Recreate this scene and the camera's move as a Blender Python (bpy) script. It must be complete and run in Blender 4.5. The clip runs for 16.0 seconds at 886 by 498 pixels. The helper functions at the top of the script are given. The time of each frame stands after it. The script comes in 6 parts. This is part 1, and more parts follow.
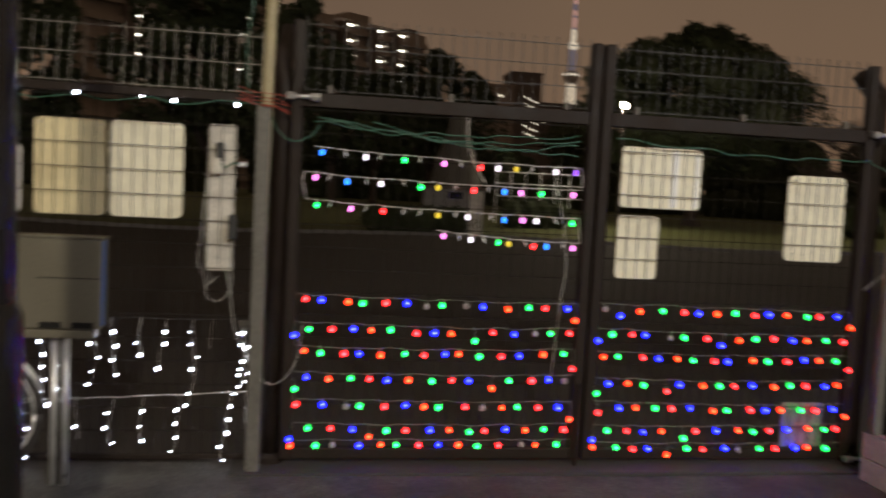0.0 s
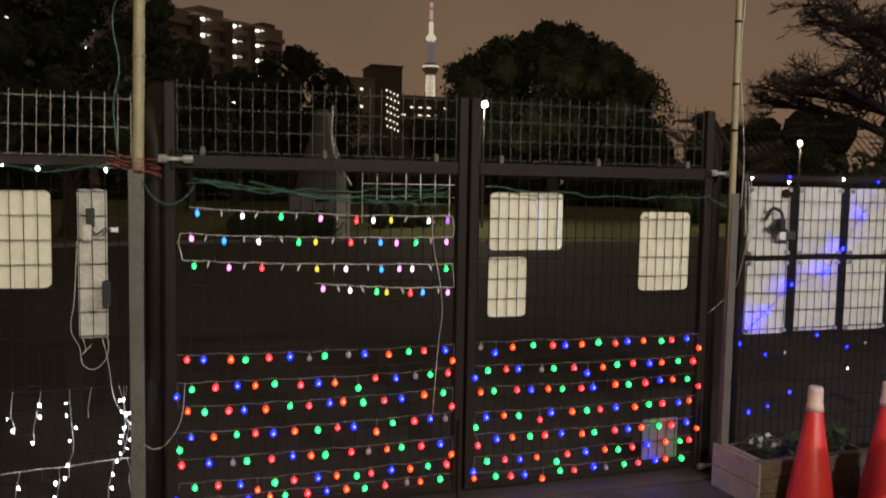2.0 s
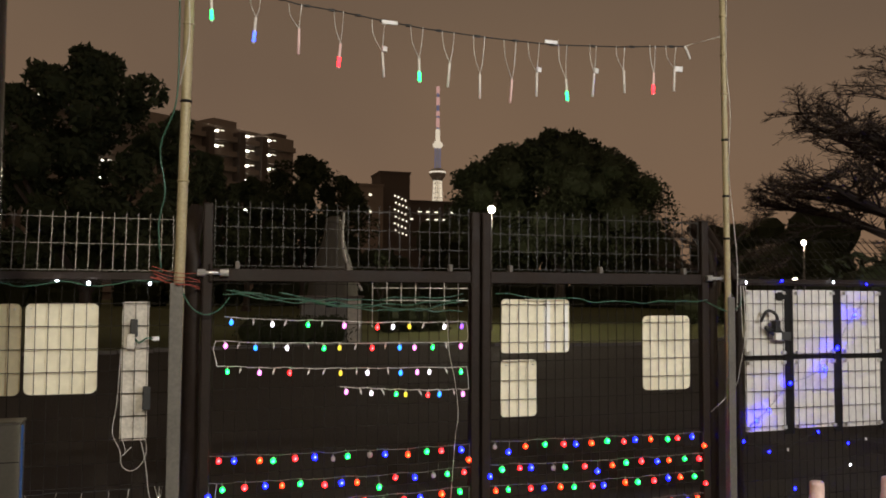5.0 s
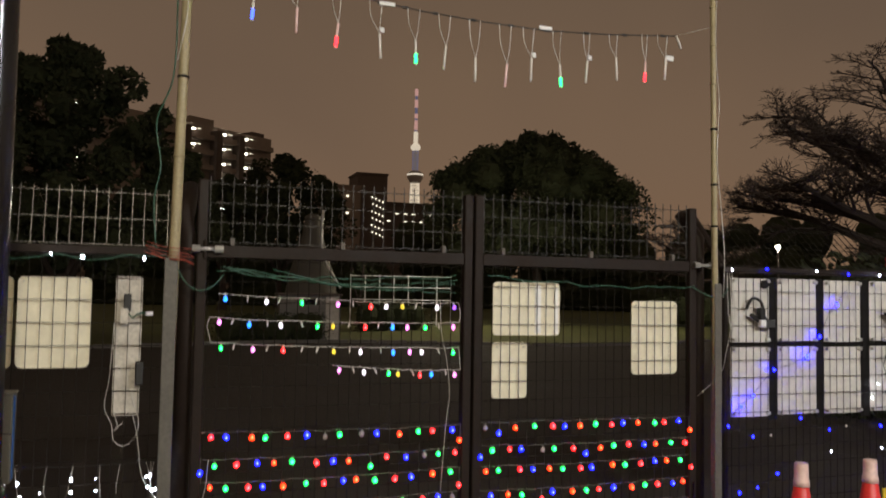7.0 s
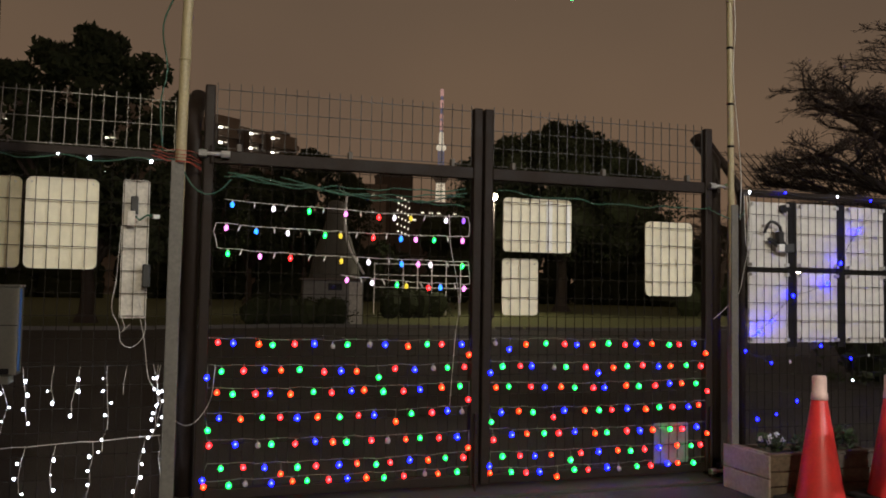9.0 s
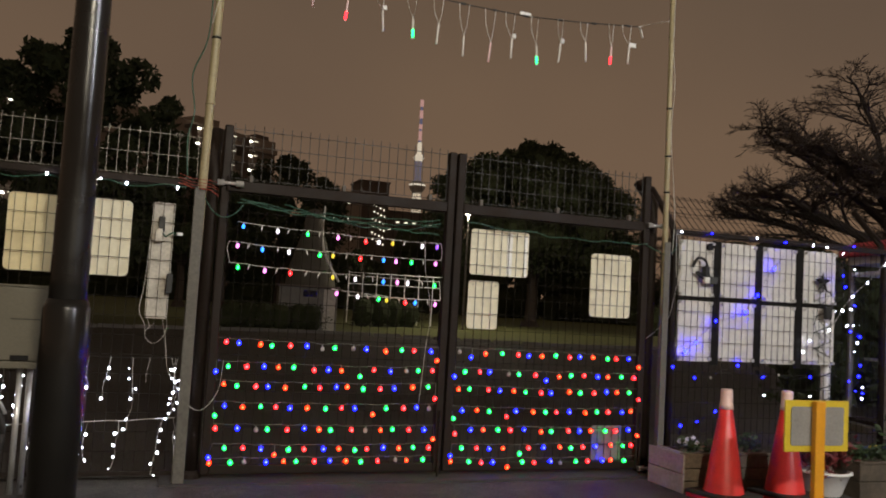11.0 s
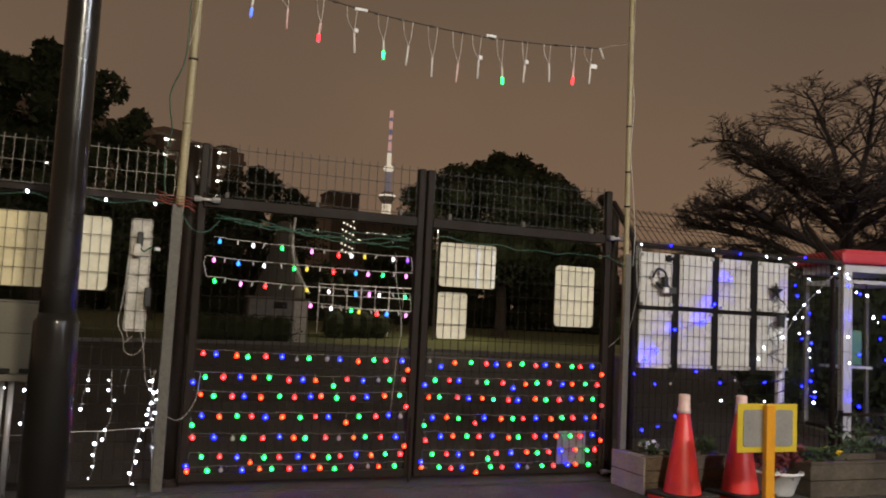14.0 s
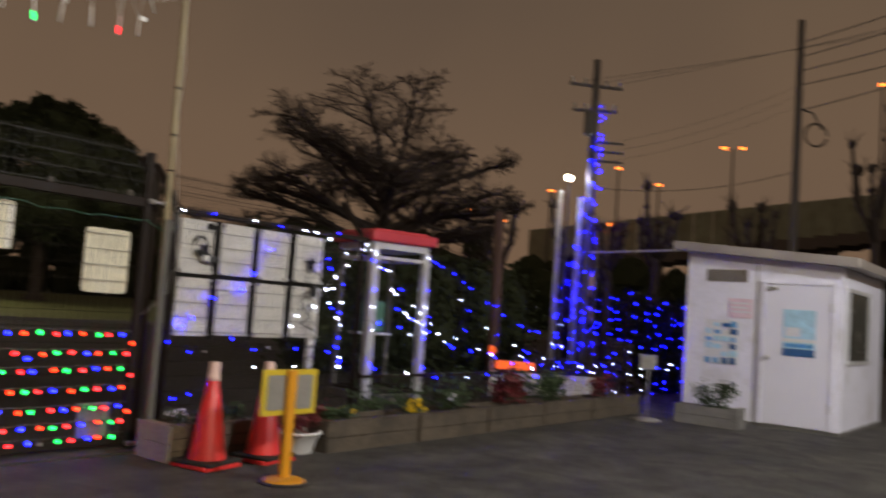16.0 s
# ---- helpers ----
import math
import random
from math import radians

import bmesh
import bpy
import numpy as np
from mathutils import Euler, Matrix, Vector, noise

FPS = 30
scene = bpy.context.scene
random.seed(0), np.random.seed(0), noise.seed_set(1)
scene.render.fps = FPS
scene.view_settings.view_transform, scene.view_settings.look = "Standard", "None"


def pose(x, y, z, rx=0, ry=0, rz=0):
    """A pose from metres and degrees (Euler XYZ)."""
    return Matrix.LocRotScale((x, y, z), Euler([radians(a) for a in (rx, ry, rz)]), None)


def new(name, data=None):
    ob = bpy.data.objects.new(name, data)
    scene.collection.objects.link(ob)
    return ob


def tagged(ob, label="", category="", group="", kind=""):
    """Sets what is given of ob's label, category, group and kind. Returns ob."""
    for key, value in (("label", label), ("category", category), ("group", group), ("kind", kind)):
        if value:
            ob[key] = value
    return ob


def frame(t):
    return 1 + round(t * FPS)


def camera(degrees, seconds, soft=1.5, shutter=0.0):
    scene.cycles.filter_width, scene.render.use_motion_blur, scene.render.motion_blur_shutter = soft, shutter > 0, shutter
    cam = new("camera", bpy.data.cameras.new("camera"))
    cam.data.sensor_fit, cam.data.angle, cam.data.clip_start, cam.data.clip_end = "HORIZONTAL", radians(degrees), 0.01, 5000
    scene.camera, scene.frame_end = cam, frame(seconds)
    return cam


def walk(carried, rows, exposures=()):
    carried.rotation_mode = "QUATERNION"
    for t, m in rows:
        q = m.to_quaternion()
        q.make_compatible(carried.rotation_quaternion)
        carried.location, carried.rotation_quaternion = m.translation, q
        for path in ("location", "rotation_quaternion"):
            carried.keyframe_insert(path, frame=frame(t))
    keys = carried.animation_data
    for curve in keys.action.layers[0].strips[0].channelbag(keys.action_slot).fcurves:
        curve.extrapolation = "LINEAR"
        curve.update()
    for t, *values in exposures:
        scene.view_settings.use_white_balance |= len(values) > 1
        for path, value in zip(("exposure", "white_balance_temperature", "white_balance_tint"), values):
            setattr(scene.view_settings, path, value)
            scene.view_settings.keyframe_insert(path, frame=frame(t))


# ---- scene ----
cam = camera(56.9, 16.0, soft=1.8, shutter=0.9)
METRES, EYE, TILT, LEAN, TURN = 3.2, 1.575, -1.3, 0.0, -9.1
ROWS = [
    (0.0, 0.0, 0.0, 0.0, 0.15, -2.84, -2.93),
    (0.5, -0.0, 0.0162, 0.0322, -5.22, -4.0, -1.22),
    (1.0, -0.0066, 0.0132, 0.0564, -7.87, -4.89, -1.31),
    (1.5, -0.011, -0.0123, 0.0796, -9.03, -4.56, -1.34),
    (2.0, -0.0241, -0.0442, 0.1032, -9.22, -3.06, -0.82),
    (2.5, -0.0101, -0.1025, 0.11, -8.64, -1.92, -0.49),
    (3.0, -0.0104, -0.1447, 0.1181, -8.16, -0.53, -0.3),
    (3.5, -0.0297, -0.151, 0.1202, -8.14, 1.62, -0.54),
    (4.0, -0.0329, -0.1531, 0.1157, -8.17, 4.01, -0.23),
    (6.5, -0.0881, -0.1631, 0.1001, -9.95, 4.21, -0.43),
    (7.0, -0.0886, -0.1592, 0.0672, -10.33, 4.34, -0.78),
    (7.5, -0.0709, -0.147, -0.0081, -10.23, 4.61, -1.15),
    (8.0, -0.0574, -0.1442, -0.0603, -9.57, 4.38, -0.92),
    (8.5, -0.0512, -0.1419, -0.0763, -8.8, 3.47, -0.31),
    (9.0, -0.0485, -0.1356, -0.1035, -8.51, 4.34, -0.77),
    (11.5, -0.1069, -0.4871, -0.098, -10.8, 5.43, -3.2),
    (12.0, -0.1085, -0.5039, -0.0964, -11.12, 5.96, -2.48),
    (12.5, -0.1131, -0.5052, -0.1015, -11.08, 6.24, -1.78),
    (13.0, -0.1116, -0.5, -0.1012, -10.88, 6.3, -1.68),
    (13.5, -0.1114, -0.5004, -0.1011, -11.29, 6.13, -2.04),
    (14.0, -0.1127, -0.4996, -0.1009, -12.62, 5.99, -2.58),
    (14.5, -0.1137, -0.5026, -0.1005, -15.66, 5.98, -3.1),
    (15.0, -0.0972, -0.5011, -0.0977, -26.24, 6.25, -3.65),
    (15.5, -0.0821, -0.513, -0.0928, -36.23, 6.14, -3.75),
    (16.0, -0.0713, -0.5207, -0.0933, -43.01, 5.2, -3.2),
]
walk(cam, [(t, pose(0, 0, EYE, TILT, LEAN, TURN) @ pose(METRES * x, METRES * y, METRES * z, 90 + pitch, roll, yaw)) for t, x, y, z, yaw, pitch, roll in ROWS],
     [(0.0, -0.1), (0.5, -0.2), (1.0, -0.1), (1.5, -0.2), (2.0, -0.12), (2.5, -0.12), (3.0, -0.05), (3.5, 0.0), (4.0, 0.1), (6.5, 0.0), (7.0, -0.03), (8.0, -0.15), (9.0, -0.22), (11.5, -0.08), (12.5, 0.0), (14.0, 0.0), (14.5, -0.1), (15.0, -0.18), (15.5, -0.15), (16.0, -0.17)])

# ---- world and large lights ----
world = bpy.data.worlds.new("night_sky")
scene.world = world
world.use_nodes = True
wn = world.node_tree
wn.nodes.clear()
w_out = wn.nodes.new("ShaderNodeOutputWorld")
w_bg = wn.nodes.new("ShaderNodeBackground")
w_geo = wn.nodes.new("ShaderNodeTexCoord")
w_sep = wn.nodes.new("ShaderNodeSeparateXYZ")
w_ramp = wn.nodes.new("ShaderNodeValToRGB")
w_ramp.color_ramp.elements[0].position = 0.0
w_ramp.color_ramp.elements[0].color = (0.214, 0.128, 0.075, 1)
w_ramp.color_ramp.elements[1].position = 0.55
w_ramp.color_ramp.elements[1].color = (0.107, 0.077, 0.054, 1)
w_mid = w_ramp.color_ramp.elements.new(0.16)
w_mid.color = (0.177, 0.114, 0.0725, 1)
w_noise = wn.nodes.new("ShaderNodeTexNoise")
w_noise.inputs["Scale"].default_value = 2.2
w_noise.inputs["Detail"].default_value = 3.0
w_mul = wn.nodes.new("ShaderNodeMix")
w_mul.data_type, w_mul.blend_type = "RGBA", "MULTIPLY"
w_mul.inputs[0].default_value = 1.0
w_nr = wn.nodes.new("ShaderNodeValToRGB")
w_nr.color_ramp.elements[0].position, w_nr.color_ramp.elements[1].position = 0.3, 0.7
w_nr.color_ramp.elements[0].color = (0.88, 0.88, 0.90, 1)
w_nr.color_ramp.elements[1].color = (1.08, 1.06, 1.02, 1)
wn.links.new(w_geo.outputs["Generated"], w_sep.inputs[0])
wn.links.new(w_sep.outputs["Z"], w_ramp.inputs[0])
wn.links.new(w_geo.outputs["Generated"], w_noise.inputs["Vector"])
wn.links.new(w_noise.outputs["Fac"], w_nr.inputs[0])
wn.links.new(w_ramp.outputs[0], w_mul.inputs[6])
wn.links.new(w_nr.outputs[0], w_mul.inputs[7])
wn.links.new(w_mul.outputs[2], w_bg.inputs["Color"])
w_bg.inputs["Strength"].default_value = 1.0
wn.links.new(w_bg.outputs[0], w_out.inputs[0])


def lamp(name, place, power, colour, radius=0.1):
    data = bpy.data.lights.new(name, "POINT")
    data.energy, data.color, data.shadow_soft_size = power, colour, radius
    ob = new(name, data)
    ob.location = place
    return ob


STREET = (0.4, -7.0, 6.3)           # the street lamp behind the viewer, unseen, inferred from wire shadows
# second lamp added without a known source, to brighten shed and sheets
FILL_LAMP = (6.4, -6.0, 6.0)
lamp("unseen_light", (STREET[0], STREET[1], STREET[2] - 0.16), 2450, (1.0, 0.90, 0.70), 0.18)
lamp("unseen_light", (FILL_LAMP[0], FILL_LAMP[1], FILL_LAMP[2] - 0.16), 2050, (0.92, 0.94, 1.0), 0.18)
lamp("park_light", (12.35, 32.2, 5.2), 950, (1.0, 0.88, 0.66), 0.15)
lamp("path_light", (26.3, 29.5, 4.0), 500, (1.0, 0.86, 0.62), 0.12)
lamp("pole_light", (22.0, 10.9, 5.75), 45, (0.95, 0.97, 1.0), 0.1)


# ---- materials ----
def mat(name, colour, rough=0.6, metal=0.0, var=0.25, scale=8.0, bump=0.1, fine=60.0, glow=0.0, glow_colour=None, island=0.0, coat=0.0, mottle=0.0, spec=0.5):
    m = bpy.data.materials.new(name)
    m.use_nodes = True
    n, k = m.node_tree.nodes, m.node_tree.links
    b = n["Principled BSDF"]
    b.inputs["Roughness"].default_value, b.inputs["Metallic"].default_value = rough, metal
    b.inputs["Coat Weight"].default_value = coat
    b.inputs["Specular IOR Level"].default_value = spec
    co = n.new("ShaderNodeTexCoord")
    a = n.new("ShaderNodeTexNoise")
    a.inputs["Scale"].default_value, a.inputs["Detail"].default_value = scale, 5
    f = n.new("ShaderNodeTexNoise")
    f.inputs["Scale"].default_value, f.inputs["Detail"].default_value = fine, 3
    k.new(co.outputs["Object"], a.inputs["Vector"])
    k.new(co.outputs["Object"], f.inputs["Vector"])
    add = n.new("ShaderNodeMath")
    add.operation = "ADD"
    k.new(a.outputs["Fac"], add.inputs[0])
    k.new(f.outputs["Fac"], add.inputs[1])
    last = add
    if island:
        geo = n.new("ShaderNodeNewGeometry")
        more = n.new("ShaderNodeMath")
        more.operation = "MULTIPLY_ADD"
        k.new(geo.outputs["Random Per Island"], more.inputs[0])
        more.inputs[1].default_value = island
        k.new(add.outputs[0], more.inputs[2])
        last = more
    r = n.new("ShaderNodeMapRange")
    r.inputs["From Min"].default_value, r.inputs["From Max"].default_value = 0.55, 1.45 + island
    r.inputs["To Min"].default_value, r.inputs["To Max"].default_value = 1 - var, 1 + var
    k.new(last.outputs[0], r.inputs["Value"])
    mul = n.new("ShaderNodeVectorMath")
    mul.operation = "SCALE"
    mul.inputs[0].default_value = colour
    k.new(r.outputs[0], mul.inputs["Scale"])
    k.new(mul.outputs[0], b.inputs["Base Color"])
    rr = n.new("ShaderNodeMapRange")
    rr.inputs["From Min"].default_value, rr.inputs["From Max"].default_value = 0.3, 0.7
    rr.inputs["To Min"].default_value, rr.inputs["To Max"].default_value = max(0.03, rough - 0.12), min(1, rough + 0.12)
    k.new(a.outputs["Fac"], rr.inputs["Value"])
    k.new(rr.outputs[0], b.inputs["Roughness"])
    if bump:
        bp = n.new("ShaderNodeBump")
        bp.inputs["Strength"].default_value, bp.inputs["Distance"].default_value = bump, 0.01
        k.new(f.outputs["Fac"], bp.inputs["Height"])
        k.new(bp.outputs[0], b.inputs["Normal"])
    if glow:
        b.inputs["Emission Color"].default_value = (*(glow_colour or colour), 1)
        e = n.new("ShaderNodeMapRange")
        e.inputs["From Min"].default_value, e.inputs["From Max"].default_value = 0.42, 0.72
        e.inputs["To Min"].default_value, e.inputs["To Max"].default_value = glow * (1 - 0.6 * mottle), glow * (1 + 4 * mottle)
        k.new(f.outputs["Fac"], e.inputs["Value"])
        k.new(e.outputs[0], b.inputs["Emission Strength"])
    return m


def asphalt_mat():
    m = mat("asphalt", (0.078, 0.071, 0.062), 0.78, var=0.75, scale=0.9, bump=0.9, fine=60)
    n, k = m.node_tree.nodes, m.node_tree.links
    b = n["Principled BSDF"]
    co = n.new("ShaderNodeTexCoord")
    v = n.new("ShaderNodeTexVoronoi")
    v.inputs["Scale"].default_value = 62.0
    k.new(co.outputs["Object"], v.inputs["Vector"])
    r = n.new("ShaderNodeMapRange")
    r.inputs["From Min"].default_value, r.inputs["From Max"].default_value = 0.0, 0.5
    r.inputs["To Min"].default_value, r.inputs["To Max"].default_value = 1.5, 0.75
    k.new(v.outputs["Distance"], r.inputs["Value"])
    s = n.new("ShaderNodeVectorMath")
    s.operation = "SCALE"
    k.new(b.inputs["Base Color"].links[0].from_socket, s.inputs[0])
    k.new(r.outputs[0], s.inputs["Scale"])
    w = n.new("ShaderNodeTexNoise")
    w.inputs["Scale"].default_value, w.inputs["Detail"].default_value, w.inputs["Roughness"].default_value = 2.6, 8, 0.68
    k.new(co.outputs["Object"], w.inputs["Vector"])
    q = n.new("ShaderNodeMapRange")
    q.inputs["From Min"].default_value, q.inputs["From Max"].default_value = 0.36, 0.66
    q.inputs["To Min"].default_value, q.inputs["To Max"].default_value = 0.55, 1.55
    k.new(w.outputs["Fac"], q.inputs["Value"])
    z = n.new("ShaderNodeVectorMath")
    z.operation = "SCALE"
    k.new(s.outputs[0], z.inputs[0])
    k.new(q.outputs[0], z.inputs["Scale"])
    k.new(z.outputs[0], b.inputs["Base Color"])
    return m


ASPHALT = asphalt_mat()
PATH = mat("dark_path", (0.050, 0.043, 0.036), 0.9, var=0.4, scale=0.6, bump=0.5, fine=90, spec=0.2)
CONCRETE = mat("concrete", (0.15, 0.143, 0.13), 0.85, var=0.3, scale=3, bump=0.4, fine=80)
BROWN = mat("brown_paint_and_shade", (0.0200, 0.0132, 0.0098), 0.6, 0.0, 0.35, 6, 0.1, spec=0.2)
# one mesh wire in three tones: paler copies paint lamplight on upper panels
WIRE_LIT = mat("coated_wire_lit", (0.030, 0.025, 0.020), 0.6, 0.0, 0.25, 4, 0.0)
WIRE = mat("coated_wire_shaded", (0.0185, 0.0158, 0.0132), 0.9, 0.0, 0.25, 4, 0.0, spec=0.05)
WIRE_LIT_BRIGHT = mat("coated_wire_lit_bright", (0.17, 0.155, 0.13), 0.45, 0.3, 0.25, 4, 0.0)
BAMBOO = mat("bamboo", (0.36, 0.30, 0.17), 0.5, 0, 0.3, 5, 0.2)
GREYPOST = mat("weathered_post_and_shade", (0.125, 0.115, 0.098), 0.6, 0.1, 0.35, 6, 0.25)
BLACKPOLE = mat("black_pole", (0.010, 0.009, 0.008), 0.22, 0.0, 0.3, 3, 0.05)
BOARD = mat("white_board", (0.82, 0.765, 0.585), 0.5, 0, 0.13, 5.0, 0.05, 22)
BOARD_Y = mat("yellowed_board", (0.76, 0.65, 0.38), 0.5, 0, 0.13, 5.0, 0.05, 22)
BOARD_W = mat("pale_board", (0.68, 0.655, 0.60), 0.5, 0, 0.16, 4.5, 0.08, 18)
# plain white in place of the shine on clear film and plastic
SHINE = mat("white_shine", (0.93, 0.92, 0.88), 0.3, 0, 0.05, 3, 0.0)
TAPE = mat("dark_tape", (0.010, 0.009, 0.0085), 0.6, 0, 0.2, 8, 0.05, spec=0.2)
DIRTYWHITE = mat("dirty_white_plastic", (0.55, 0.51, 0.44), 0.5, 0, 0.35, 9, 0.1)
CABLE_G = mat("green_cable", (0.026, 0.085, 0.052), 0.45, 0, 0.2, 12, 0)
CORD = mat("grey_cord", (0.20, 0.20, 0.18), 0.6, 0, 0.2, 12, 0)
CABLE_W = mat("white_cable", (0.56, 0.54, 0.49), 0.45, 0, 0.15, 12, 0)
CABLE_B = mat("black_cable", (0.02, 0.02, 0.02), 0.5, 0, 0.2, 12, 0)
STRING_R = mat("red_cord", (0.30, 0.055, 0.03), 0.7, 0, 0.3, 30, 0.2)
GALV = mat("galvanised", (0.62, 0.61, 0.58), 0.38, 0.7, 0.2, 12, 0.1)
CONE_R = mat("cone_red", (0.74, 0.038, 0.034), 0.42, 0, 0.12, 6, 0.08)
CONE_P = mat("cone_tape", (0.74, 0.52, 0.46), 0.4, 0, 0.2, 14, 0.05)
RUBBER = mat("black_rubber", (0.025, 0.022, 0.02), 0.7, 0, 0.3, 12, 0.2)
YELLOW = mat("yellow_paint", (0.60, 0.44, 0.03), 0.45, 0, 0.15, 8, 0.06)
ORANGE = mat("orange_yellow_post", (0.68, 0.30, 0.015), 0.45, 0, 0.12, 8, 0.06)
GREYPANEL = mat("grey_panel", (0.24, 0.225, 0.20), 0.6, 0, 0.22, 10, 0.15)
WOOD = mat("weathered_wood", (0.165, 0.125, 0.085), 0.75, 0, 0.45, 5, 0.4, 45)
WOOD_P = mat("pale_grey_wood", (0.20, 0.19, 0.175), 0.8, 0, 0.45, 4, 0.4, 45)
WOOD_E = mat("whitish_wood", (0.34, 0.30, 0.265), 0.75, 0, 0.3, 6, 0.4, 45)
WOOD_G = mat("grey_wood", (0.095, 0.074, 0.052), 0.8, 0, 0.5, 4, 0.4, 45)
SOIL = mat("soil", (0.045, 0.032, 0.022), 0.95, 0, 0.4, 20, 0.8)
LEAF = mat("leaf_green", (0.036, 0.060, 0.022), 0.55, 0, 0.3, 10, 0, island=1.0)
LEAF_D = mat("leaf_dark", (0.037, 0.044, 0.021), 0.8, 0, 0.35, 0.6, 0, 2, island=1.2, spec=0.15)
LEAF_R = mat("leaf_red", (0.12, 0.013, 0.015), 0.55, 0, 0.35, 10, 0, island=1.0)
PETAL_W = mat("petal_white", (0.72, 0.72, 0.74), 0.6, 0, 0.1, 20, 0)
PETAL_Y = mat("petal_yellow", (0.80, 0.55, 0.02), 0.6, 0, 0.15, 20, 0)
BARK = mat("bark", (0.050, 0.035, 0.027), 0.9, 0, 0.4, 4, 0.5, 30)
GRASS = mat("grass", (0.085, 0.092, 0.022), 0.95, 0, 0.4, 0.5, 0.8, 25)
SHED = mat("shed_white_paint", (0.82, 0.81, 0.90), 0.45, 0, 0.10, 1.6, 0.08, 25)
def stained(m, colour, scale, low, high, amount):
    """Blotches of another colour over a painted surface."""
    n, k = m.node_tree.nodes, m.node_tree.links
    b = n["Principled BSDF"]
    co = n.new("ShaderNodeTexCoord")
    t = n.new("ShaderNodeTexNoise")
    t.inputs["Scale"].default_value, t.inputs["Detail"].default_value, t.inputs["Roughness"].default_value = scale, 7, 0.65
    k.new(co.outputs["Object"], t.inputs["Vector"])
    r = n.new("ShaderNodeMapRange")
    r.inputs["From Min"].default_value, r.inputs["From Max"].default_value = low, high
    r.inputs["To Max"].default_value = amount
    k.new(t.outputs["Fac"], r.inputs["Value"])
    x = n.new("ShaderNodeMix")
    x.data_type = "RGBA"
    k.new(r.outputs[0], x.inputs[0])
    k.new(b.inputs["Base Color"].links[0].from_socket, x.inputs[6])
    x.inputs[7].default_value = (*colour, 1)
    k.new(x.outputs[2], b.inputs["Base Color"])


stained(SHED, (0.40, 0.37, 0.30), 1.3, 0.52, 0.78, 0.75)
stained(BOARD, (0.50, 0.42, 0.26), 4.0, 0.54, 0.80, 0.55)
stained(BOARD_Y, (0.48, 0.36, 0.18), 4.0, 0.54, 0.80, 0.5)
stained(BOARD_W, (0.44, 0.40, 0.32), 3.4, 0.52, 0.78, 0.55)
stained(WOOD_G, (0.045, 0.036, 0.026), 3.0, 0.48, 0.66, 0.8)
stained(WOOD, (0.075, 0.055, 0.038), 3.5, 0.50, 0.70, 0.7)
stained(CONE_R, (0.40, 0.05, 0.045), 5.0, 0.52, 0.74, 0.6)
SHED_R = mat("shed_roof_metal", (0.42, 0.38, 0.34), 0.5, 0.3, 0.2, 2, 0.1)
DOORP = mat("door_paint", (0.80, 0.79, 0.88), 0.4, 0, 0.05, 2, 0.04)
POSTER_B = mat("poster_blue", (0.10, 0.32, 0.62), 0.4, 0, 0.4, 14, 0)
POSTER_L = mat("poster_pale_blue", (0.42, 0.66, 0.80), 0.4, 0, 0.3, 10, 0)
POSTER_P = mat("poster_pink", (0.76, 0.58, 0.64), 0.5, 0, 0.2, 10, 0)
POSTER_N = mat("poster_navy", (0.04, 0.12, 0.30), 0.4, 0, 0.3, 18, 0)
ROOF_R = mat("booth_roof_red", (0.62, 0.055, 0.070), 0.45, 0, 0.12, 5, 0.05)
ALU = mat("pale_aluminium", (0.66, 0.66, 0.65), 0.4, 0.35, 0.15, 6, 0.05)
# even pane colour in place of the greyish interior behind the glass
SHEDWIN = mat("olive_grey_window", (0.085, 0.080, 0.066), 0.18, 0, 0.35, 3, 0)
DARKWIN = mat("dark_window", (0.010, 0.012, 0.014), 0.08, 0, 0.2, 3, 0)
FACADE = mat("facade", (0.30, 0.25, 0.21), 0.85, 0, 0.15, 0.3, 0.0, 2)
FACADE_D = mat("facade_dark", (0.13, 0.105, 0.09), 0.85, 0, 0.15, 0.3, 0.0, 2)
POLE_C = mat("pole_concrete", (0.13, 0.115, 0.10), 0.8, 0, 0.2, 3, 0.2)
VIADUCT = mat("viaduct_panel", (0.30, 0.31, 0.22), 0.8, 0, 0.3, 0.2, 0.0, 1)
STEEL = mat("tower_steel", (0.50, 0.48, 0.46), 0.6, 0.2, 0.1, 0.05, 0.0, 1)
GREYBOX = mat("grey_beige_metal", (0.14, 0.125, 0.09), 0.5, 0.1, 0.15, 4, 0.06)
GREYSLIDE = mat("slide_concrete", (0.10, 0.092, 0.075), 0.8, 0, 0.25, 2, 0.2)
WHITEPAINT = mat("white_paint", (0.75, 0.74, 0.72), 0.45, 0, 0.1, 6, 0.05)
BLUEPAINT = mat("blue_paint", (0.03, 0.10, 0.30), 0.4, 0, 0.2, 8, 0.05)


def glass_mat():
    m = bpy.data.materials.new("clear_glass")
    m.use_nodes = True
    b = m.node_tree.nodes["Principled BSDF"]
    b.inputs["Base Color"].default_value = (0.92, 0.95, 0.95, 1)
    b.inputs["Roughness"].default_value = 0.03
    b.inputs["Transmission Weight"].default_value = 1.0
    b.inputs["IOR"].default_value = 1.1
    return m


GLASS = glass_mat()


def glow(name, colour, strength, base=None, mottle=0.0, fine=60.0):
    return mat(name, base or tuple(0.3 * c + 0.03 for c in colour), 0.35, 0, 0.05, 10, 0, fine, glow=strength, glow_colour=colour, mottle=mottle)


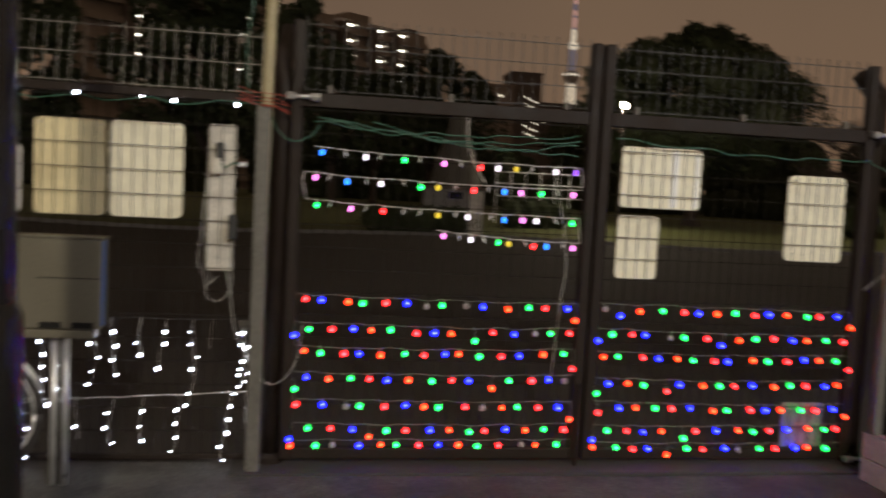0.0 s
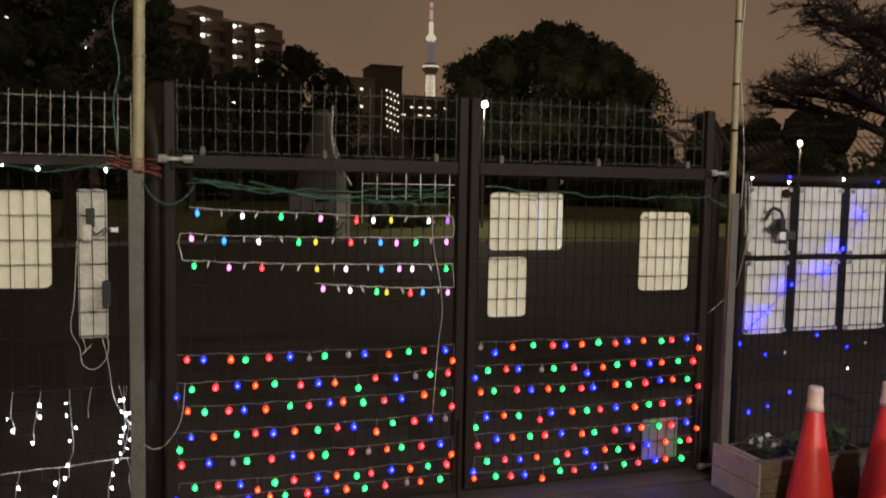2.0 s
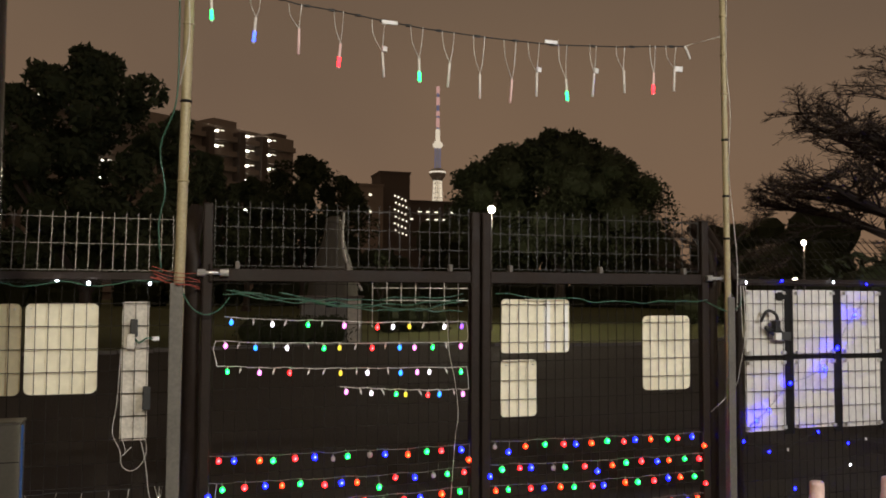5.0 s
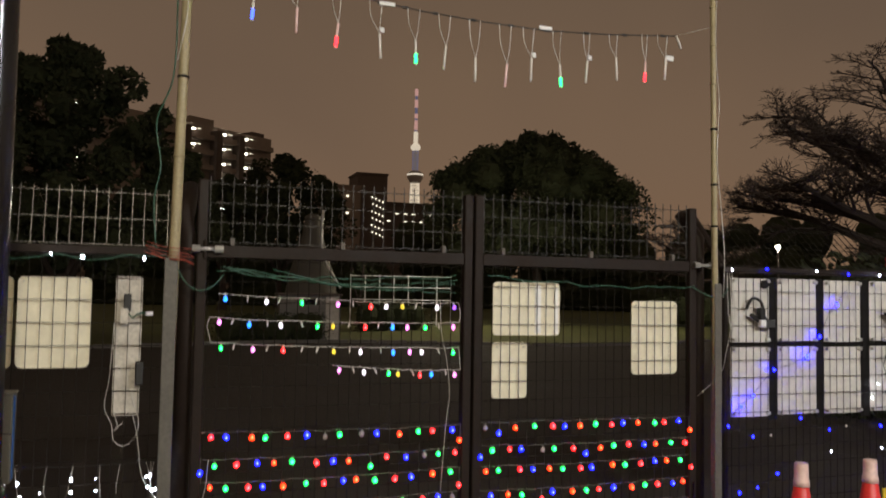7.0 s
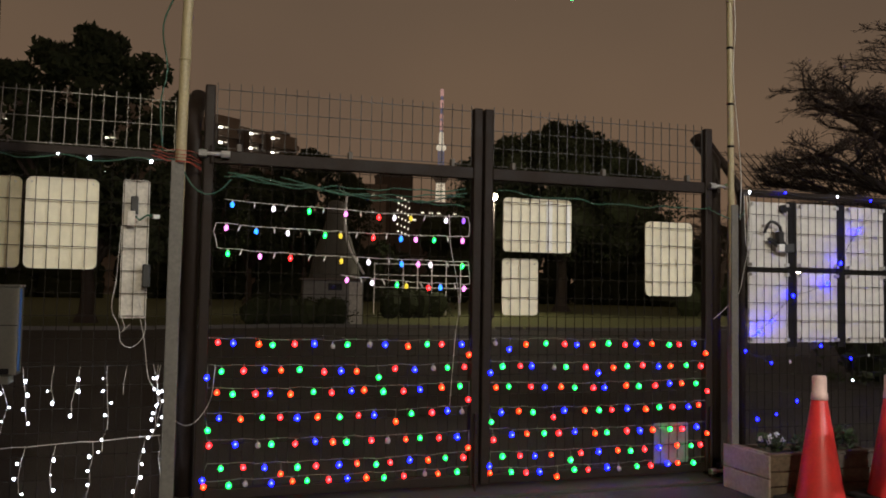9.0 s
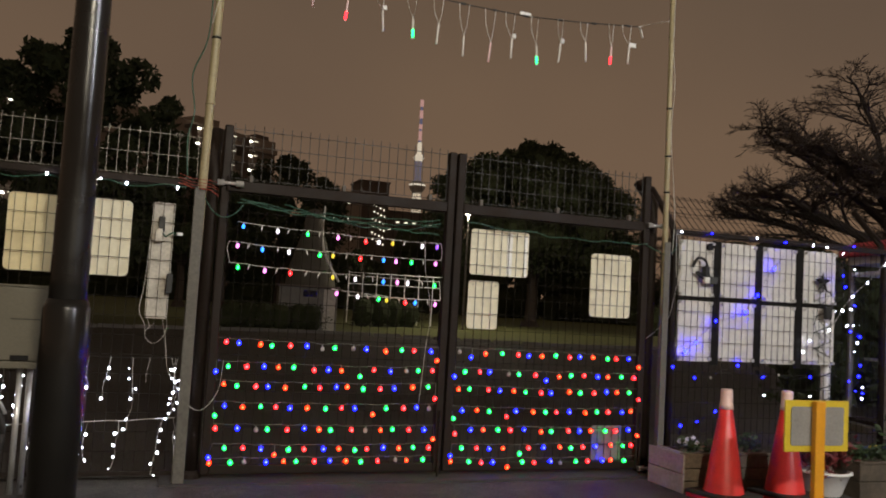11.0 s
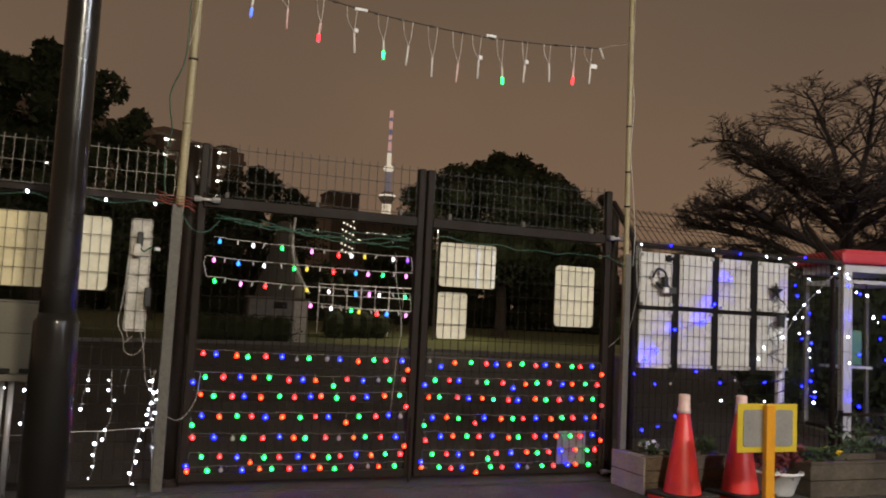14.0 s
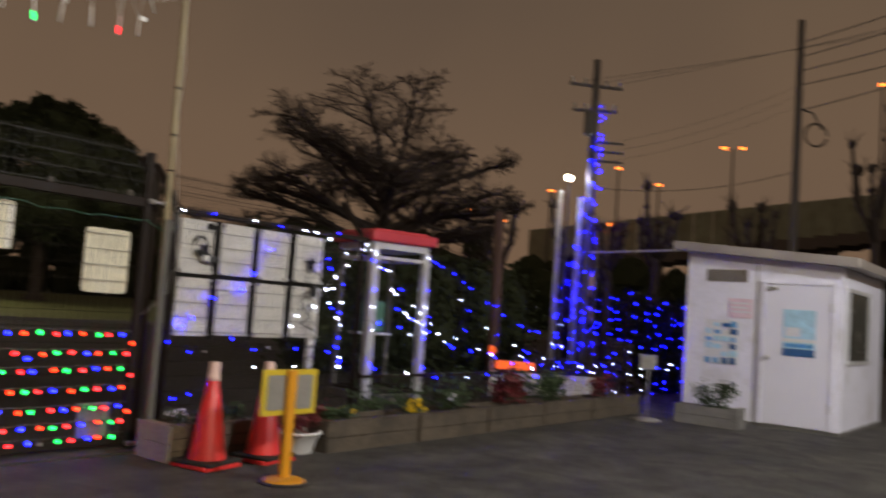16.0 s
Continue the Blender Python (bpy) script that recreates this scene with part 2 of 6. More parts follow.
def bulb_glow(name, colour, strength):
    """A tinted bulb, its core glow painted on, brightest and palest at the centre."""
    m = glow(name, colour, strength, None, 0.5, 130.0)
    n, k = m.node_tree.nodes, m.node_tree.links
    b = n["Principled BSDF"]
    co = n.new("ShaderNodeTexCoord")
    d = n.new("ShaderNodeVectorMath")
    d.operation = "MULTIPLY_ADD"
    d.inputs[1].default_value, d.inputs[2].default_value = (1, 0, 0.8), (0, 0, 0.0095)
    k.new(co.outputs["Object"], d.inputs[0])
    ln = n.new("ShaderNodeVectorMath")
    ln.operation = "LENGTH"
    k.new(d.outputs[0], ln.inputs[0])
    g = n.new("ShaderNodeMapRange")
    g.interpolation_type = "SMOOTHSTEP"
    g.inputs["From Min"].default_value, g.inputs["From Max"].default_value = 0.002, 0.0135
    g.inputs["To Min"].default_value, g.inputs["To Max"].default_value = 1.9, 0.34
    k.new(ln.outputs["Value"], g.inputs["Value"])
    u = n.new("ShaderNodeMath")
    u.operation = "MULTIPLY"
    k.new(b.inputs["Emission Strength"].links[0].from_socket, u.inputs[0])
    k.new(g.outputs[0], u.inputs[1])
    k.new(u.outputs[0], b.inputs["Emission Strength"])
    c = n.new("ShaderNodeMapRange")
    c.inputs["From Min"].default_value, c.inputs["From Max"].default_value = 0.001, 0.0062
    c.inputs["To Min"].default_value, c.inputs["To Max"].default_value = 0.022, 0.0
    k.new(ln.outputs["Value"], c.inputs["Value"])
    x = n.new("ShaderNodeMix")
    x.data_type = "RGBA"
    k.new(c.outputs[0], x.inputs[0])
    for s in x.inputs:
        if s.type == "RGBA" and s.name == "A":
            s.default_value = (*colour, 1)
        if s.type == "RGBA" and s.name == "B":
            s.default_value = (1, 1, 1, 1)
    for s in x.outputs:
        if s.type == "RGBA":
            k.new(s, b.inputs["Emission Color"])
    return m


G_RED = bulb_glow("bulb_red", (1.0, 0.011, 0.013), 10.5)
G_ORG = bulb_glow("bulb_orange", (1.0, 0.026, 0.002), 8.8)
G_GRN = bulb_glow("bulb_green", (0.0045, 0.66, 0.070), 10.5)
G_BLU = bulb_glow("bulb_blue", (0.0016, 0.0045, 1.0), 24.0)
G_PNK = glow("bulb_pink", (1.0, 0.24, 0.80), 3.2)
G_PUR = glow("bulb_purple", (0.34, 0.10, 0.95), 2.2)
G_YEL = glow("bulb_yellow", (0.80, 0.58, 0.04), 1.6)
G_AZU = glow("bulb_azure", (0.02, 0.20, 1.0), 4.0)
G_LED = glow("led_white", (0.74, 0.82, 1.0), 40.0)
G_LEDB = glow("led_blue", (0.0006, 0.0009, 1.0), 230.0)
G_SOFT = glow("bulb_soft_white", (0.95, 0.86, 0.98), 2.6)
G_WAND = glow("wand_milky", (1.0, 0.92, 0.80), 0.10, (0.62, 0.58, 0.53))
G_WANDP = glow("wand_pinkish", (1.0, 0.45, 0.42), 0.16, (0.62, 0.50, 0.47))
G_WIN = glow("window_light", (1.0, 0.90, 0.68), 1.7)
G_STAIR = glow("stair_light", (1.0, 0.94, 0.80), 7.0)
G_LAMP = glow("lamp_globe", (1.0, 0.88, 0.62), 60.0)
G_SODIUM = glow("sodium_lamp", (1.0, 0.20, 0.025), 5.0)
G_TOW = glow("tower_light", (1.0, 0.86, 0.66), 0.62)
G_TOWC = glow("tower_core", (1.0, 0.80, 0.55), 0.10)
G_TOWB = glow("tower_bright", (1.0, 0.88, 0.70), 0.75)
G_TOWP = glow("tower_pink", (1.0, 0.56, 0.50), 0.45)
G_TOWD = glow("tower_dim", (0.45, 0.45, 0.75), 0.18)
G_BEACON = glow("orange_beacon", (1.0, 0.13, 0.006), 1.1)


# ---- geometry helpers ----
class Geo:
    """Collects vertices and faces of one mesh."""

    def __init__(self):
        self.v, self.f = [], []

    def tube(self, p, q, r0, r1=None, n=6, caps=True):
        r1 = r0 if r1 is None else r1
        p, q = Vector(p), Vector(q)
        d = (q - p).normalized()
        a = d.orthogonal().normalized()
        b = d.cross(a)
        s = len(self.v)
        for c, r in ((p, r0), (q, r1)):
            for i in range(n):
                w = 2 * math.pi * i / n
                self.v.append(c + a * (r * math.cos(w)) + b * (r * math.sin(w)))
        for i in range(n):
            j = (i + 1) % n
            self.f.append((s + i, s + j, s + n + j, s + n + i))
        if caps:
            self.f.append(tuple(range(s + n - 1, s - 1, -1)))
            self.f.append(tuple(range(s + n, s + 2 * n)))
        return self

    def path(self, pts, r, n=5, r_end=None):
        pts = [Vector(p) for p in pts]
        m = len(pts)
        s = len(self.v)
        up = Vector((0.31, 0.2, 0.93))
        for i, p in enumerate(pts):
            d = (pts[min(i + 1, m - 1)] - pts[max(i - 1, 0)]).normalized()
            a = d.cross(up)
            a = a.normalized() if a.length > 1e-4 else d.orthogonal().normalized()
            b = d.cross(a)
            rr = r if r_end is None else r + (r_end - r) * i / max(1, m - 1)
            for j in range(n):
                w = 2 * math.pi * j / n
                self.v.append(p + a * (rr * math.cos(w)) + b * (rr * math.sin(w)))
        for i in range(m - 1):
            for j in range(n):
                k = (j + 1) % n
                self.f.append((s + i * n + j, s + i * n + k, s + (i + 1) * n + k, s + (i + 1) * n + j))
        self.f.append(tuple(range(s + n - 1, s - 1, -1)))
        self.f.append(tuple(range(s + (m - 1) * n, s + m * n)))
        return self

    def box(self, c, size, rz=0.0, m=None):
        s = len(self.v)
        t = m or (Matrix.Translation(c) @ Matrix.Rotation(radians(rz), 4, "Z"))
        for x in (-0.5, 0.5):
            for y in (-0.5, 0.5):
                for z in (-0.5, 0.5):
                    self.v.append(t @ Vector((x * size[0], y * size[1], z * size[2])))
        for q in ((0, 1, 3, 2), (4, 6, 7, 5), (0, 4, 5, 1), (2, 3, 7, 6), (0, 2, 6, 4), (1, 5, 7, 3)):
            self.f.append(tuple(s + i for i in q))
        return self

    def span(self, a, b):
        """A box from one corner to the other."""
        a, b = Vector(a), Vector(b)
        return self.box((a + b) / 2, [abs(x) for x in (b - a)])

    def lathe(self, c, profile, n=16, m=None):
        s = len(self.v)
        t = m or Matrix.Translation(c)
        for r, z in profile:
            for i in range(n):
                w = 2 * math.pi * i / n
                self.v.append(t @ Vector((r * math.cos(w), r * math.sin(w), z)))
        for k in range(len(profile) - 1):
            for i in range(n):
                j = (i + 1) % n
                self.f.append((s + k * n + i, s + k * n + j, s + (k + 1) * n + j, s + (k + 1) * n + i))
        self.f.append(tuple(range(s + n - 1, s - 1, -1)))
        e = s + (len(profile) - 1) * n
        self.f.append(tuple(range(e, e + n)))
        return self

    def plate(self, x0, x1, z0, z1, y, thick, cut):
        """An upright plate in the xz plane with cut corners."""
        s = len(self.v)
        ring = []
        for cx, cz, a0 in ((x1 - cut, z1 - cut, 0), (x0 + cut, z1 - cut, 90), (x0 + cut, z0 + cut, 180), (x1 - cut, z0 + cut, 270)):
            for k in range(4):
                w = radians(a0 + 30 * k)
                ring.append((cx + cut * math.cos(w), cz + cut * math.sin(w)))
        n = len(ring)
        for yy in (y, y + thick):
            for x, z in ring:
                self.v.append(Vector((x, yy, z)))
        self.f.append(tuple(range(s, s + n)))
        self.f.append(tuple(range(s + 2 * n - 1, s + n - 1, -1)))
        for i in range(n):
            j = (i + 1) % n
            self.f.append((s + j, s + i, s + n + i, s + n + j))
        return self

    def leaf(self, p, size, rnd):
        """One folded leaf of two triangles, turned at random."""
        d = Vector((rnd.gauss(0, 1), rnd.gauss(0, 1), rnd.gauss(0, 1))).normalized()
        a = d.orthogonal().normalized()
        s = len(self.v)
        p = Vector(p)
        k = rnd.uniform(0.35, 0.6)
        self.v += [p - d * size * 0.5, p + a * size * k * 0.5, p + d * size * 0.5, p - a * size * k * 0.5 + d.cross(a) * size * 0.2]
        self.f += [(s, s + 1, s + 2), (s, s + 2, s + 3)]
        return self

    def ball(self, c, r, n=8, rings=5, sz=1.0):
        prof = []
        for i in range(rings + 1):
            w = math.pi * (i / rings) - math.pi / 2
            prof.append((max(0.0008, r * math.cos(w)), r * sz * math.sin(w)))
        return self.lathe(c, prof, n)

    def mesh(self, name, material, smooth=False):
        me = bpy.data.meshes.new(name)
        me.from_pydata([tuple(v) for v in self.v], [], self.f)
        me.materials.append(material)
        if smooth:
            me.polygons.foreach_set("use_smooth", [True] * len(me.polygons))
        me.update()
        return me


def thing(name, label, category, place=(0, 0, 0), group="", kind=""):
    ob = new(name)
    ob.empty_display_size = 0.1
    ob.location = place
    return tagged(ob, label, category, group, kind)


def part(name, geo, material, parent=None, label="", bevel=0.0, smooth=False, at=None):
    """Links a mesh as one object under a thing; the geometry is given in the world, or round `at`."""
    me = geo.mesh(name, material, smooth) if isinstance(geo, Geo) else geo
    ob = new(name, me)
    if parent is not None:
        ob.parent = parent
        base = Vector(parent.location)
        up = parent.parent
        while up is not None:
            base += Vector(up.location)
            up = up.parent
        ob.location = (Vector(at) if at else Vector((0, 0, 0))) - base
    elif at:
        ob.location = at
    if label:
        ob["label"] = label
    if bevel:
        mod = ob.modifiers.new("bevel", "BEVEL")
        mod.width, mod.segments, mod.limit_method = bevel, 2, "ANGLE"
    return ob


def setting(name, geo, material, label, category, bevel=0.0, smooth=False):
    return tagged(part(name, geo, material, None, "", bevel, smooth), label, category, kind="structure")


def sag(p, q, drop, n=10, jitter=0.0, rnd=random):
    p, q = Vector(p), Vector(q)
    out = []
    for i in range(n + 1):
        u = i / n
        w = p.lerp(q, u)
        w.z -= drop * 4 * u * (1 - u)
        if jitter and 0 < i < n:
            w += Vector((rnd.uniform(-1, 1) * jitter * 0.4, rnd.uniform(-1, 1) * jitter * 0.3, rnd.uniform(-1, 1) * jitter))
        out.append(w)
    return out


def eased(pts, n=5):
    """A smooth run through the given points."""
    p = [Vector(q) for q in pts]
    p = [p[0] * 2 - p[1]] + p + [p[-1] * 2 - p[-2]]
    out = []
    for a, b, c, d in zip(p, p[1:], p[2:], p[3:]):
        for i in range(n):
            u = i / n
            out.append(0.5 * (2 * b + (c - a) * u + (2 * a - 5 * b + 4 * c - d) * u * u + (3 * b - a - 3 * c + d) * u ** 3))
    return out + [p[-2]]


G = 4.5     # the line of fence and gate

# ---- ground ----
rnd = random.Random(5)


def ground_sheet():
    g = Geo()
    xs = [-3000, -400, -60, -20, -8, -4, -2, 0, 2, 4, 6, 8, 10, 12, 16, 24, 60, 400, 3000]
    ys = [-3000, -300, -40, -10, -4, -2, 0, 1, 2, 3, 4.2, 6, 9, 14, 20, 30, 60, 400, 4000]
    for y in ys:
        for x in xs:
            near = abs(x) < 20 and -10 < y < 30
            g.v.append(Vector((x, y, rnd.uniform(-0.006, 0.006) if near else 0.0)))
    w = len(xs)
    for j in range(len(ys) - 1):
        for i in range(w - 1):
            g.f.append((j * w + i, j * w + i + 1, (j + 1) * w + i + 1, (j + 1) * w + i))
    return g


setting("ground", ground_sheet(), ASPHALT, "dark worn asphalt of the yard and the path behind the gate", "ground", smooth=True)
setting("park_path", Geo().span((-40, 4.63, -0.1), (40, 28.0, 0.009)), PATH, "dark asphalt path inside the park behind the gate", "path")
setting("threshold", Geo().span((-0.4, 4.34, -0.1), (3.55, 4.62, 0.018)), mat("dark_concrete", (0.040, 0.036, 0.032), 0.85, var=0.4, scale=3, bump=0.4, fine=80), "worn dark concrete strip under the double gate", "threshold", bevel=0.01)


def lawn():
    g = Geo()
    xs = [-60 + 4 * i for i in range(38)]
    ys = [27, 28.5, 30, 32, 34, 37, 42, 50, 65, 90, 120]
    for y in ys:
        for x in xs:
            u = min(1.0, (y - 27) / 8)
            edge = 1.2 * math.sin(x * 0.35) + 0.6 * math.sin(x * 0.9 + 1)
            z = 0.28 * u * u * (3 - 2 * u) + (0.06 * math.sin(x * 0.5) * u if y < 60 else 0.02)
            g.v.append(Vector((x, y + edge * (1 - u), max(z, -0.02))))
    w = len(xs)
    for j in range(len(ys) - 1):
        for i in range(w - 1):
            g.f.append((j * w + i, j * w + i + 1, (j + 1) * w + i + 1, (j + 1) * w + i))
    return g


setting("lawn", lawn(), GRASS, "dim green grass slope of the park", "lawn", smooth=True)


def kerb():
    g = Geo()
    for i in range(60):
        x = -30 + i
        g.span((x + 0.01, 26.2 + 1.2 * math.sin(x * 0.35), 0), (x + 0.99, 26.35 + 1.2 * math.sin(x * 0.35), 0.12))
    return g


setting("kerb", kerb(), CONCRETE, "low concrete kerb along the park lawn", "kerb")

# ---- fences ----
PITCH, ROW = 0.0645, 0.127


def wire_field(g, x0, x1, z0, z1, y=G, prong=0.03, lean=0.0, r=0.0026):
    """Upright wires every 6 cm and level ones every 13 cm; lean: how far the top goes back."""
    n = max(1, round((x1 - x0) / PITCH))
    for i in range(n + 1):
        x = x0 + (x1 - x0) * i / n
        g.tube((x, y, z0), (x, y + lean, z1 + prong), r, n=4, caps=False)
    m = max(1, round((z1 - z0) / ROW))
    for j in range(m + 1):
        u = j / m
        g.tube((x0, y + lean * u - 0.004, z0 + (z1 - z0) * u), (x1, y + lean * u - 0.004, z0 + (z1 - z0) * u), r, n=4, caps=False)


def mesh_fence(x0, x1, posts, lean, label):
    t = thing("mesh_fence", label, "fence", (x0, G, 0), kind="structure")
    low, high = Geo(), Geo()
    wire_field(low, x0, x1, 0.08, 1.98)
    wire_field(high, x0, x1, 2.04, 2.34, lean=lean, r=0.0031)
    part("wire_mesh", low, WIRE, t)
    # left fence top takes the brightest copy, lamplight put into its colour
    part("upper_mesh", high, WIRE_LIT_BRIGHT if lean < 0.2 else WIRE, t)
    part("top_rail", Geo().span((x0, G - 0.012, 1.985), (x1, G + 0.03, 2.03)), BROWN, t, bevel=0.004)
    part("bottom_rail", Geo().span((x0, G - 0.012, 0.05), (x1, G + 0.02, 0.08)), BROWN, t, bevel=0.004)
    for x in posts:
        g = Geo().path([(x, G + 0.055, -0.05), (x, G + 0.055, 1.95), (x, G + 0.06 + lean * 0.1, 2.08), (x, G + 0.06 + lean, 2.42)], 0.03, 10)
        part("post", g, BROWN, t, smooth=True)
    if lean > 0.2:
        for k in range(3):
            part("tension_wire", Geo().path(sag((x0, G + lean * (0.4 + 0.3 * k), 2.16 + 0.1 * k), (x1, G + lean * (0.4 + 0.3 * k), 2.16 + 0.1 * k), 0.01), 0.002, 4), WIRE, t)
    return t


mesh_fence(-5.2, -0.30, (-5.15, -3.2, -1.75), 0.06, "dark brown wire mesh fence beside the gate")
mesh_fence(3.56, 5.97, (3.60, 5.925), 0.36, "dark brown wire mesh fence with a top leaning inward")


def low_fence(x0, x1, h):
    t = thing("low_fence", "low dark wire fence behind the long planters", "fence", (x0, G, 0), kind="structure")
    g = Geo()
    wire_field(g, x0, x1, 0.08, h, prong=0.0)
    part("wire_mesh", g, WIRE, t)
    part("top_rail", Geo().span((x0, G - 0.012, h), (x1, G + 0.02, h + 0.03)), BROWN, t)
    for k in range(5):
        x = x0 + 0.02 + (x1 - x0 - 0.04) * k / 4
        part("post", Geo().tube((x, G + 0.04, -0.05), (x, G + 0.04, h + 0.05), 0.025, n=8), BROWN, t)


low_fence(6.0, 11.4, 0.52)


def gate_post(x, bent, label):
    t = thing("gate_post", label, "gate post", (x, G, 0), group="gate posts")
    part("tube", Geo().path([(x, G + 0.06, -0.05), (x, G + 0.06, 2.12), (x + 0.02 * bent, G + 0.075, 2.22), (x - 0.05 * bent, G + 0.2, 2.42)], 0.048, 14), BROWN, t, smooth=True)
    part("base_collar", Geo().lathe((x, G + 0.06, 0), [(0.075, 0), (0.075, 0.05), (0.055, 0.07)], 14), BROWN, t)
    return t


post_a = gate_post(-0.19, -0.4, "dark brown steel gate post with an angled top")
post_b = gate_post(3.372, 1.0, "dark brown steel gate post with a bent top")


def gate_leaf(x0, x1, label):
    t = thing("gate_leaf", label, "gate", (x0, G, 0.06), group="double gate")
    part("left_stile", Geo().span((x0, G - 0.03, 0.05), (x0 + 0.06, G + 0.03, 2.44)), BROWN, t, bevel=0.01)
    part("right_stile", Geo().span((x1 - 0.06, G - 0.03, 0.05), (x1, G + 0.03, 2.44)), BROWN, t, bevel=0.01)
    part("top_rail", Geo().span((x0 + 0.06, G - 0.025, 1.982), (x1 - 0.06, G + 0.025, 2.058)), BROWN, t, bevel=0.006)
    part("bottom_rail", Geo().span((x0 + 0.06, G - 0.025, 0.055), (x1 - 0.06, G + 0.025, 0.115)), BROWN, t, bevel=0.006)
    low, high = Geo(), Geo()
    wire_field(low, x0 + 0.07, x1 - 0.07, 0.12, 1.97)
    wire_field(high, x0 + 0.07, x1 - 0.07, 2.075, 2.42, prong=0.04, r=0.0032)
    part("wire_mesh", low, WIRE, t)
    # paler copy of the same wire, painted as lit
    part("upper_mesh", high, WIRE_LIT, t)
    for k in range(3):
        x = x0 + 0.2 + (x1 - x0 - 0.4) * k / 2
        part("mesh_clip", Geo().box((x, G - 0.012, 2.078), (0.026, 0.04, 0.045)), POLE_C, t, bevel=0.004)
    part("drop_bolt", Geo().tube((x1 - 0.03, G - 0.045, 0.02), (x1 - 0.03, G - 0.045, 0.5), 0.009, n=8), BROWN, t)
    return t


gate_leaf(-0.138, 1.578, "dark brown steel gate leaf filled with wire mesh")
gate_leaf(1.592, 3.302, "dark brown steel mesh gate leaf with boards behind it")


def hinge(x, z, post):
    t = new("hinge")
    t.parent = post
    t["label"] = "pale galvanised bolt hinge"
    part("bolt", Geo().tube((x - 0.075, G - 0.055, z), (x + 0.075, G - 0.055, z), 0.011, n=8), GALV, t, smooth=True)
    part("nut", Geo().tube((x - 0.075, G - 0.055, z), (x - 0.03, G - 0.055, z), 0.022, n=6), GALV, t)
    part("eye", Geo().tube((x + 0.05, G - 0.055, z), (x + 0.1, G - 0.055, z), 0.022, n=8), GALV, t)
    part("pin", Geo().tube((x, G - 0.04, z - 0.05), (x, G - 0.04, z + 0.05), 0.012, n=8), BROWN, t)


hinge(-0.09, 2.03, post_a)
hinge(3.335, 2.03, post_b)
hinge(3.335, 0.06, post_b)


# ---- boards behind the mesh ----
def board(name, x0, x1, z0, z1, material, label, category="notice board", cut=0.025, y=G + 0.018, group="", strip=None):
    t = thing(name, label, category, ((x0 + x1) / 2, y, z0), group=group)
    part("panel", Geo().plate(x0, x1, z0, z1, y, 0.012, cut), material, t)
    for x in (x0 + 0.03, x1 - 0.03):
        part("tie", Geo().tube((x, G - 0.01, z1 - 0.03), (x, y + 0.002, z1 - 0.03), 0.004, n=5), CABLE_W, t)
    if strip:
        # white strips paint the sheen of the film
        part("film_sheen", Geo().span((strip, y - 0.004, z0 + 0.01), (strip + 0.045, y - 0.001, z1 - 0.01)), SHINE, t, "white strip in place of film sheen")
        part("film_sheen", Geo().span((x1 - 0.04, y - 0.004, z0 + 0.01), (x1 - 0.012, y - 0.001, z1 - 0.03)), SHINE, t, "white strip in place of film sheen")
    return t


board("notice_board", -1.96, -1.50, 1.35, 1.70, BOARD_W, "pale blank board tied behind the wire fence", group="boards on the fence")
board("notice_board", -1.435, -1.082, 1.350, 1.850, BOARD_Y, "yellowed blank board tied behind the wire fence", group="boards on the fence", cut=0.03)
board("notice_board", -1.062, -0.690, 1.350, 1.855, BOARD, "cream blank board tied behind the wire fence", group="boards on the fence", cut=0.035)
board("notice_board", 1.744, 2.231, 1.528, 1.880, BOARD, "cream board with white painted film sheen behind the gate mesh", group="boards on the gate", strip=2.045)
board("notice_board", 1.741, 1.992, 1.115, 1.483, BOARD, "small cream board behind the gate mesh", group="boards on the gate")
board("notice_board", 2.794, 3.167, 1.255, 1.768, BOARD, "upright cream board with round corners behind the gate mesh", group="boards on the gate", cut=0.035)


def poster_wall():
    t = thing("poster_board", "eight pale sheets in two rows behind the fence mesh", "notice board", (4.47, G + 0.02, 0.92))
    cols = [(3.636, 3.978), (4.062, 4.424), (4.502, 4.860), (4.952, 5.312)]
    for i, (a, b) in enumerate(cols):
        for j, (z0, z1) in enumerate(((0.93, 1.438), (1.476, 1.948))):
            k = 0.008 * (i % 2)
            part("sheet", Geo().plate(a, b, z0 + k, z1 + k * 0.5, G + 0.02, 0.01, 0.012), BOARD_W, t)
    for a, b in ((3.978, 4.062), (4.424, 4.502), (4.860, 4.952)):
        part("frame_bar", Geo().span((a + 0.003, G + 0.022, 0.90), (b - 0.003, G + 0.034, 1.96)), TAPE, t)
    for a, b in cols:
        for z in (0.955, 1.425, 1.495, 1.93):
            for x in (a + 0.02, b - 0.02):
                part("clip", Geo().box((x, G + 0.006, z), (0.022, 0.03, 0.022)), GALV, t)
        part("cross_bar", Geo().span((a, G + 0.023, 1.449), (b, G + 0.033, 1.472)), TAPE, t)
    return t


poster_wall()
board("paper_sheet", 2.868, 3.135, 0.108, 0.388, mat("dull_grey_film", (0.17, 0.17, 0.18), 0.4, 0, 0.3, 9, 0.1), "small whitish sheet low behind the gate mesh", "sheet", cut=0.01)


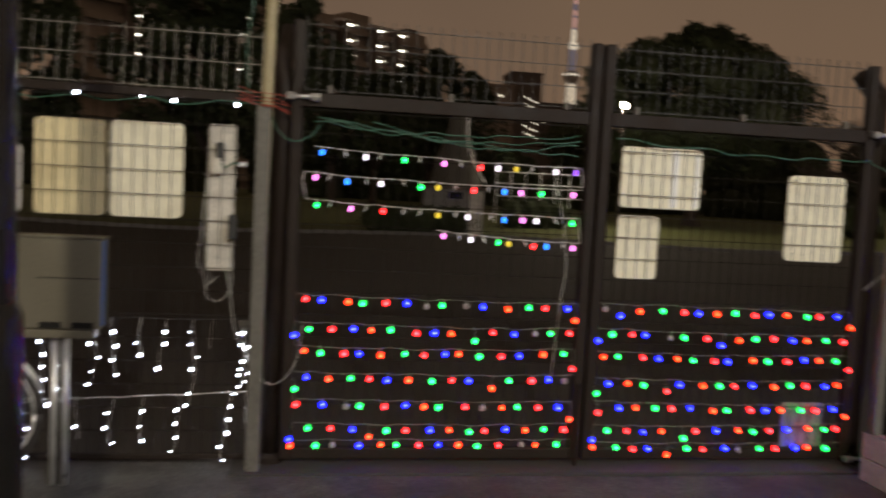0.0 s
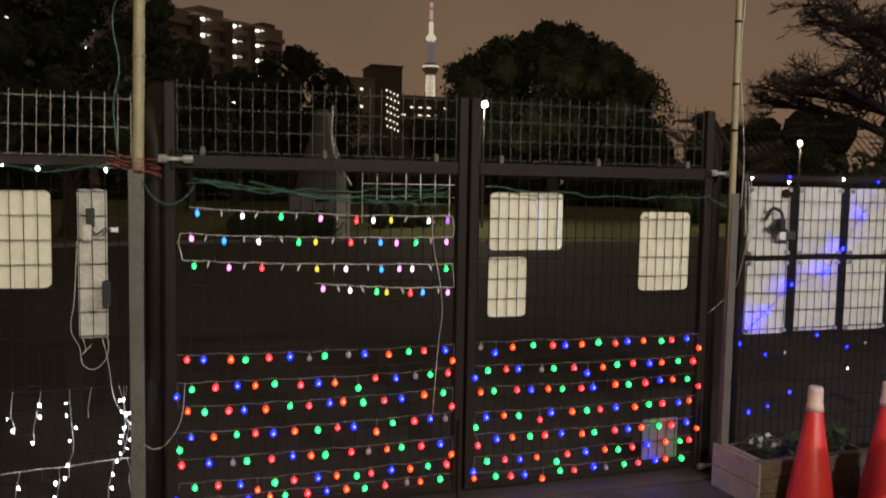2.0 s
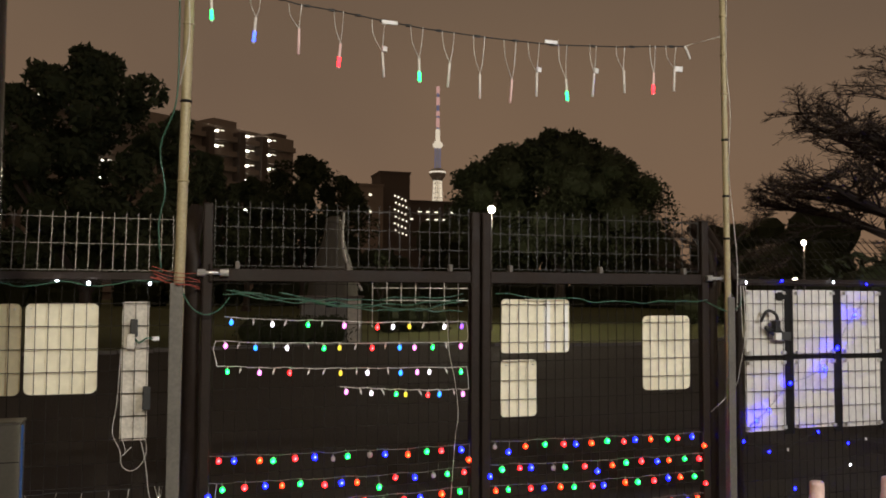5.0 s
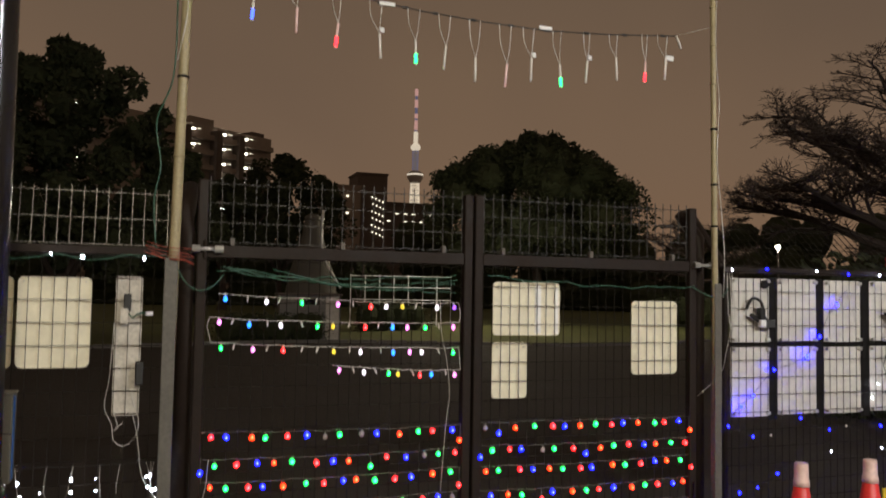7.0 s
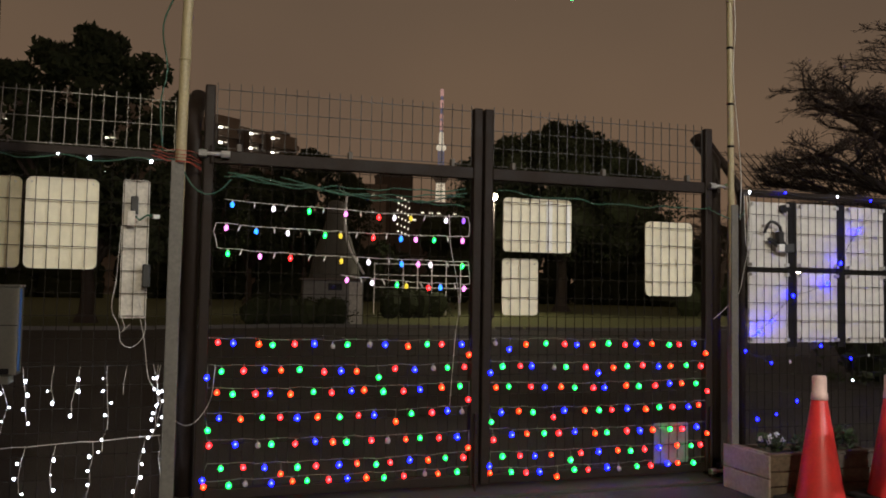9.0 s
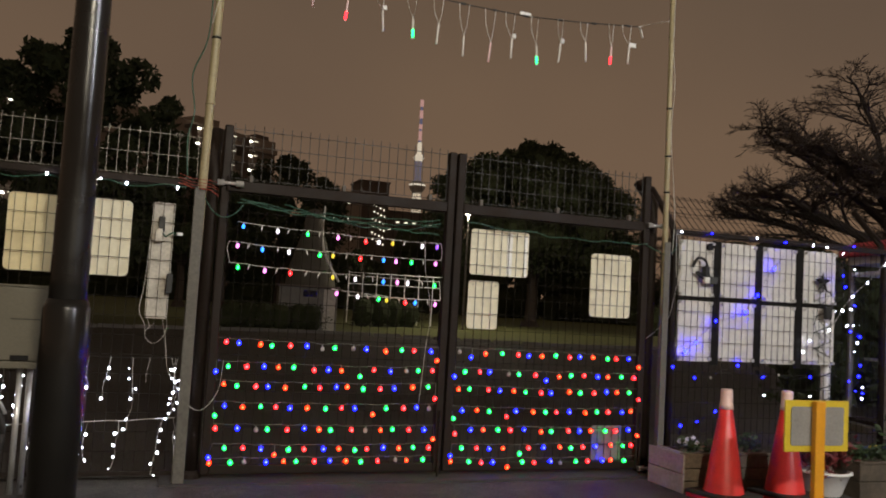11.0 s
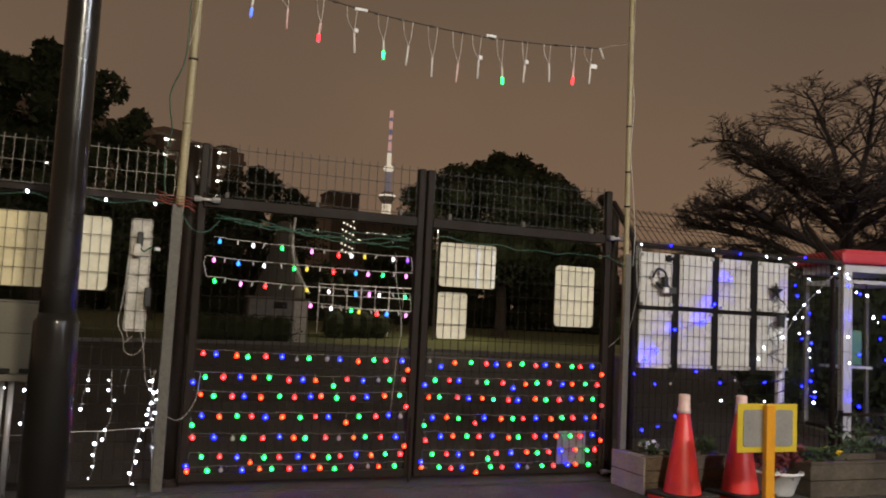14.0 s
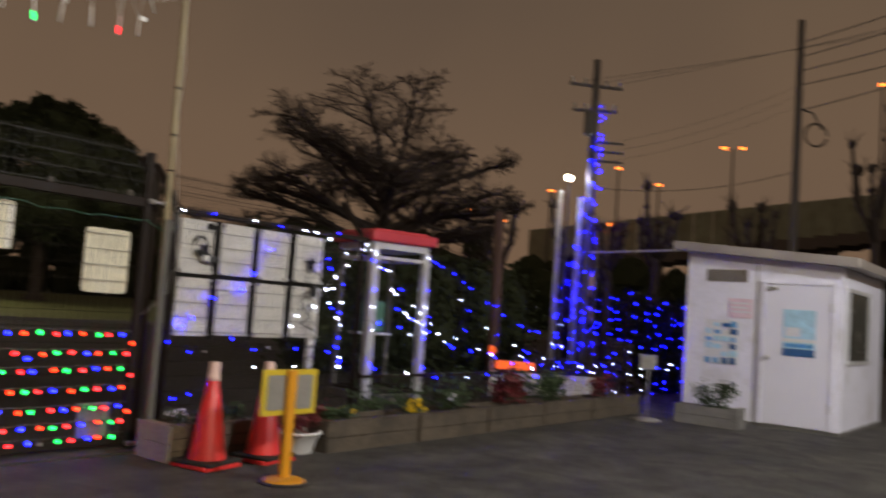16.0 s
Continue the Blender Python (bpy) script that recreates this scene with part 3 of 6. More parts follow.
def plug_cluster():
    t = thing("plug_cluster", "black plugs and a white tap hung on the fence", "plug", (3.87, G - 0.04, 1.6))
    part("plug", Geo().box((3.86, G - 0.035, 1.69), (0.05, 0.045, 0.085), 10), CABLE_B, t, bevel=0.006)
    part("plug", Geo().box((3.93, G - 0.035, 1.615), (0.085, 0.045, 0.06), -15), CABLE_B, t, bevel=0.006)
    part("tap", Geo().box((3.865, G - 0.04, 1.615), (0.05, 0.04, 0.055)), WHITEPAINT, t, "white power tap", bevel=0.006)
    part("disc", Geo().tube((3.93, G - 0.004, 1.905), (3.93, G + 0.016, 1.905), 0.032, n=14), TAPE, t)


plug_cluster()


def power_board():
    x0, x1 = -0.565, -0.422
    t = thing("power_board", "narrow dirty white board with plugs and timers, hung on the fence", "power board", ((x0 + x1) / 2, G, 1.08))
    part("board", Geo().plate(x0, x1, 1.08, 1.862, G + 0.012, 0.014, 0.008), DIRTYWHITE, t)
    part("timer", Geo().box((-0.515, G - 0.02, 1.64), (0.045, 0.05, 0.085)), DIRTYWHITE, t, "pale timer plug", bevel=0.005)
    part("plug", Geo().box((-0.50, G - 0.02, 1.715), (0.04, 0.045, 0.10)), CABLE_B, t, "black plug", bevel=0.006)
    part("adapter", Geo().box((-0.425, G - 0.025, 1.32), (0.042, 0.05, 0.13)), CABLE_B, t, "black power adapter", bevel=0.006)
    part("lamp_clip", Geo().box((-0.385, G - 0.03, 1.655), (0.035, 0.03, 0.022), 20), WHITEPAINT, t)
    part("green_lead", Geo().path([(-0.5, G - 0.03, 1.66), (-0.47, G - 0.05, 1.63), (-0.43, G - 0.05, 1.66), (-0.39, G - 0.03, 1.655)], 0.006, 6), CABLE_G, t)
    part("cord", Geo().path(eased([(-0.565, G - 0.02, 1.6), (-0.58, G - 0.03, 1.3), (-0.60, G - 0.03, 1.14), (-0.56, G - 0.03, 1.04), (-0.545, G - 0.03, 0.95), (-0.49, G - 0.03, 0.92), (-0.435, G - 0.03, 0.97), (-0.42, G - 0.02, 1.06), (-0.46, G - 0.02, 1.2), (-0.43, G - 0.02, 1.3)]), 0.0018, 6), CABLE_W, t)
    part("cord", Geo().path(eased([(-0.455, G - 0.02, 1.10), (-0.43, G - 0.03, 1.0), (-0.415, G - 0.03, 0.9), (-0.40, G - 0.03, 0.78), (-0.37, G - 0.03, 0.7), (-0.33, G - 0.03, 0.66)]), 0.0018, 6), CABLE_W, t)
    part("cord", Geo().path(eased([(-0.55, G - 0.02, 1.1), (-0.53, G - 0.02, 1.03), (-0.55, G - 0.02, 1.0), (-0.5, G - 0.02, 1.05)]), 0.0018, 6), CABLE_W, t)


power_board()


# ---- poles that carry the lights ----
def bamboo_pole(pts, r0, r1, joints, label, lower=None):
    p = [Vector(q) for q in pts]
    t = thing("bamboo_pole", label, "pole", p[0], group="poles beside the gate")
    part("cane", Geo().path(p, r0, 12, r1), BAMBOO, t, smooth=True)
    for z in joints:
        for a, b in zip(p, p[1:]):
            if a.z <= z <= b.z:
                c = a.lerp(b, (z - a.z) / (b.z - a.z))
                part("node_ring", Geo().lathe(c, [(r0 * 0.95, -0.008), (r0 * 1.12, 0), (r0 * 0.95, 0.008)], 12), TAPE if int(z * 100) % 2 else BAMBOO, t)
    if lower:
        part("lower_post", Geo().box(lower[0], lower[1]), GREYPOST, t, "weathered grey square post", bevel=0.006)
    return t


pole_a = bamboo_pole([(-0.285, 4.41, 0.0), (-0.262, 4.41, 2.0), (-0.243, 4.41, 3.2), (-0.225, 4.41, 4.6)], 0.032, 0.026, (2.55, 3.01, 3.46, 3.9), "pale bamboo pole tied to a grey post", ((-0.276, 4.41, 0.99), (0.072, 0.068, 1.96)))
bamboo_pole([(3.425, 4.41, 0.0), (3.408, 4.41, 2.0), (3.397, 4.41, 3.3), (3.385, 4.41, 4.7)], 0.024, 0.019, (2.31, 2.61, 3.01, 3.34, 3.62, 3.9), "pale bamboo pole with dark bindings beside the gate", ((3.423, 4.412, 0.95), (0.058, 0.054, 1.9)))


def red_tie():
    r = random.Random(8)
    g = Geo()
    for k in range(6):
        z = 1.99 + r.uniform(-0.035, 0.045)
        g.path([(-0.40 + r.uniform(-0.02, 0.02), G - 0.03, z + 0.03), (-0.33, G - 0.07, z), (-0.27, 4.355, z - 0.01), (-0.21, 4.36, z - 0.012), (-0.15, G - 0.02, z - 0.01 + r.uniform(-0.03, 0.02))], 0.0024, 5)
    part("lashing", g, STRING_R, pole_a, "red cord lashing")


red_tie()


def loose_cable(name, pts, r, material, label, n=6):
    t = thing(name, label, "cable", pts[0])
    part("cable", Geo().path(eased(pts), r, n), material, t, smooth=True)
    return t


r_c = random.Random(21)
for k, (a, b, d) in enumerate([((0.0, G - 0.03, 1.93), (1.46, G - 0.03, 1.80), 0.02), ((0.3, G - 0.045, 1.92), (1.45, G - 0.045, 1.86), 0.075), ((-0.02, G - 0.035, 1.905), (1.46, G - 0.035, 1.915), 0.035), ((0.05, G - 0.04, 1.915), (1.47, G - 0.04, 1.885), 0.055), ((1.68, G - 0.035, 1.915), (3.28, G - 0.035, 1.880), 0.03)]):
    loose_cable("green_cable", sag(a, b, d, 16, 0.012, r_c), 0.0042, CABLE_G, "green extension cable tied along the gate")
loose_cable("green_cable", sag((-1.9, G - 0.03, 1.955), (-0.27, G - 0.05, 1.99), 0.02, 14, 0.018, r_c), 0.0042, CABLE_G, "green extension cable along the fence top")
loose_cable("green_cable", [(-0.27, G - 0.1, 1.97), (-0.2, G - 0.11, 1.84), (-0.12, G - 0.1, 1.79), (-0.04, G - 0.07, 1.82), (0.02, G - 0.04, 1.89)], 0.0042, CABLE_G, "green extension cable hanging in a loop")
loose_cable("green_cable", [(3.26, G - 0.04, 1.87), (3.34, G - 0.09, 1.82), (3.42, G - 0.1, 1.80), (3.5, G - 0.1, 1.84), (3.56, G - 0.04, 1.9)], 0.0042, CABLE_G, "green extension cable hanging in a loop")
loose_cable("green_cable", [(-0.36, G - 0.05, 2.02), (-0.38, G - 0.04, 2.3), (-0.35, G - 0.04, 2.5), (-0.38, G - 0.05, 2.75), (-0.30, G - 0.1, 3.0), (-0.29, G - 0.1, 3.4), (-0.30, G - 0.1, 4.0)], 0.005, CABLE_G, "green cable climbing the bamboo pole")
loose_cable("white_cable", [(-0.28, G - 0.11, 3.1), (-0.235, G - 0.13, 3.4), (-0.25, G - 0.13, 3.8), (-0.22, G - 0.13, 4.2)], 0.0028, CABLE_W, "white cable climbing the bamboo pole")
loose_cable("white_cable", [(3.415, G - 0.112, 4.3), (3.40, G - 0.115, 3.6), (3.43, G - 0.112, 3.2), (3.41, G - 0.115, 2.8), (3.46, G - 0.1, 2.4), (3.50, G - 0.08, 2.1), (3.49, G - 0.08, 1.8)], 0.0028, CABLE_W, "white cable climbing the bamboo pole")
for k in range(3):
    loose_cable("white_cable", [(3.54 + 0.02 * k, G - 0.06, 1.98), (3.53 + 0.03 * k, G - 0.08, 1.8 - 0.05 * k), (3.55 + 0.01 * k, G - 0.07, 1.62 - 0.04 * k), (3.59, G - 0.06, 1.7), (3.58, G - 0.06, 1.9)], 0.003, CABLE_W, "white coiled cable at the fence post")
loose_cable("white_cable", [(3.57, G - 0.07, 1.62), (3.50, G - 0.1, 1.42), (3.46, G - 0.1, 1.28), (3.37, G - 0.08, 1.18), (3.29, G - 0.05, 1.10)], 0.0019, CABLE_W, "white cable running to the gate")
loose_cable("white_cable", [(-0.33, G - 0.03, 0.64), (-0.24, G - 0.12, 0.52), (-0.15, G - 0.1, 0.50), (-0.06, G - 0.06, 0.62), (-0.035, G - 0.04, 0.82)], 0.0019, CABLE_W, "white cable sagging between pole and gate")
loose_cable("white_cable", [(1.36, G - 0.02, 1.75), (1.37, G - 0.03, 1.55), (1.41, G - 0.035, 1.35), (1.43, G - 0.03, 1.15), (1.41, G - 0.03, 0.98), (1.38, G - 0.03, 0.55)], 0.0019, CABLE_W, "thin white cable hanging on the gate mesh")
loose_cable("black_cable", [(3.74, G - 0.02, 1.72), (3.78, G - 0.04, 1.80), (3.86, G - 0.04, 1.77), (3.88, G - 0.04, 1.68), (3.94, G - 0.03, 1.60), (3.86, G - 0.03, 1.62), (3.77, G - 0.03, 1.68), (3.84, G - 0.03, 1.66), (3.93, G - 0.03, 1.62)], 0.011, CABLE_B, "black tangled cable with a plug on the fence")


# ---- string lights ----
UNLIT = mat("unlit_bulb", (0.42, 0.36, 0.36), 0.3, 0, 0.3, 90, 0.1, 200)


def bulb_meshes():
    out = {}
    for key, m in (("r", G_RED), ("o", G_ORG), ("g", G_GRN), ("b", G_BLU), ("p", G_PNK), ("v", G_PUR), ("y", G_YEL), ("a", G_AZU), ("w", G_SOFT), ("u", UNLIT)):
        out[key] = Geo().lathe((0, 0, 0), [(0.006, 0.0025), (0.0112, -0.002), (0.0142, -0.009), (0.0142, -0.015), (0.0112, -0.0225), (0.0060, -0.0265), (0.0008, -0.0278)], 10).mesh("bulb", m, True)
    return out


BULB = bulb_meshes()


def ball_string(x0, x1, label, seed, first):
    """Seven level runs of ball lights joined at the sides."""
    r = random.Random(seed)
    t = thing("string_lights", label, "string lights", (x0, G - 0.03, 0.1), group="ball lights on the gate")
    wire, caps = Geo(), Geo()
    rows = [0.965, 0.818, 0.688, 0.545, 0.400, 0.262, 0.158]
    order = "rbog"
    n = first
    last = None
    for k, z in enumerate(rows):
        a = x0 + r.uniform(-0.01, 0.03)
        b = x1 - r.uniform(0.0, 0.03)
        pts = sag((a, G - 0.02, z + r.uniform(-0.012, 0.01)), (b, G - 0.02, z + r.uniform(-0.012, 0.012)), r.uniform(0.0, 0.02), 28, 0.006, r)
        part("cord", Geo().path(pts, 0.0017, 4), CORD, t)
        if last:
            e = pts[-1] if k % 2 else pts[0]
            f = last[-1] if k % 2 else last[0]
            mid = (f + e) / 2 + Vector((r.uniform(-0.012, 0.012), 0, r.uniform(-0.02, 0.02)))
            wire.path([f, mid, e], 0.0016, 4)
            side = part("bulb", BULB[order[n % 4]], None, t, at=mid + Vector((0, -0.008, -0.012)))
            side.rotation_euler = (r.uniform(-0.3, 0.3), r.uniform(-0.6, 0.6), 0)
            side.scale = (1.1, 1.1, 1.1)
            caps.tube(mid + Vector((0, -0.008, -0.012)), mid, 0.005, n=6)
            n += 1
        last = pts
        count = 14
        for i in range(count):
            u = min(0.995, max(0.005, (i + 0.3 + 0.4 * (k % 2) + r.uniform(-0.2, 0.2)) / count))
            j = min(27, int(u * 28))
            p = pts[j].lerp(pts[j + 1], u * 28 - j)
            drop = r.uniform(0.012, 0.022) if r.random() > 0.06 else 0.055
            q = p + Vector((r.uniform(-0.006, 0.006), -0.008, -drop))
            caps.tube(p, q + Vector((0, 0, 0.004)), 0.0016, n=4)
            caps.tube(q + Vector((0, 0, 0.0)), q + Vector((0, 0, 0.013)), 0.005, n=6)
            ob = part("bulb", BULB["u" if r.random() < 0.05 else order[n % 4]], None, t, at=q)
            ob.rotation_euler = (r.uniform(-0.3, 0.3), r.uniform(-0.3, 0.3), 0)
            s = r.uniform(1.0, 1.22)
            ob.scale = (s, s, s)
            n += 1
    tagged(part("side_loops", wire, CORD, t), kind="stuff")
    tagged(part("sockets", caps, CORD, t), kind="stuff")


ball_string(-0.088, 1.530, "round red, blue, orange and green string lights on the gate", 11, 0)
ball_string(1.640, 3.262, "round coloured string lights in seven rows on the gate", 12, 0)
part_tag = thing("plastic_tag", "small clear plastic tag hanging on the string lights", "tag", (1.13, G - 0.04, 0.86))
part("tag", Geo().plate(1.115, 1.15, 0.86, 0.94, G - 0.045, 0.006, 0.006), GLASS, part_tag)


def candle_string():
    """Four runs of small pointed lights in many colours on one leaf."""
    r = random.Random(31)
    t = thing("string_lights", "small pointed lights in many colours on a white cord", "string lights", (0, G - 0.03, 1.3))
    wire, caps, dead = Geo(), Geo(), Geo()
    runs = [((-0.01, 1.775), (1.485, 1.735), "a.w.g.p.rwy.wv"), ((-0.055, 1.635), (1.49, 1.612), "p.a.w.gy.r.apg.p"), ((-0.045, 1.490), (1.49, 1.452), "g.p.r..y.w.apw.g"), ((0.676, 1.350), (1.505, 1.312), "p.w.gy.ra.p")]
    ends = []
    for (xa, za), (xb, zb), keys in runs:
        pts = sag((xa, G - 0.022, za), (xb, G - 0.022, zb), 0.012, 24, 0.004, r)
        part("cord", Geo().path(pts, 0.0023, 5), CABLE_W, t)
        ends.append((pts[0], pts[-1]))
        for i, c in enumerate(keys):
            u = (i + 0.5 + r.uniform(-0.15, 0.15)) / len(keys)
            j = min(23, int(u * 24))
            p = pts[j].lerp(pts[j + 1], u * 24 - j)
            lean = r.uniform(-0.012, 0.012)
            q = p + Vector((lean, -0.012, -0.016))
            caps.tube(p, q, 0.0042, 0.005, n=6)
            if c == ".":
                dead.tube(q, q + Vector((lean, 0, -0.022)), 0.006, 0.001, n=6)
            else:
                ob = part("bulb", BULB[c], None, t, at=q)
                ob.scale = (0.82, 0.82, 1.1)
                ob.rotation_euler = (0.2, lean * 12, 0)
    wire.path([ends[0][1], ends[0][1] + Vector((0.012, 0, -0.05)), ends[1][1] + Vector((0.008, 0, 0.03)), ends[1][1]], 0.0025, 5)
    wire.path([ends[1][0], ends[1][0] + Vector((-0.012, 0, -0.05)), ends[2][0] + Vector((-0.005, 0, 0.03)), ends[2][0]], 0.0025, 5)
    wire.path([ends[2][1], ends[2][1] + Vector((0.01, 0, -0.07)), ends[3][1]], 0.0025, 5)
    tagged(part("side_loops", wire, CABLE_W, t), kind="stuff")
    tagged(part("sockets", caps, CABLE_W, t), kind="stuff")
    tagged(part("unlit_bulbs", dead, SHINE, t, "unlit clear bulbs"), kind="stuff")


candle_string()

LED = {"w": Geo().ball((0, 0, 0), 0.0066, 6, 4, 1.3).mesh("led", G_LED, True), "b": Geo().ball((0, 0, 0), 0.0066, 6, 4, 1.3).mesh("led", G_LEDB, True)}
HUSK = Geo().ball((0, 0, 0), 0.006, 6, 4, 1.5).mesh("led", SHINE, True)


def icicle_garland(pts, drops, label, seed):
    """A white cord with short wriggling tails of white lights."""
    r = random.Random(seed)
    t = thing("icicle_lights", label, "string lights", pts[0], group="white icicle lights on the fence")
    wire = Geo()
    part("main_cord", Geo().path(pts, 0.0023, 5), CABLE_W if seed == 41 else CABLE_B, t)
    for x, length, lit in drops:
        a = min(pts, key=lambda p: abs(p.x - x)).copy()
        a.x = x
        tail, p = [a], a.copy()
        k = max(3, int(length / 0.062))
        for i in range(k):
            p = p + Vector((r.uniform(-0.022, 0.022), r.uniform(-0.008, 0.004), -length / k))
            tail.append(p)
            if r.random() < lit:
                side = Vector((r.choice((-1, 1)) * r.uniform(0.006, 0.022), -0.01, -0.004))
                wire.tube(p, p + side, 0.0018, n=4)
                ob = part("led", LED["w"], None, t, at=p + side)
                k2 = r.choice((0.5, 0.7, 0.85, 1.05))
                ob.scale = (k2, k2, k2)
        wire.path(tail, 0.0015, 4)
    tagged(part("tails", wire, CABLE_W, t), kind="stuff")


icicle_garland(sag((-2.3, G - 0.03, 0.37), (-0.32, G - 0.03, 0.432), 0.02, 24, 0.004, rnd), [(-2.2, 0.25, 0.9), (-2.02, 0.3, 0.9), (-1.85, 0.2, 0.9), (-1.62, 0.28, 0.9), (-1.42, 0.3, 0.9), (-1.2, 0.22, 0.9), (-1.0, 0.24, 0.9), (-0.85, 0.24, 0.9), (-0.668, 0.30, 0.95), (-0.397, 0.36, 0.8), (-0.335, 0.26, 0.9)], "white icicle lights hanging from a cord low on the fence", 41)
icicle_garland(sag((-2.3, G - 0.03, 0.84), (-0.32, G - 0.03, 0.825), 0.01, 24, 0.004, rnd), [(-2.15, 0.25, 0.7), (-1.9, 0.2, 0.7), (-1.6, 0.3, 0.8), (-1.37, 0.46, 1), (-1.27, 0.44, 1), (-1.12, 0.36, 1), (-1.03, 0.30, 0.9), (-0.875, 0.2, 0.9), (-0.745, 0.26, 0.8), (-0.61, 0.46, 0.9), (-0.505, 0.16, 0.5), (-0.372, 0.40, 1), (-0.345, 0.36, 1), (-0.33, 0.3, 0.8)], "white icicle lights hanging in tails on the fence", 42)

WAND = {k: Geo().path([(0, 0, 0), (0, 0, -0.155)], 0.0078, 8).mesh("wand", m, True) for k, m in (("w", G_WAND), ("p", G_WANDP), ("g", glow("wand_green", (0.02, 1.0, 0.2), 5.0)), ("r", glow("wand_red", (1.0, 0.02, 0.03), 6.0)), ("b", glow("wand_blue", (0.06, 0.12, 1.0), 3.5)))}


def meteor_lights():
    r = random.Random(51)
    t = thing("meteor_lights", "hanging clear light tubes on a cord between bamboo poles", "string lights", (1.6, 4.40, 3.6))
    line = [Vector((-0.241, 4.40, 3.816)), Vector((0.137, 4.40, 3.693)), Vector((0.383, 4.40, 3.644)), Vector((0.638, 4.40, 3.628)), Vector((0.904, 4.40, 3.600)), Vector((1.178, 4.40, 3.578)), Vector((1.612, 4.40, 3.563)), Vector((2.054, 4.40, 3.561)), Vector((2.545, 4.40, 3.595)), Vector((3.066, 4.40, 3.649))]
    dense = []
    for a, b in zip(line, line[1:]):
        dense += [a.lerp(b, i / 5) for i in range(5)]
    dense.append(line[-1])
    part("cord", Geo().path(dense, 0.0042, 5), CABLE_B, t)
    for i in range(2, len(dense), 3):
        part("knot", Geo().tube(dense[i] + Vector((-0.018, 0, 0)), dense[i] + Vector((0.018, 0, 0)), 0.0085, n=6), CABLE_B, t)
    part("end_thread", Geo().path(sag((3.066, 4.40, 3.649), (3.39, 4.41, 3.76), 0.0, 4), 0.0015, 4), CABLE_W, t)
    spots = [(-0.114, "g", 0.13), (0.142, "b", 0.16), (0.378, "p", 0.15), (0.638, "r", 0.2), (0.889, "w", 0.2), (1.135, "g", 0.2), (1.341, "w", 0.2), (1.548, "w", 0.25), (1.764, "p", 0.26), (1.931, "w", 0.2), (2.137, "g", 0.23), (2.359, "w", 0.19), (2.570, "w", 0.16), (2.816, "r", 0.19), (2.968, "w", 0.16)]
    tags = Geo()
    for x, key, drop in spots:
        a = min(dense, key=lambda p: abs(p.x - x))
        top = Vector((x, 4.395, a.z))
        q = top + Vector((r.uniform(-0.012, 0.012), -0.004, -drop))
        w = r.uniform(0.025, 0.06)
        part("lead", Geo().path(eased([top + Vector((-w, 0, 0)), top + Vector((-w * 0.8, 0, -drop * 0.5)), q], 3), 0.0024, 4), CABLE_W, t)
        part("lead", Geo().path(eased([top + Vector((w * 0.5, 0, 0)), top + Vector((w * 0.3, 0, -drop * 0.6)), q], 3), 0.0024, 4), CABLE_W, t)
        tilt = r.uniform(-0.07, 0.09)
        ob = part("wand", WAND["p" if key in "pr" else "w"], None, t, at=q)
        ob.rotation_euler = (0, tilt, 0)
        if key in "grb":
            lit = part("lit_section", WAND[key], None, t, "glowing coloured section", at=q + Vector((math.sin(-tilt) * 0.08, 0, -0.085)))
            lit.rotation_euler = (0, tilt, 0)
            lit.scale = (1.3, 1.3, 0.38)
        if r.random() < 0.3:
            tags.box(q + Vector((0.012, -0.006, 0.02)), (0.035, 0.01, 0.03), 20)
    tags.box((0.945, 4.39, 3.59), (0.10, 0.012, 0.022))
    tags.box((2.04, 4.39, 3.575), (0.09, 0.012, 0.022))
    tags.box((3.01, 4.39, 3.48), (0.06, 0.012, 0.035))
    part("end_plug", Geo().path([(3.066, 4.395, 3.65), (3.085, 4.395, 3.62), (3.105, 4.39, 3.56)], 0.008, 6), CABLE_W, t)
    tagged(part("tape_tags", tags, WHITEPAINT, t), kind="stuff")


meteor_lights()


def led_run(label, points, keys, cable=CABLE_B, thick=0.0022, size=1.0):
    """A cord through the points with a small light at each."""
    t = thing("led_string", label, "string lights", points[0], group="blue and white lights on the fence")
    part("wire", Geo().path(points, thick, 4), cable, t)
    for i, p in enumerate(points):
        k = keys[i % len(keys)]
        if k != ".":
            ob = part("led", LED[k] if k in LED else HUSK, None, t, at=Vector(p) + Vector((0, -0.012, 0)))
            u = (1.0, 1.35, 0.85, 1.2, 1.05)[i % 5]
            ob.scale = (u * size, u * size, u * size)
    return t


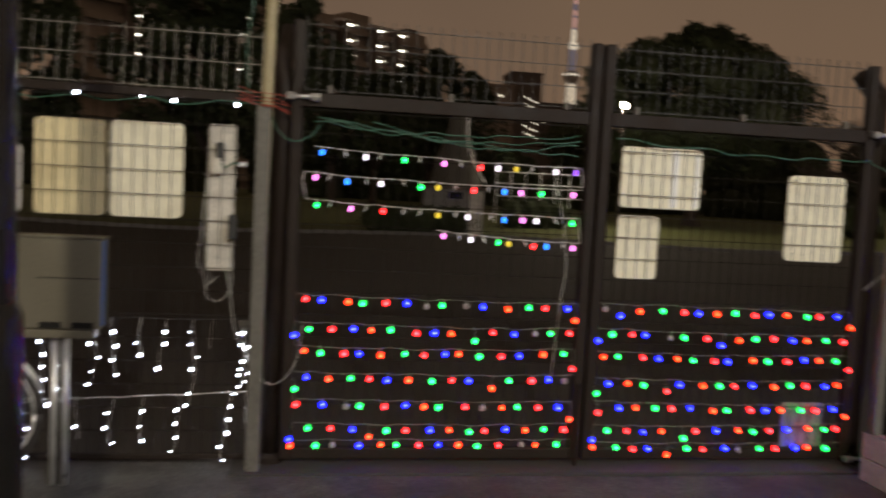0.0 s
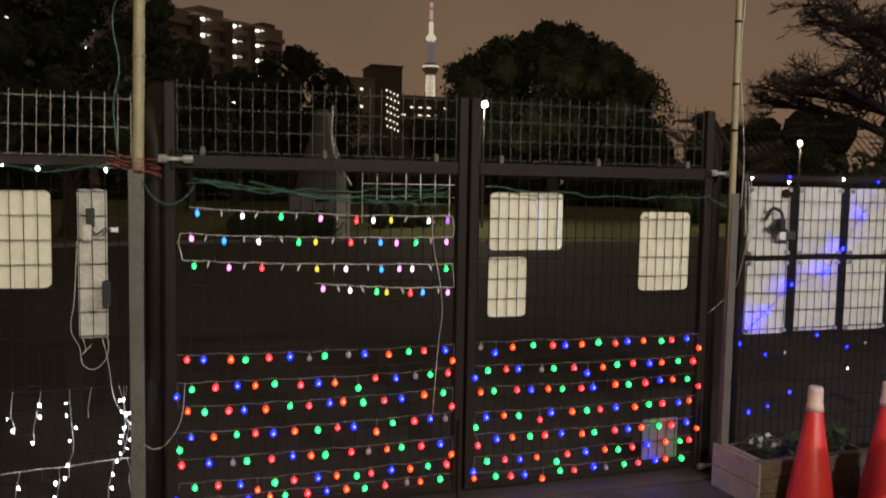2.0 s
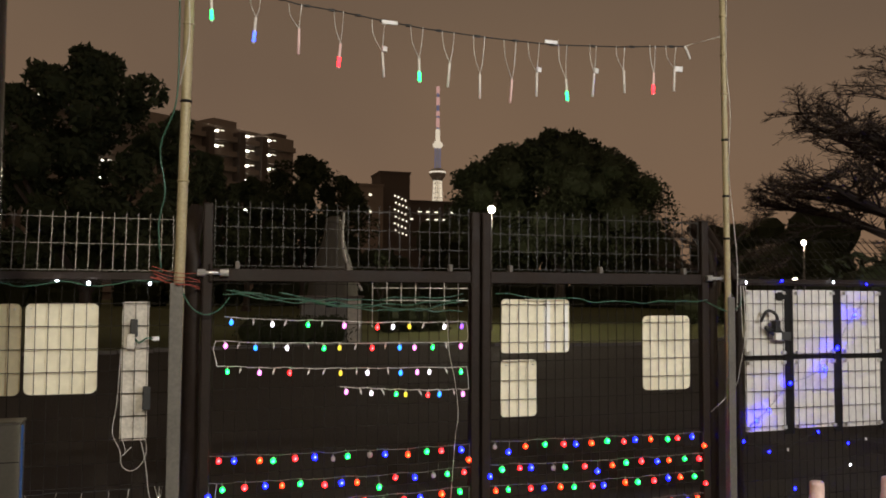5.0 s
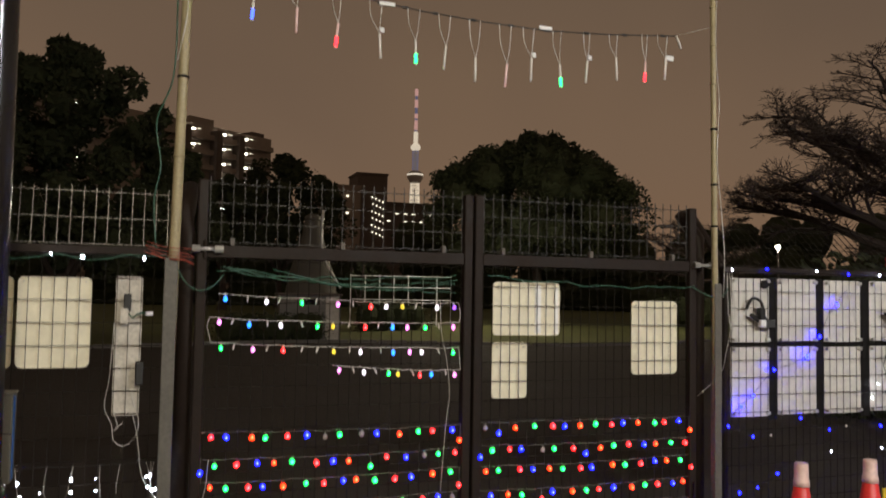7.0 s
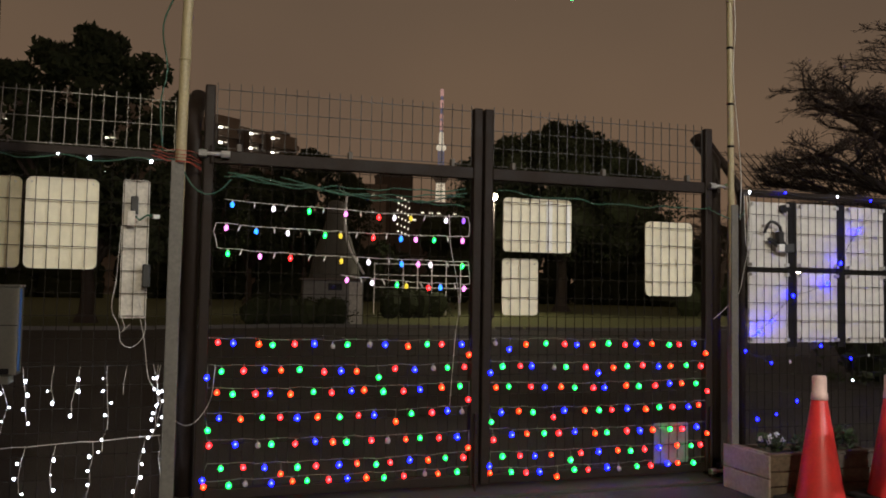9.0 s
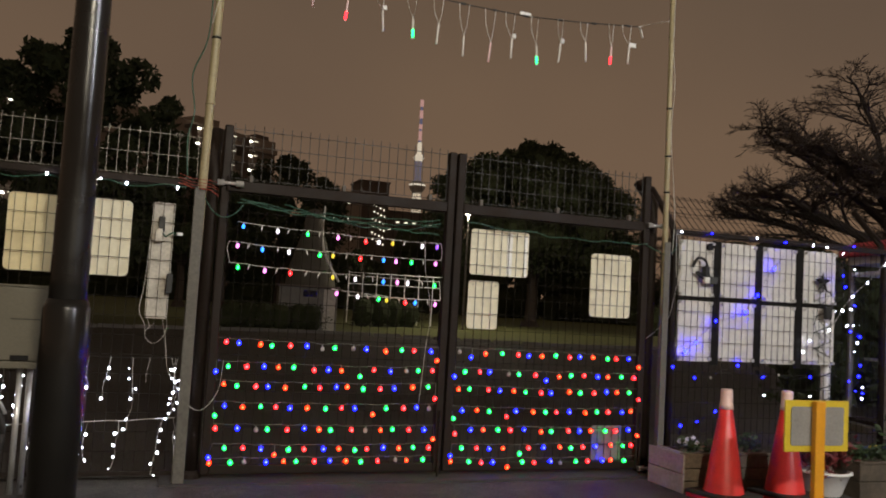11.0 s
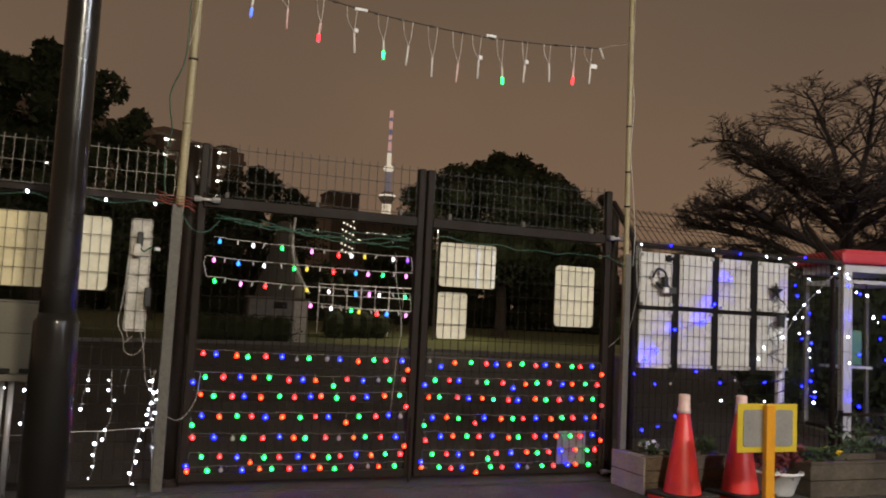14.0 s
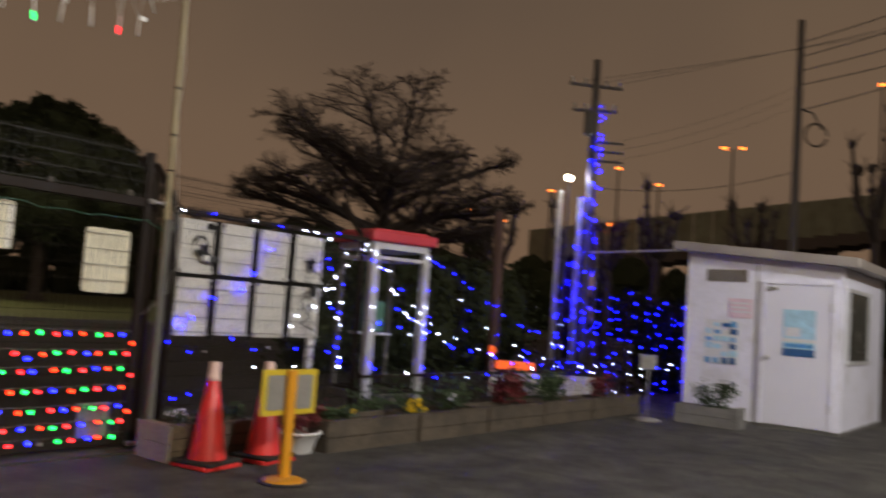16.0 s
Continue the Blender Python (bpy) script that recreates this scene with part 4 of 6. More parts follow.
def fence_leds():
    r = random.Random(61)
    # along the top of the sheets
    led_run("cord with small white lights along the fence top", [(3.6 + 0.155 * i, G - 0.03, 2.005 + r.uniform(-0.02, 0.02)) for i in range(13)], "w.b..w.b.w")
    # across the sheets, close to the paper
    led_run("cord with small blue lights across the pale sheets", [(3.57, G - 0.01, 0.93), (3.692, G - 0.01, 1.011), (3.798, G - 0.01, 1.088), (3.90, G - 0.01, 1.19), (3.989, G - 0.01, 1.274), (4.15, G - 0.01, 1.31), (4.297, G - 0.01, 1.368), (4.36, G - 0.01, 1.45), (4.419, G - 0.01, 1.52), (4.50, G - 0.01, 1.65), (4.586, G - 0.01, 1.765), (4.70, G - 0.01, 1.88)], ".bb.b.b.b.b.", thick=0.0016, size=1.35)
    led_run("cord with small blue lights under the pale sheets", [(3.57, G - 0.02, 0.878), (3.68, G - 0.02, 0.84), (3.788, G - 0.02, 0.793), (3.95, G - 0.02, 0.80), (4.06, G - 0.02, 0.86), (4.234, G - 0.008, 0.911), (4.37, G - 0.02, 0.85), (4.494, G - 0.02, 0.817), (4.66, G - 0.02, 0.84), (4.80, G - 0.02, 0.80), (5.004, G - 0.02, 0.829), (5.2, G - 0.02, 0.87), (5.45, G - 0.02, 0.80)], "b.bh.b.bh.b.b", thick=0.0016, size=1.15)
    led_run("cord with bright white lights climbing from the sheets to the booth", [(4.93, G - 0.012, 1.047), (4.96, G - 0.012, 1.10), (4.993, G - 0.012, 1.152), (5.10, G - 0.012, 1.20), (5.217, G - 0.012, 1.254), (5.28, G - 0.03, 1.34), (5.345, G - 0.03, 1.434), (5.40, G - 0.03, 1.50), (5.46, G - 0.03, 1.569), (5.55, G - 0.03, 1.64), (5.633, G - 0.03, 1.704), (5.74, G - 0.03, 1.80), (5.845, G - 0.03, 1.89)], "w.w.w.w.w.w.w", cable=CABLE_W, thick=0.002)
    led_run("cord with blue lights low behind the planter", [(3.55, G - 0.03, 0.62), (3.66, G - 0.03, 0.40), (3.82, G - 0.03, 0.43), (4.0, G - 0.03, 0.52), (4.25, G - 0.03, 0.62), (4.5, G - 0.03, 0.66), (4.75, G - 0.03, 0.60), (5.0, G - 0.03, 0.66), (5.3, G - 0.03, 0.5), (5.6, G - 0.03, 0.7), (5.9, G - 0.03, 0.5)], ".bbb.w.w.b.", thick=0.0016)
    led_run("cord with white and blue lights on the fence beside the booth", [(5.32 + 0.02 * i + r.uniform(-0.05, 0.05), G - 0.03, 1.95 - 0.1 * i) for i in range(14)], "w.bb.w.b", thick=0.002)
    # long slack cords to the far end of the fence
    pts = sag((5.4, G - 0.03, 1.30), (11.2, G - 0.03, 0.55), 0.15, 30, 0.10, r)
    led_run("slack cord of blue and white lights on the fence", pts, "wb..b.b", thick=0.002)
    pts = sag((5.6, G - 0.03, 0.75), (11.2, G - 0.03, 0.5), 0.12, 30, 0.09, r)
    led_run("slack cord of white lights low on the fence", pts, "w..b..", thick=0.002)
    pts = sag((8.62, 5.85, 2.1), (10.7, G - 0.03, 0.72), 0.08, 18, 0.04, r)
    led_run("slack cord of blue lights on the fence", pts, "bb.b", thick=0.002)
    pts = sag((5.9, G - 0.03, 1.95), (7.6, G - 0.03, 0.8), 0.1, 14, 0.08, r)
    led_run("slack cord of white lights on the fence", pts, "wb.w", thick=0.002)


fence_leds()


def booth_leds():
    r = random.Random(63)
    for x, y in ((7.66, 5.96), (8.50, 5.74), (7.90, 6.80)):
        led_run("white lights wound down a booth post", [(x - 0.045 + 0.03 * (i % 2), y - 0.045 - 0.02 * (i % 3), 2.0 - 0.115 * i + r.uniform(-0.03, 0.03)) for i in range(14)], "w...b.w..", thick=0.002)
    led_run("slack cord of white lights in front of the booth", sag((6.0, G - 0.03, 1.9), (8.62, 5.7, 1.1), 0.25, 20, 0.08, r), "w.wb.", thick=0.002)
    led_run("slack cord of white lights beside the booth", sag((8.62, 5.8, 2.05), (10.9, 5.0, 0.5), 0.15, 22, 0.12, r), "w.b..", thick=0.002)
    led_run("slack cord of white lights beside the booth", sag((8.62, 5.75, 1.2), (11.2, 4.9, 0.9), 0.3, 22, 0.14, r), "b...w", thick=0.002)


booth_leds()


def left_leds():
    led_run("cord with a few white lights along the fence top", [(-1.7 + 0.16 * i, G - 0.03, 1.965 + 0.01 * (i % 2)) for i in range(9)], "w..w.ww.", thick=0.002)


left_leds()


def wrapped_post():
    x, y = 5.327, 4.62
    t = thing("wrapped_post", "white post wound with dark cable behind the fence", "post", (x, y, 0))
    part("post", Geo().tube((x, y, 0), (x, y, 1.35), 0.042, n=14), WHITEPAINT, t, smooth=True)
    coil = [(x + 0.046 * math.cos(i * 0.7), y + 0.046 * math.sin(i * 0.7), 0.1 + 0.0125 * i) for i in range(98)]
    part("winding", Geo().path(coil, 0.006, 4), CABLE_B, t)


wrapped_post()


def star_ornament():
    c = Vector((5.124, G - 0.03, 1.676))
    t = thing("star_ornament", "dark star ornament with trailing wires on the fence", "ornament", c)
    g = Geo()
    ring = []
    for i in range(10):
        a, rr = math.pi / 2 + i * math.pi / 5, 0.095 if i % 2 == 0 else 0.04
        ring.append(Vector((rr * math.cos(a), 0, rr * math.sin(a))))
    g.v = [c + p for p in ring] + [c + Vector((0, -0.02, 0)), c + Vector((0, 0.02, 0))]
    for i in range(10):
        j = (i + 1) % 10
        g.f += [(i, j, 10), (j, i, 11)]
    part("star", g, TAPE, t)
    r = random.Random(77)
    for k in range(4):
        pts = [c + Vector((r.uniform(-0.03, 0.03), -0.01, -0.05))]
        for i in range(9):
            pts.append(c + Vector((r.uniform(-0.12, 0.14), -0.012, -0.1 - 0.07 * i)))
        part("wire", Geo().path(pts, 0.004, 4), CABLE_B, t)
    part("adapter", Geo().box(c + Vector((0.05, -0.015, -0.27)), (0.07, 0.04, 0.11)), CABLE_B, t, bevel=0.006)


star_ornament()


# ---- things on the ground by the fence ----
def black_pole():
    t = thing("steel_pole", "glossy black steel pole with a thicker lower sleeve", "pole", (-0.845, 2.30, 0))
    part("shaft", Geo().lathe((-0.845, 2.30, 0), [(0.075, 0.9), (0.073, 1.3), (0.066, 3.0), (0.055, 6.5)], 24), BLACKPOLE, t, smooth=True)
    part("sleeve", Geo().lathe((-0.845, 2.30, 0), [(0.094, 0.0), (0.092, 0.95), (0.090, 1.18), (0.076, 1.22)], 24), BLACKPOLE, t, smooth=True)
    part("base_plate", Geo().lathe((-0.845, 2.30, 0), [(0.16, 0.0), (0.16, 0.02), (0.10, 0.03)], 20), BLACKPOLE, t)


black_pole()


def grey_box():
    x0, x1, y0, y1 = -1.66, -1.015, 4.20, 4.33
    t = thing("control_box", "grey beige metal box on thin legs in front of the fence", "box", ((x0 + x1) / 2, y0 + 0.06, 0))
    part("body", Geo().span((x0, y0, 0.80), (x1, y1, 1.245)), GREYBOX, t, bevel=0.008)
    part("lower_lip", Geo().span((x0 + 0.01, y0 - 0.015, 0.755), (x1 - 0.03, y1 - 0.02, 0.798)), GREYBOX, t, bevel=0.006)
    for x in (-1.45, -1.25, -1.10):
        part("slot", Geo().span((x - 0.05, y0 - 0.006, 0.806), (x + 0.05, y0 - 0.001, 0.835)), TAPE, t)
    part("seam", Geo().span((x1 - 0.30, y0 - 0.004, 1.05), (x1 - 0.004, y0 - 0.001, 1.054)), TAPE, t)
    part("cap", Geo().span((x0 - 0.006, y0 - 0.008, 1.246), (x1 + 0.006, y1 + 0.004, 1.258)), GREYBOX, t, bevel=0.004)
    part("edge_strip", Geo().span((x1 + 0.001, y0 + 0.01, 0.82), (x1 + 0.008, y0 + 0.04, 1.238)), BLUEPAINT, t)
    for x in (-1.245, -1.19, -1.58):
        part("leg", Geo().tube((x, y0 + 0.06, 0), (x, y0 + 0.06, 0.755), 0.017, n=10), GALV, t, smooth=True)


grey_box()


def bicycle(place, turn):
    """A town bicycle, its front wheel along local x."""
    m = Matrix.Translation(place) @ Matrix.Rotation(radians(turn), 4, "Z")
    t = thing("bicycle", "parked bicycle with bright rims beside the fence", "bicycle", place)

    def wheel(cx):
        w = new("wheel")
        w.parent = t
        w.location = (0, 0, 0)
        for name, r, rr, mt in (("tyre", 0.318, 0.019, RUBBER), ("rim", 0.296, 0.010, GALV)):
            g = Geo()
            ring = [m @ Vector((cx + r * math.cos(2 * math.pi * i / 40), 0, 0.337 + r * math.sin(2 * math.pi * i / 40))) for i in range(41)]
            g.path(ring, rr, 8)
            part(name, g, mt, w, smooth=True)
        g = Geo()
        for i in range(28):
            a = 2 * math.pi * i / 28
            s = 0.03 * (-1) ** i
            g.tube(m @ Vector((cx + 0.02 * math.cos(a + 0.6), s, 0.337 + 0.02 * math.sin(a + 0.6))), m @ Vector((cx + 0.292 * math.cos(a), 0, 0.337 + 0.292 * math.sin(a))), 0.0016, n=4, caps=False)
        g.tube(m @ Vector((cx, -0.05, 0.337)), m @ Vector((cx, 0.05, 0.337)), 0.018, n=10)
        part("spokes_and_hub", g, GALV, w)

    wheel(0.0)
    wheel(-1.06)

    def bar(name, pts, r, mt, n=10):
        part(name, Geo().path([m @ Vector(p) for p in pts], r, n), mt, t, smooth=True)

    bar("fork", [(0, 0.055, 0.337), (-0.06, 0.05, 0.60), (-0.11, 0.03, 0.72)], 0.011, GALV)
    bar("fork", [(0, -0.055, 0.337), (-0.06, -0.05, 0.60), (-0.11, -0.03, 0.72)], 0.011, GALV)
    bar("head_tube", [(-0.10, 0, 0.68), (-0.16, 0, 0.93)], 0.018, BLUEPAINT)
    bar("down_tube", [(-0.11, 0, 0.72), (-0.40, 0, 0.36), (-0.62, 0, 0.30)], 0.018, BLUEPAINT)
    bar("seat_tube", [(-0.62, 0, 0.30), (-0.74, 0, 0.80)], 0.016, BLUEPAINT)
    bar("chain_stay", [(-0.62, 0.03, 0.30), (-1.06, 0.06, 0.337), (-0.71, 0.02, 0.62)], 0.009, BLUEPAINT)
    bar("chain_stay", [(-0.62, -0.03, 0.30), (-1.06, -0.06, 0.337), (-0.71, -0.02, 0.62)], 0.009, BLUEPAINT)
    bar("handlebar", [(-0.36, 0.15, 1.0), (-0.24, 0.14, 1.03), (-0.17, 0.06, 1.0), (-0.17, -0.06, 1.0), (-0.24, -0.14, 1.03), (-0.36, -0.15, 1.0)], 0.011, GALV)
    bar("stem", [(-0.16, 0, 0.9), (-0.175, 0, 1.0)], 0.013, GALV)
    part("saddle", Geo().ball(m @ Vector((-0.76, 0, 0.84)), 0.10, 14, 8, 0.45), RUBBER, t, smooth=True)
    bar("front_mudguard", [(0.345 * math.cos(a), 0, 0.337 + 0.345 * math.sin(a)) for a in [0.35 + 0.2 * i for i in range(10)]], 0.012, GALV, 6)
    bar("stand", [(-1.0, 0.09, 0.3), (-1.02, 0.14, 0.0)], 0.008, GALV)


bicycle((-1.63, 4.27, 0.02), 0.0)


def cone(place, label):
    t = thing("traffic_cone", label, "traffic cone", place, group="traffic cones")
    x, y, z = place
    part("cone", Geo().lathe(place, [(0.150, 0.035), (0.142, 0.06), (0.139, 0.075), (0.034, 0.715), (0.030, 0.72)], 28), CONE_R, t, smooth=True)
    part("top_tape", Geo().lathe(place, [(0.0500, 0.650), (0.0470, 0.690), (0.0430, 0.692), (0.0420, 0.765), (0.0415, 0.785), (0.033, 0.793), (0.012, 0.795)], 20), CONE_P, t, "faded pink tape round the tip", smooth=True)
    part("base", Geo().box((x, y, 0.018), (0.37, 0.37, 0.034), 8), CONE_R, t, bevel=0.012)
    part("weight", Geo().box((x + 0.005, y, 0.048), (0.385, 0.385, 0.03), 14), RUBBER, t, "black rubber weight", bevel=0.012)
    return t


cone((3.445, 3.63, 0.0), "faded red traffic cone with pink tape round its tip")
cone((3.965, 3.60, 0.0), "faded red traffic cone behind a yellow sign")


def yellow_sign():
    t = thing("sign_stand", "yellow framed sign seen from behind on an orange post", "sign", (3.55, 2.86, 0))
    x0, x1, z0, z1, y = 3.330, 3.850, 0.475, 0.803, 2.92
    part("board", Geo().span((x0, y, z0), (x1, y + 0.012, z1)), YELLOW, t, "yellow board", bevel=0.003)
    part("grey_back", Geo().plate(x0 + 0.045, (x0 + x1) / 2 - 0.02, z0 + 0.04, z1 - 0.04, y - 0.006, 0.005, 0.02), GREYPANEL, t, "worn grey panel")
    part("grey_back", Geo().plate((x0 + x1) / 2 + 0.06, x1 - 0.045, z0 + 0.04, z1 - 0.04, y - 0.006, 0.005, 0.02), GREYPANEL, t, "worn grey panel")
    part("post", Geo().span((3.535, y - 0.05, 0.03), (3.612, y - 0.008, 0.80)), ORANGE, t, bevel=0.006)
    part("base", Geo().lathe((3.573, y - 0.03, 0), [(0.155, 0.0), (0.155, 0.02), (0.12, 0.032), (0.05, 0.04)], 24), ORANGE, t, smooth=True)
    part("base_rim", Geo().lathe((3.573, y - 0.03, 0), [(0.19, 0.0), (0.19, 0.012), (0.157, 0.016)], 24), RUBBER, t)


yellow_sign()


def planter(x0, x1, y0, y1, h, material, label, boards=3, group="planter boxes"):
    t = thing("planter_box", label, "planter", ((x0 + x1) / 2, (y0 + y1) / 2, 0), group=group)
    th = 0.025
    for k in range(boards):
        a, b = h * k / boards + 0.003, h * (k + 1) / boards - 0.003
        part("plank", Geo().span((x0, y0, a), (x1, y0 + th, b)), material, t, bevel=0.004)
        part("plank", Geo().span((x0, y1 - th, a), (x1, y1, b)), material, t)
        part("plank", Geo().span((x0 + 0.002, y0 + th, a), (x0 + th, y1 - th, b)), material, t)
        part("plank", Geo().span((x1 - th, y0 + th, a), (x1 - 0.002, y1 - th, b)), material, t)
    part("rim", Geo().span((x0 - 0.008, y0 - 0.01, h), (x1 + 0.008, y0 + 0.045, h + 0.018)), material, t, bevel=0.004)
    part("soil", Geo().span((x0 + th, y0 + th, 0.05), (x1 - th, y1 - th, h - 0.05)), SOIL, t)
    return t


def plant(name, place, size, count, leaf, material, label, flowers=None, seed=0, stalk=True, flower_size=0.03, nfl=10):
    """A low plant: stalks and many small leaves in an uneven clump; size is (x, y, z) half extents."""
    r = random.Random(seed)
    t = thing(name, label, "plant", place)
    g, s = Geo(), Geo()
    p0 = Vector(place)
    lumps = [(Vector((r.uniform(-1, 1) * size[0] * 0.7, r.uniform(-1, 1) * size[1] * 0.7, r.uniform(0.3, 1.0) * size[2])), r.uniform(0.35, 0.6)) for _ in range(7)]
    for i in range(count):
        c, k = r.choice(lumps)
        d = Vector((r.gauss(0, 0.5), r.gauss(0, 0.5), r.gauss(0, 0.5)))
        p = p0 + c + Vector((d.x * size[0] * k, d.y * size[1] * k, d.z * size[2] * k))
        p.z = max(p.z, p0.z + 0.01)
        g.leaf(p, leaf * r.uniform(0.6, 1.3), r)
    for c, k in lumps:
        s.tube(p0 + Vector((c.x * 0.4, c.y * 0.4, -0.02)), p0 + c, 0.004, 0.002, n=5)
    part("leaves", g, material, t)
    part("stalks", s, BARK, t)
    if flowers:
        for i in range(nfl):
            c, k = r.choice(lumps)
            q = p0 + c + Vector((r.uniform(-1, 1) * size[0] * 0.4, r.uniform(-1, 0.5) * size[1] * 0.4, size[2] * 0.35 * r.uniform(0.2, 1)))
            f = Geo()
            for j in range(5):
                a = j * 1.2566
                f.leaf(q + Vector((math.cos(a) * flower_size * 0.4, 0, math.sin(a) * flower_size * 0.4)), flower_size, r)
            part("flower", f, flowers, t)
    return t


first_box = planter(3.247, 4.13, 3.83, 4.25, 0.275, WOOD, "weathered wooden planter box with a paler end beside the gate")
for k in range(2):
    part("end_board", Geo().span((3.230, 3.815, 0.004 + 0.142 * k), (3.2455, 4.262, 0.14 + 0.146 * k)), WOOD_E, first_box, "pale whitish end board", bevel=0.004)
part("end_cleat", Geo().span((3.2725, 3.856, 0.20), (3.31, 4.224, 0.287)), WOOD_E, first_box, bevel=0.004)
plant("pansy_plant", (3.50, 4.03, 0.25), (0.15, 0.10, 0.09), 240, 0.045, LEAF, "white pansies in the wooden planter", PETAL_W, 1, nfl=9)
plant("green_plant", (3.80, 4.05, 0.25), (0.16, 0.10, 0.10), 260, 0.045, LEAF, "low green plant in the wooden planter", None, 2)
plant("pansy_plant", (4.0, 4.05, 0.25), (0.10, 0.09, 0.12), 160, 0.045, LEAF, "purple flowering plant in the wooden planter", LEAF_R, 3, nfl=6)


def bowl():
    c = (4.43, 3.72, 0)
    t = thing("flower_pot", "wide shallow white plastic flower pot with red leaves", "flower pot", c)
    part("pot", Geo().lathe(c, [(0.13, 0), (0.14, 0.015), (0.195, 0.165), (0.215, 0.172), (0.215, 0.192), (0.19, 0.192), (0.18, 0.15), (0.02, 0.14)], 28), WHITEPAINT, t, smooth=True)


bowl()
plant("red_plant", (4.43, 3.74, 0.16), (0.22, 0.17, 0.22), 620, 0.06, LEAF_R, "dark red leafy plant in a white pot", None, 4)

TROUGH = [(4.60, 5.83), (5.87, 7.03), (7.07, 8.24), (8.28, 9.46), (9.50, 10.95)]
for i, (a, b) in enumerate(TROUGH):
    planter(a, b, 3.52, 3.98, 0.262, WOOD_G, "long grey weathered wooden planter box along the fence", 2)
plant("yellow_flower_plant", (6.0, 3.74, 0.22), (0.17, 0.11, 0.12), 260, 0.05, LEAF, "bright yellow flowers in the long planter", PETAL_Y, 5, nfl=26, flower_size=0.05)
plant("green_plant", (4.95, 3.74, 0.22), (0.26, 0.12, 0.11), 320, 0.055, LEAF, "low green plant with small yellow flowers in the long planter", PETAL_Y, 6, nfl=5, flower_size=0.035)
plant("green_plant", (6.75, 3.80, 0.26), (0.30, 0.12, 0.16), 320, 0.06, LEAF, "green plant in the long planter", PETAL_W, 7, nfl=6)
plant("red_plant", (8.0, 3.85, 0.26), (0.30, 0.16, 0.30), 560, 0.07, LEAF_R, "dark red leafy plant in the long planter", None, 8)
plant("green_plant", (8.9, 3.80, 0.26), (0.35, 0.14, 0.26), 420, 0.07, LEAF, "green plant in the long planter", None, 9)
plant("red_plant", (10.1, 3.80, 0.26), (0.26, 0.14, 0.22), 420, 0.07, LEAF_R, "dark red leafy plant in the long planter", None, 10)
plant("shrub", (7.3, 4.2, 0.0), (0.7, 0.10, 0.50), 420, 0.07, LEAF, "tall loose shrub between planter and fence", None, 11)
plant("shrub", (6.1, 4.22, 0.0), (0.6, 0.10, 0.42), 460, 0.07, LEAF, "tall loose shrub between planter and fence", None, 13)
plant("shrub", (8.3, 4.2, 0.0), (0.6, 0.10, 0.52), 460, 0.07, LEAF, "tall loose shrub between planter and fence", None, 15)
plant("shrub", (9.6, 4.2, 0.0), (0.6, 0.10, 0.45), 420, 0.07, LEAF, "tall loose shrub between planter and fence", None, 12)


# ---- phone booth, shed and what stands by them ----
def booth():
    c0 = Vector((7.71, 6.03, 0))
    u, v = Vector((0.966, -0.258, 0)), Vector((0.258, 0.966, 0))
    s, h = 0.86, 2.09
    t = thing("phone_booth", "phone booth with red roof, pale frame and glass sides", "phone booth", c0 + (u + v) * s / 2)
    turn = math.degrees(math.atan2(u.y, u.x))
    mid = c0 + (u + v) * s / 2
    corners = [c0, c0 + u * s, c0 + (u + v) * s, c0 + v * s]
    # thin back posts get a dark grey that paints the shade on them
    for c, w in zip(corners, (0.115, 0.105, 0.05, 0.06)):
        part("post", Geo().box(c + Vector((0, 0, h / 2)), (w, w, h), turn), ALU if w > 0.1 else GREYPOST, t, bevel=0.006)
    part("roof", Geo().box(mid + Vector((0, 0, h + 0.17)), (s + 0.24, s + 0.24, 0.15), turn), ROOF_R, t, bevel=0.03)
    part("roof_cap", Geo().box(mid + Vector((0, 0, h + 0.255)), (s + 0.02, s + 0.02, 0.05), turn), ROOF_R, t, bevel=0.02)
    part("header", Geo().box(mid + Vector((0, 0, h + 0.045)), (s + 0.07, s + 0.07, 0.10), turn), ALU, t, bevel=0.006)
    # plinth coloured dark to paint the shade at the booth's foot
    part("plinth", Geo().box(mid + Vector((0, 0, 0.05)), (s + 0.1, s + 0.1, 0.10), turn), GREYPOST, t, bevel=0.01)
    for a, b in zip(corners, corners[1:] + corners[:1]):
        d = math.degrees(math.atan2((b - a).y, (b - a).x))
        # top rails pale, bottom rails dark as if in shade
        for z in (0.14, 1.97):
            part("cross_rail", Geo().box((a + b) / 2 + Vector((0, 0, z)), (s - 0.06, 0.035, 0.045), d), ALU if z > 1 else BROWN, t)
        pane = part("pane", Geo().box((a + b) / 2 + Vector((0, 0, 1.055)), (s - 0.06, 0.008, 1.77), d), GLASS, t, "clear glass pane")
        pane.visible_shadow = False
    part("shelf", Geo().box(mid + v * 0.22 + Vector((0, 0, 0.9)), (0.55, 0.3, 0.03), turn), ALU, t)
    part("telephone", Geo().box(mid + v * 0.26 + u * 0.05 + Vector((0, 0, 1.15)), (0.28, 0.2, 0.45), turn), mat("phone_green", (0.10, 0.22, 0.16), 0.4), t, "grey green telephone", bevel=0.02)


booth()


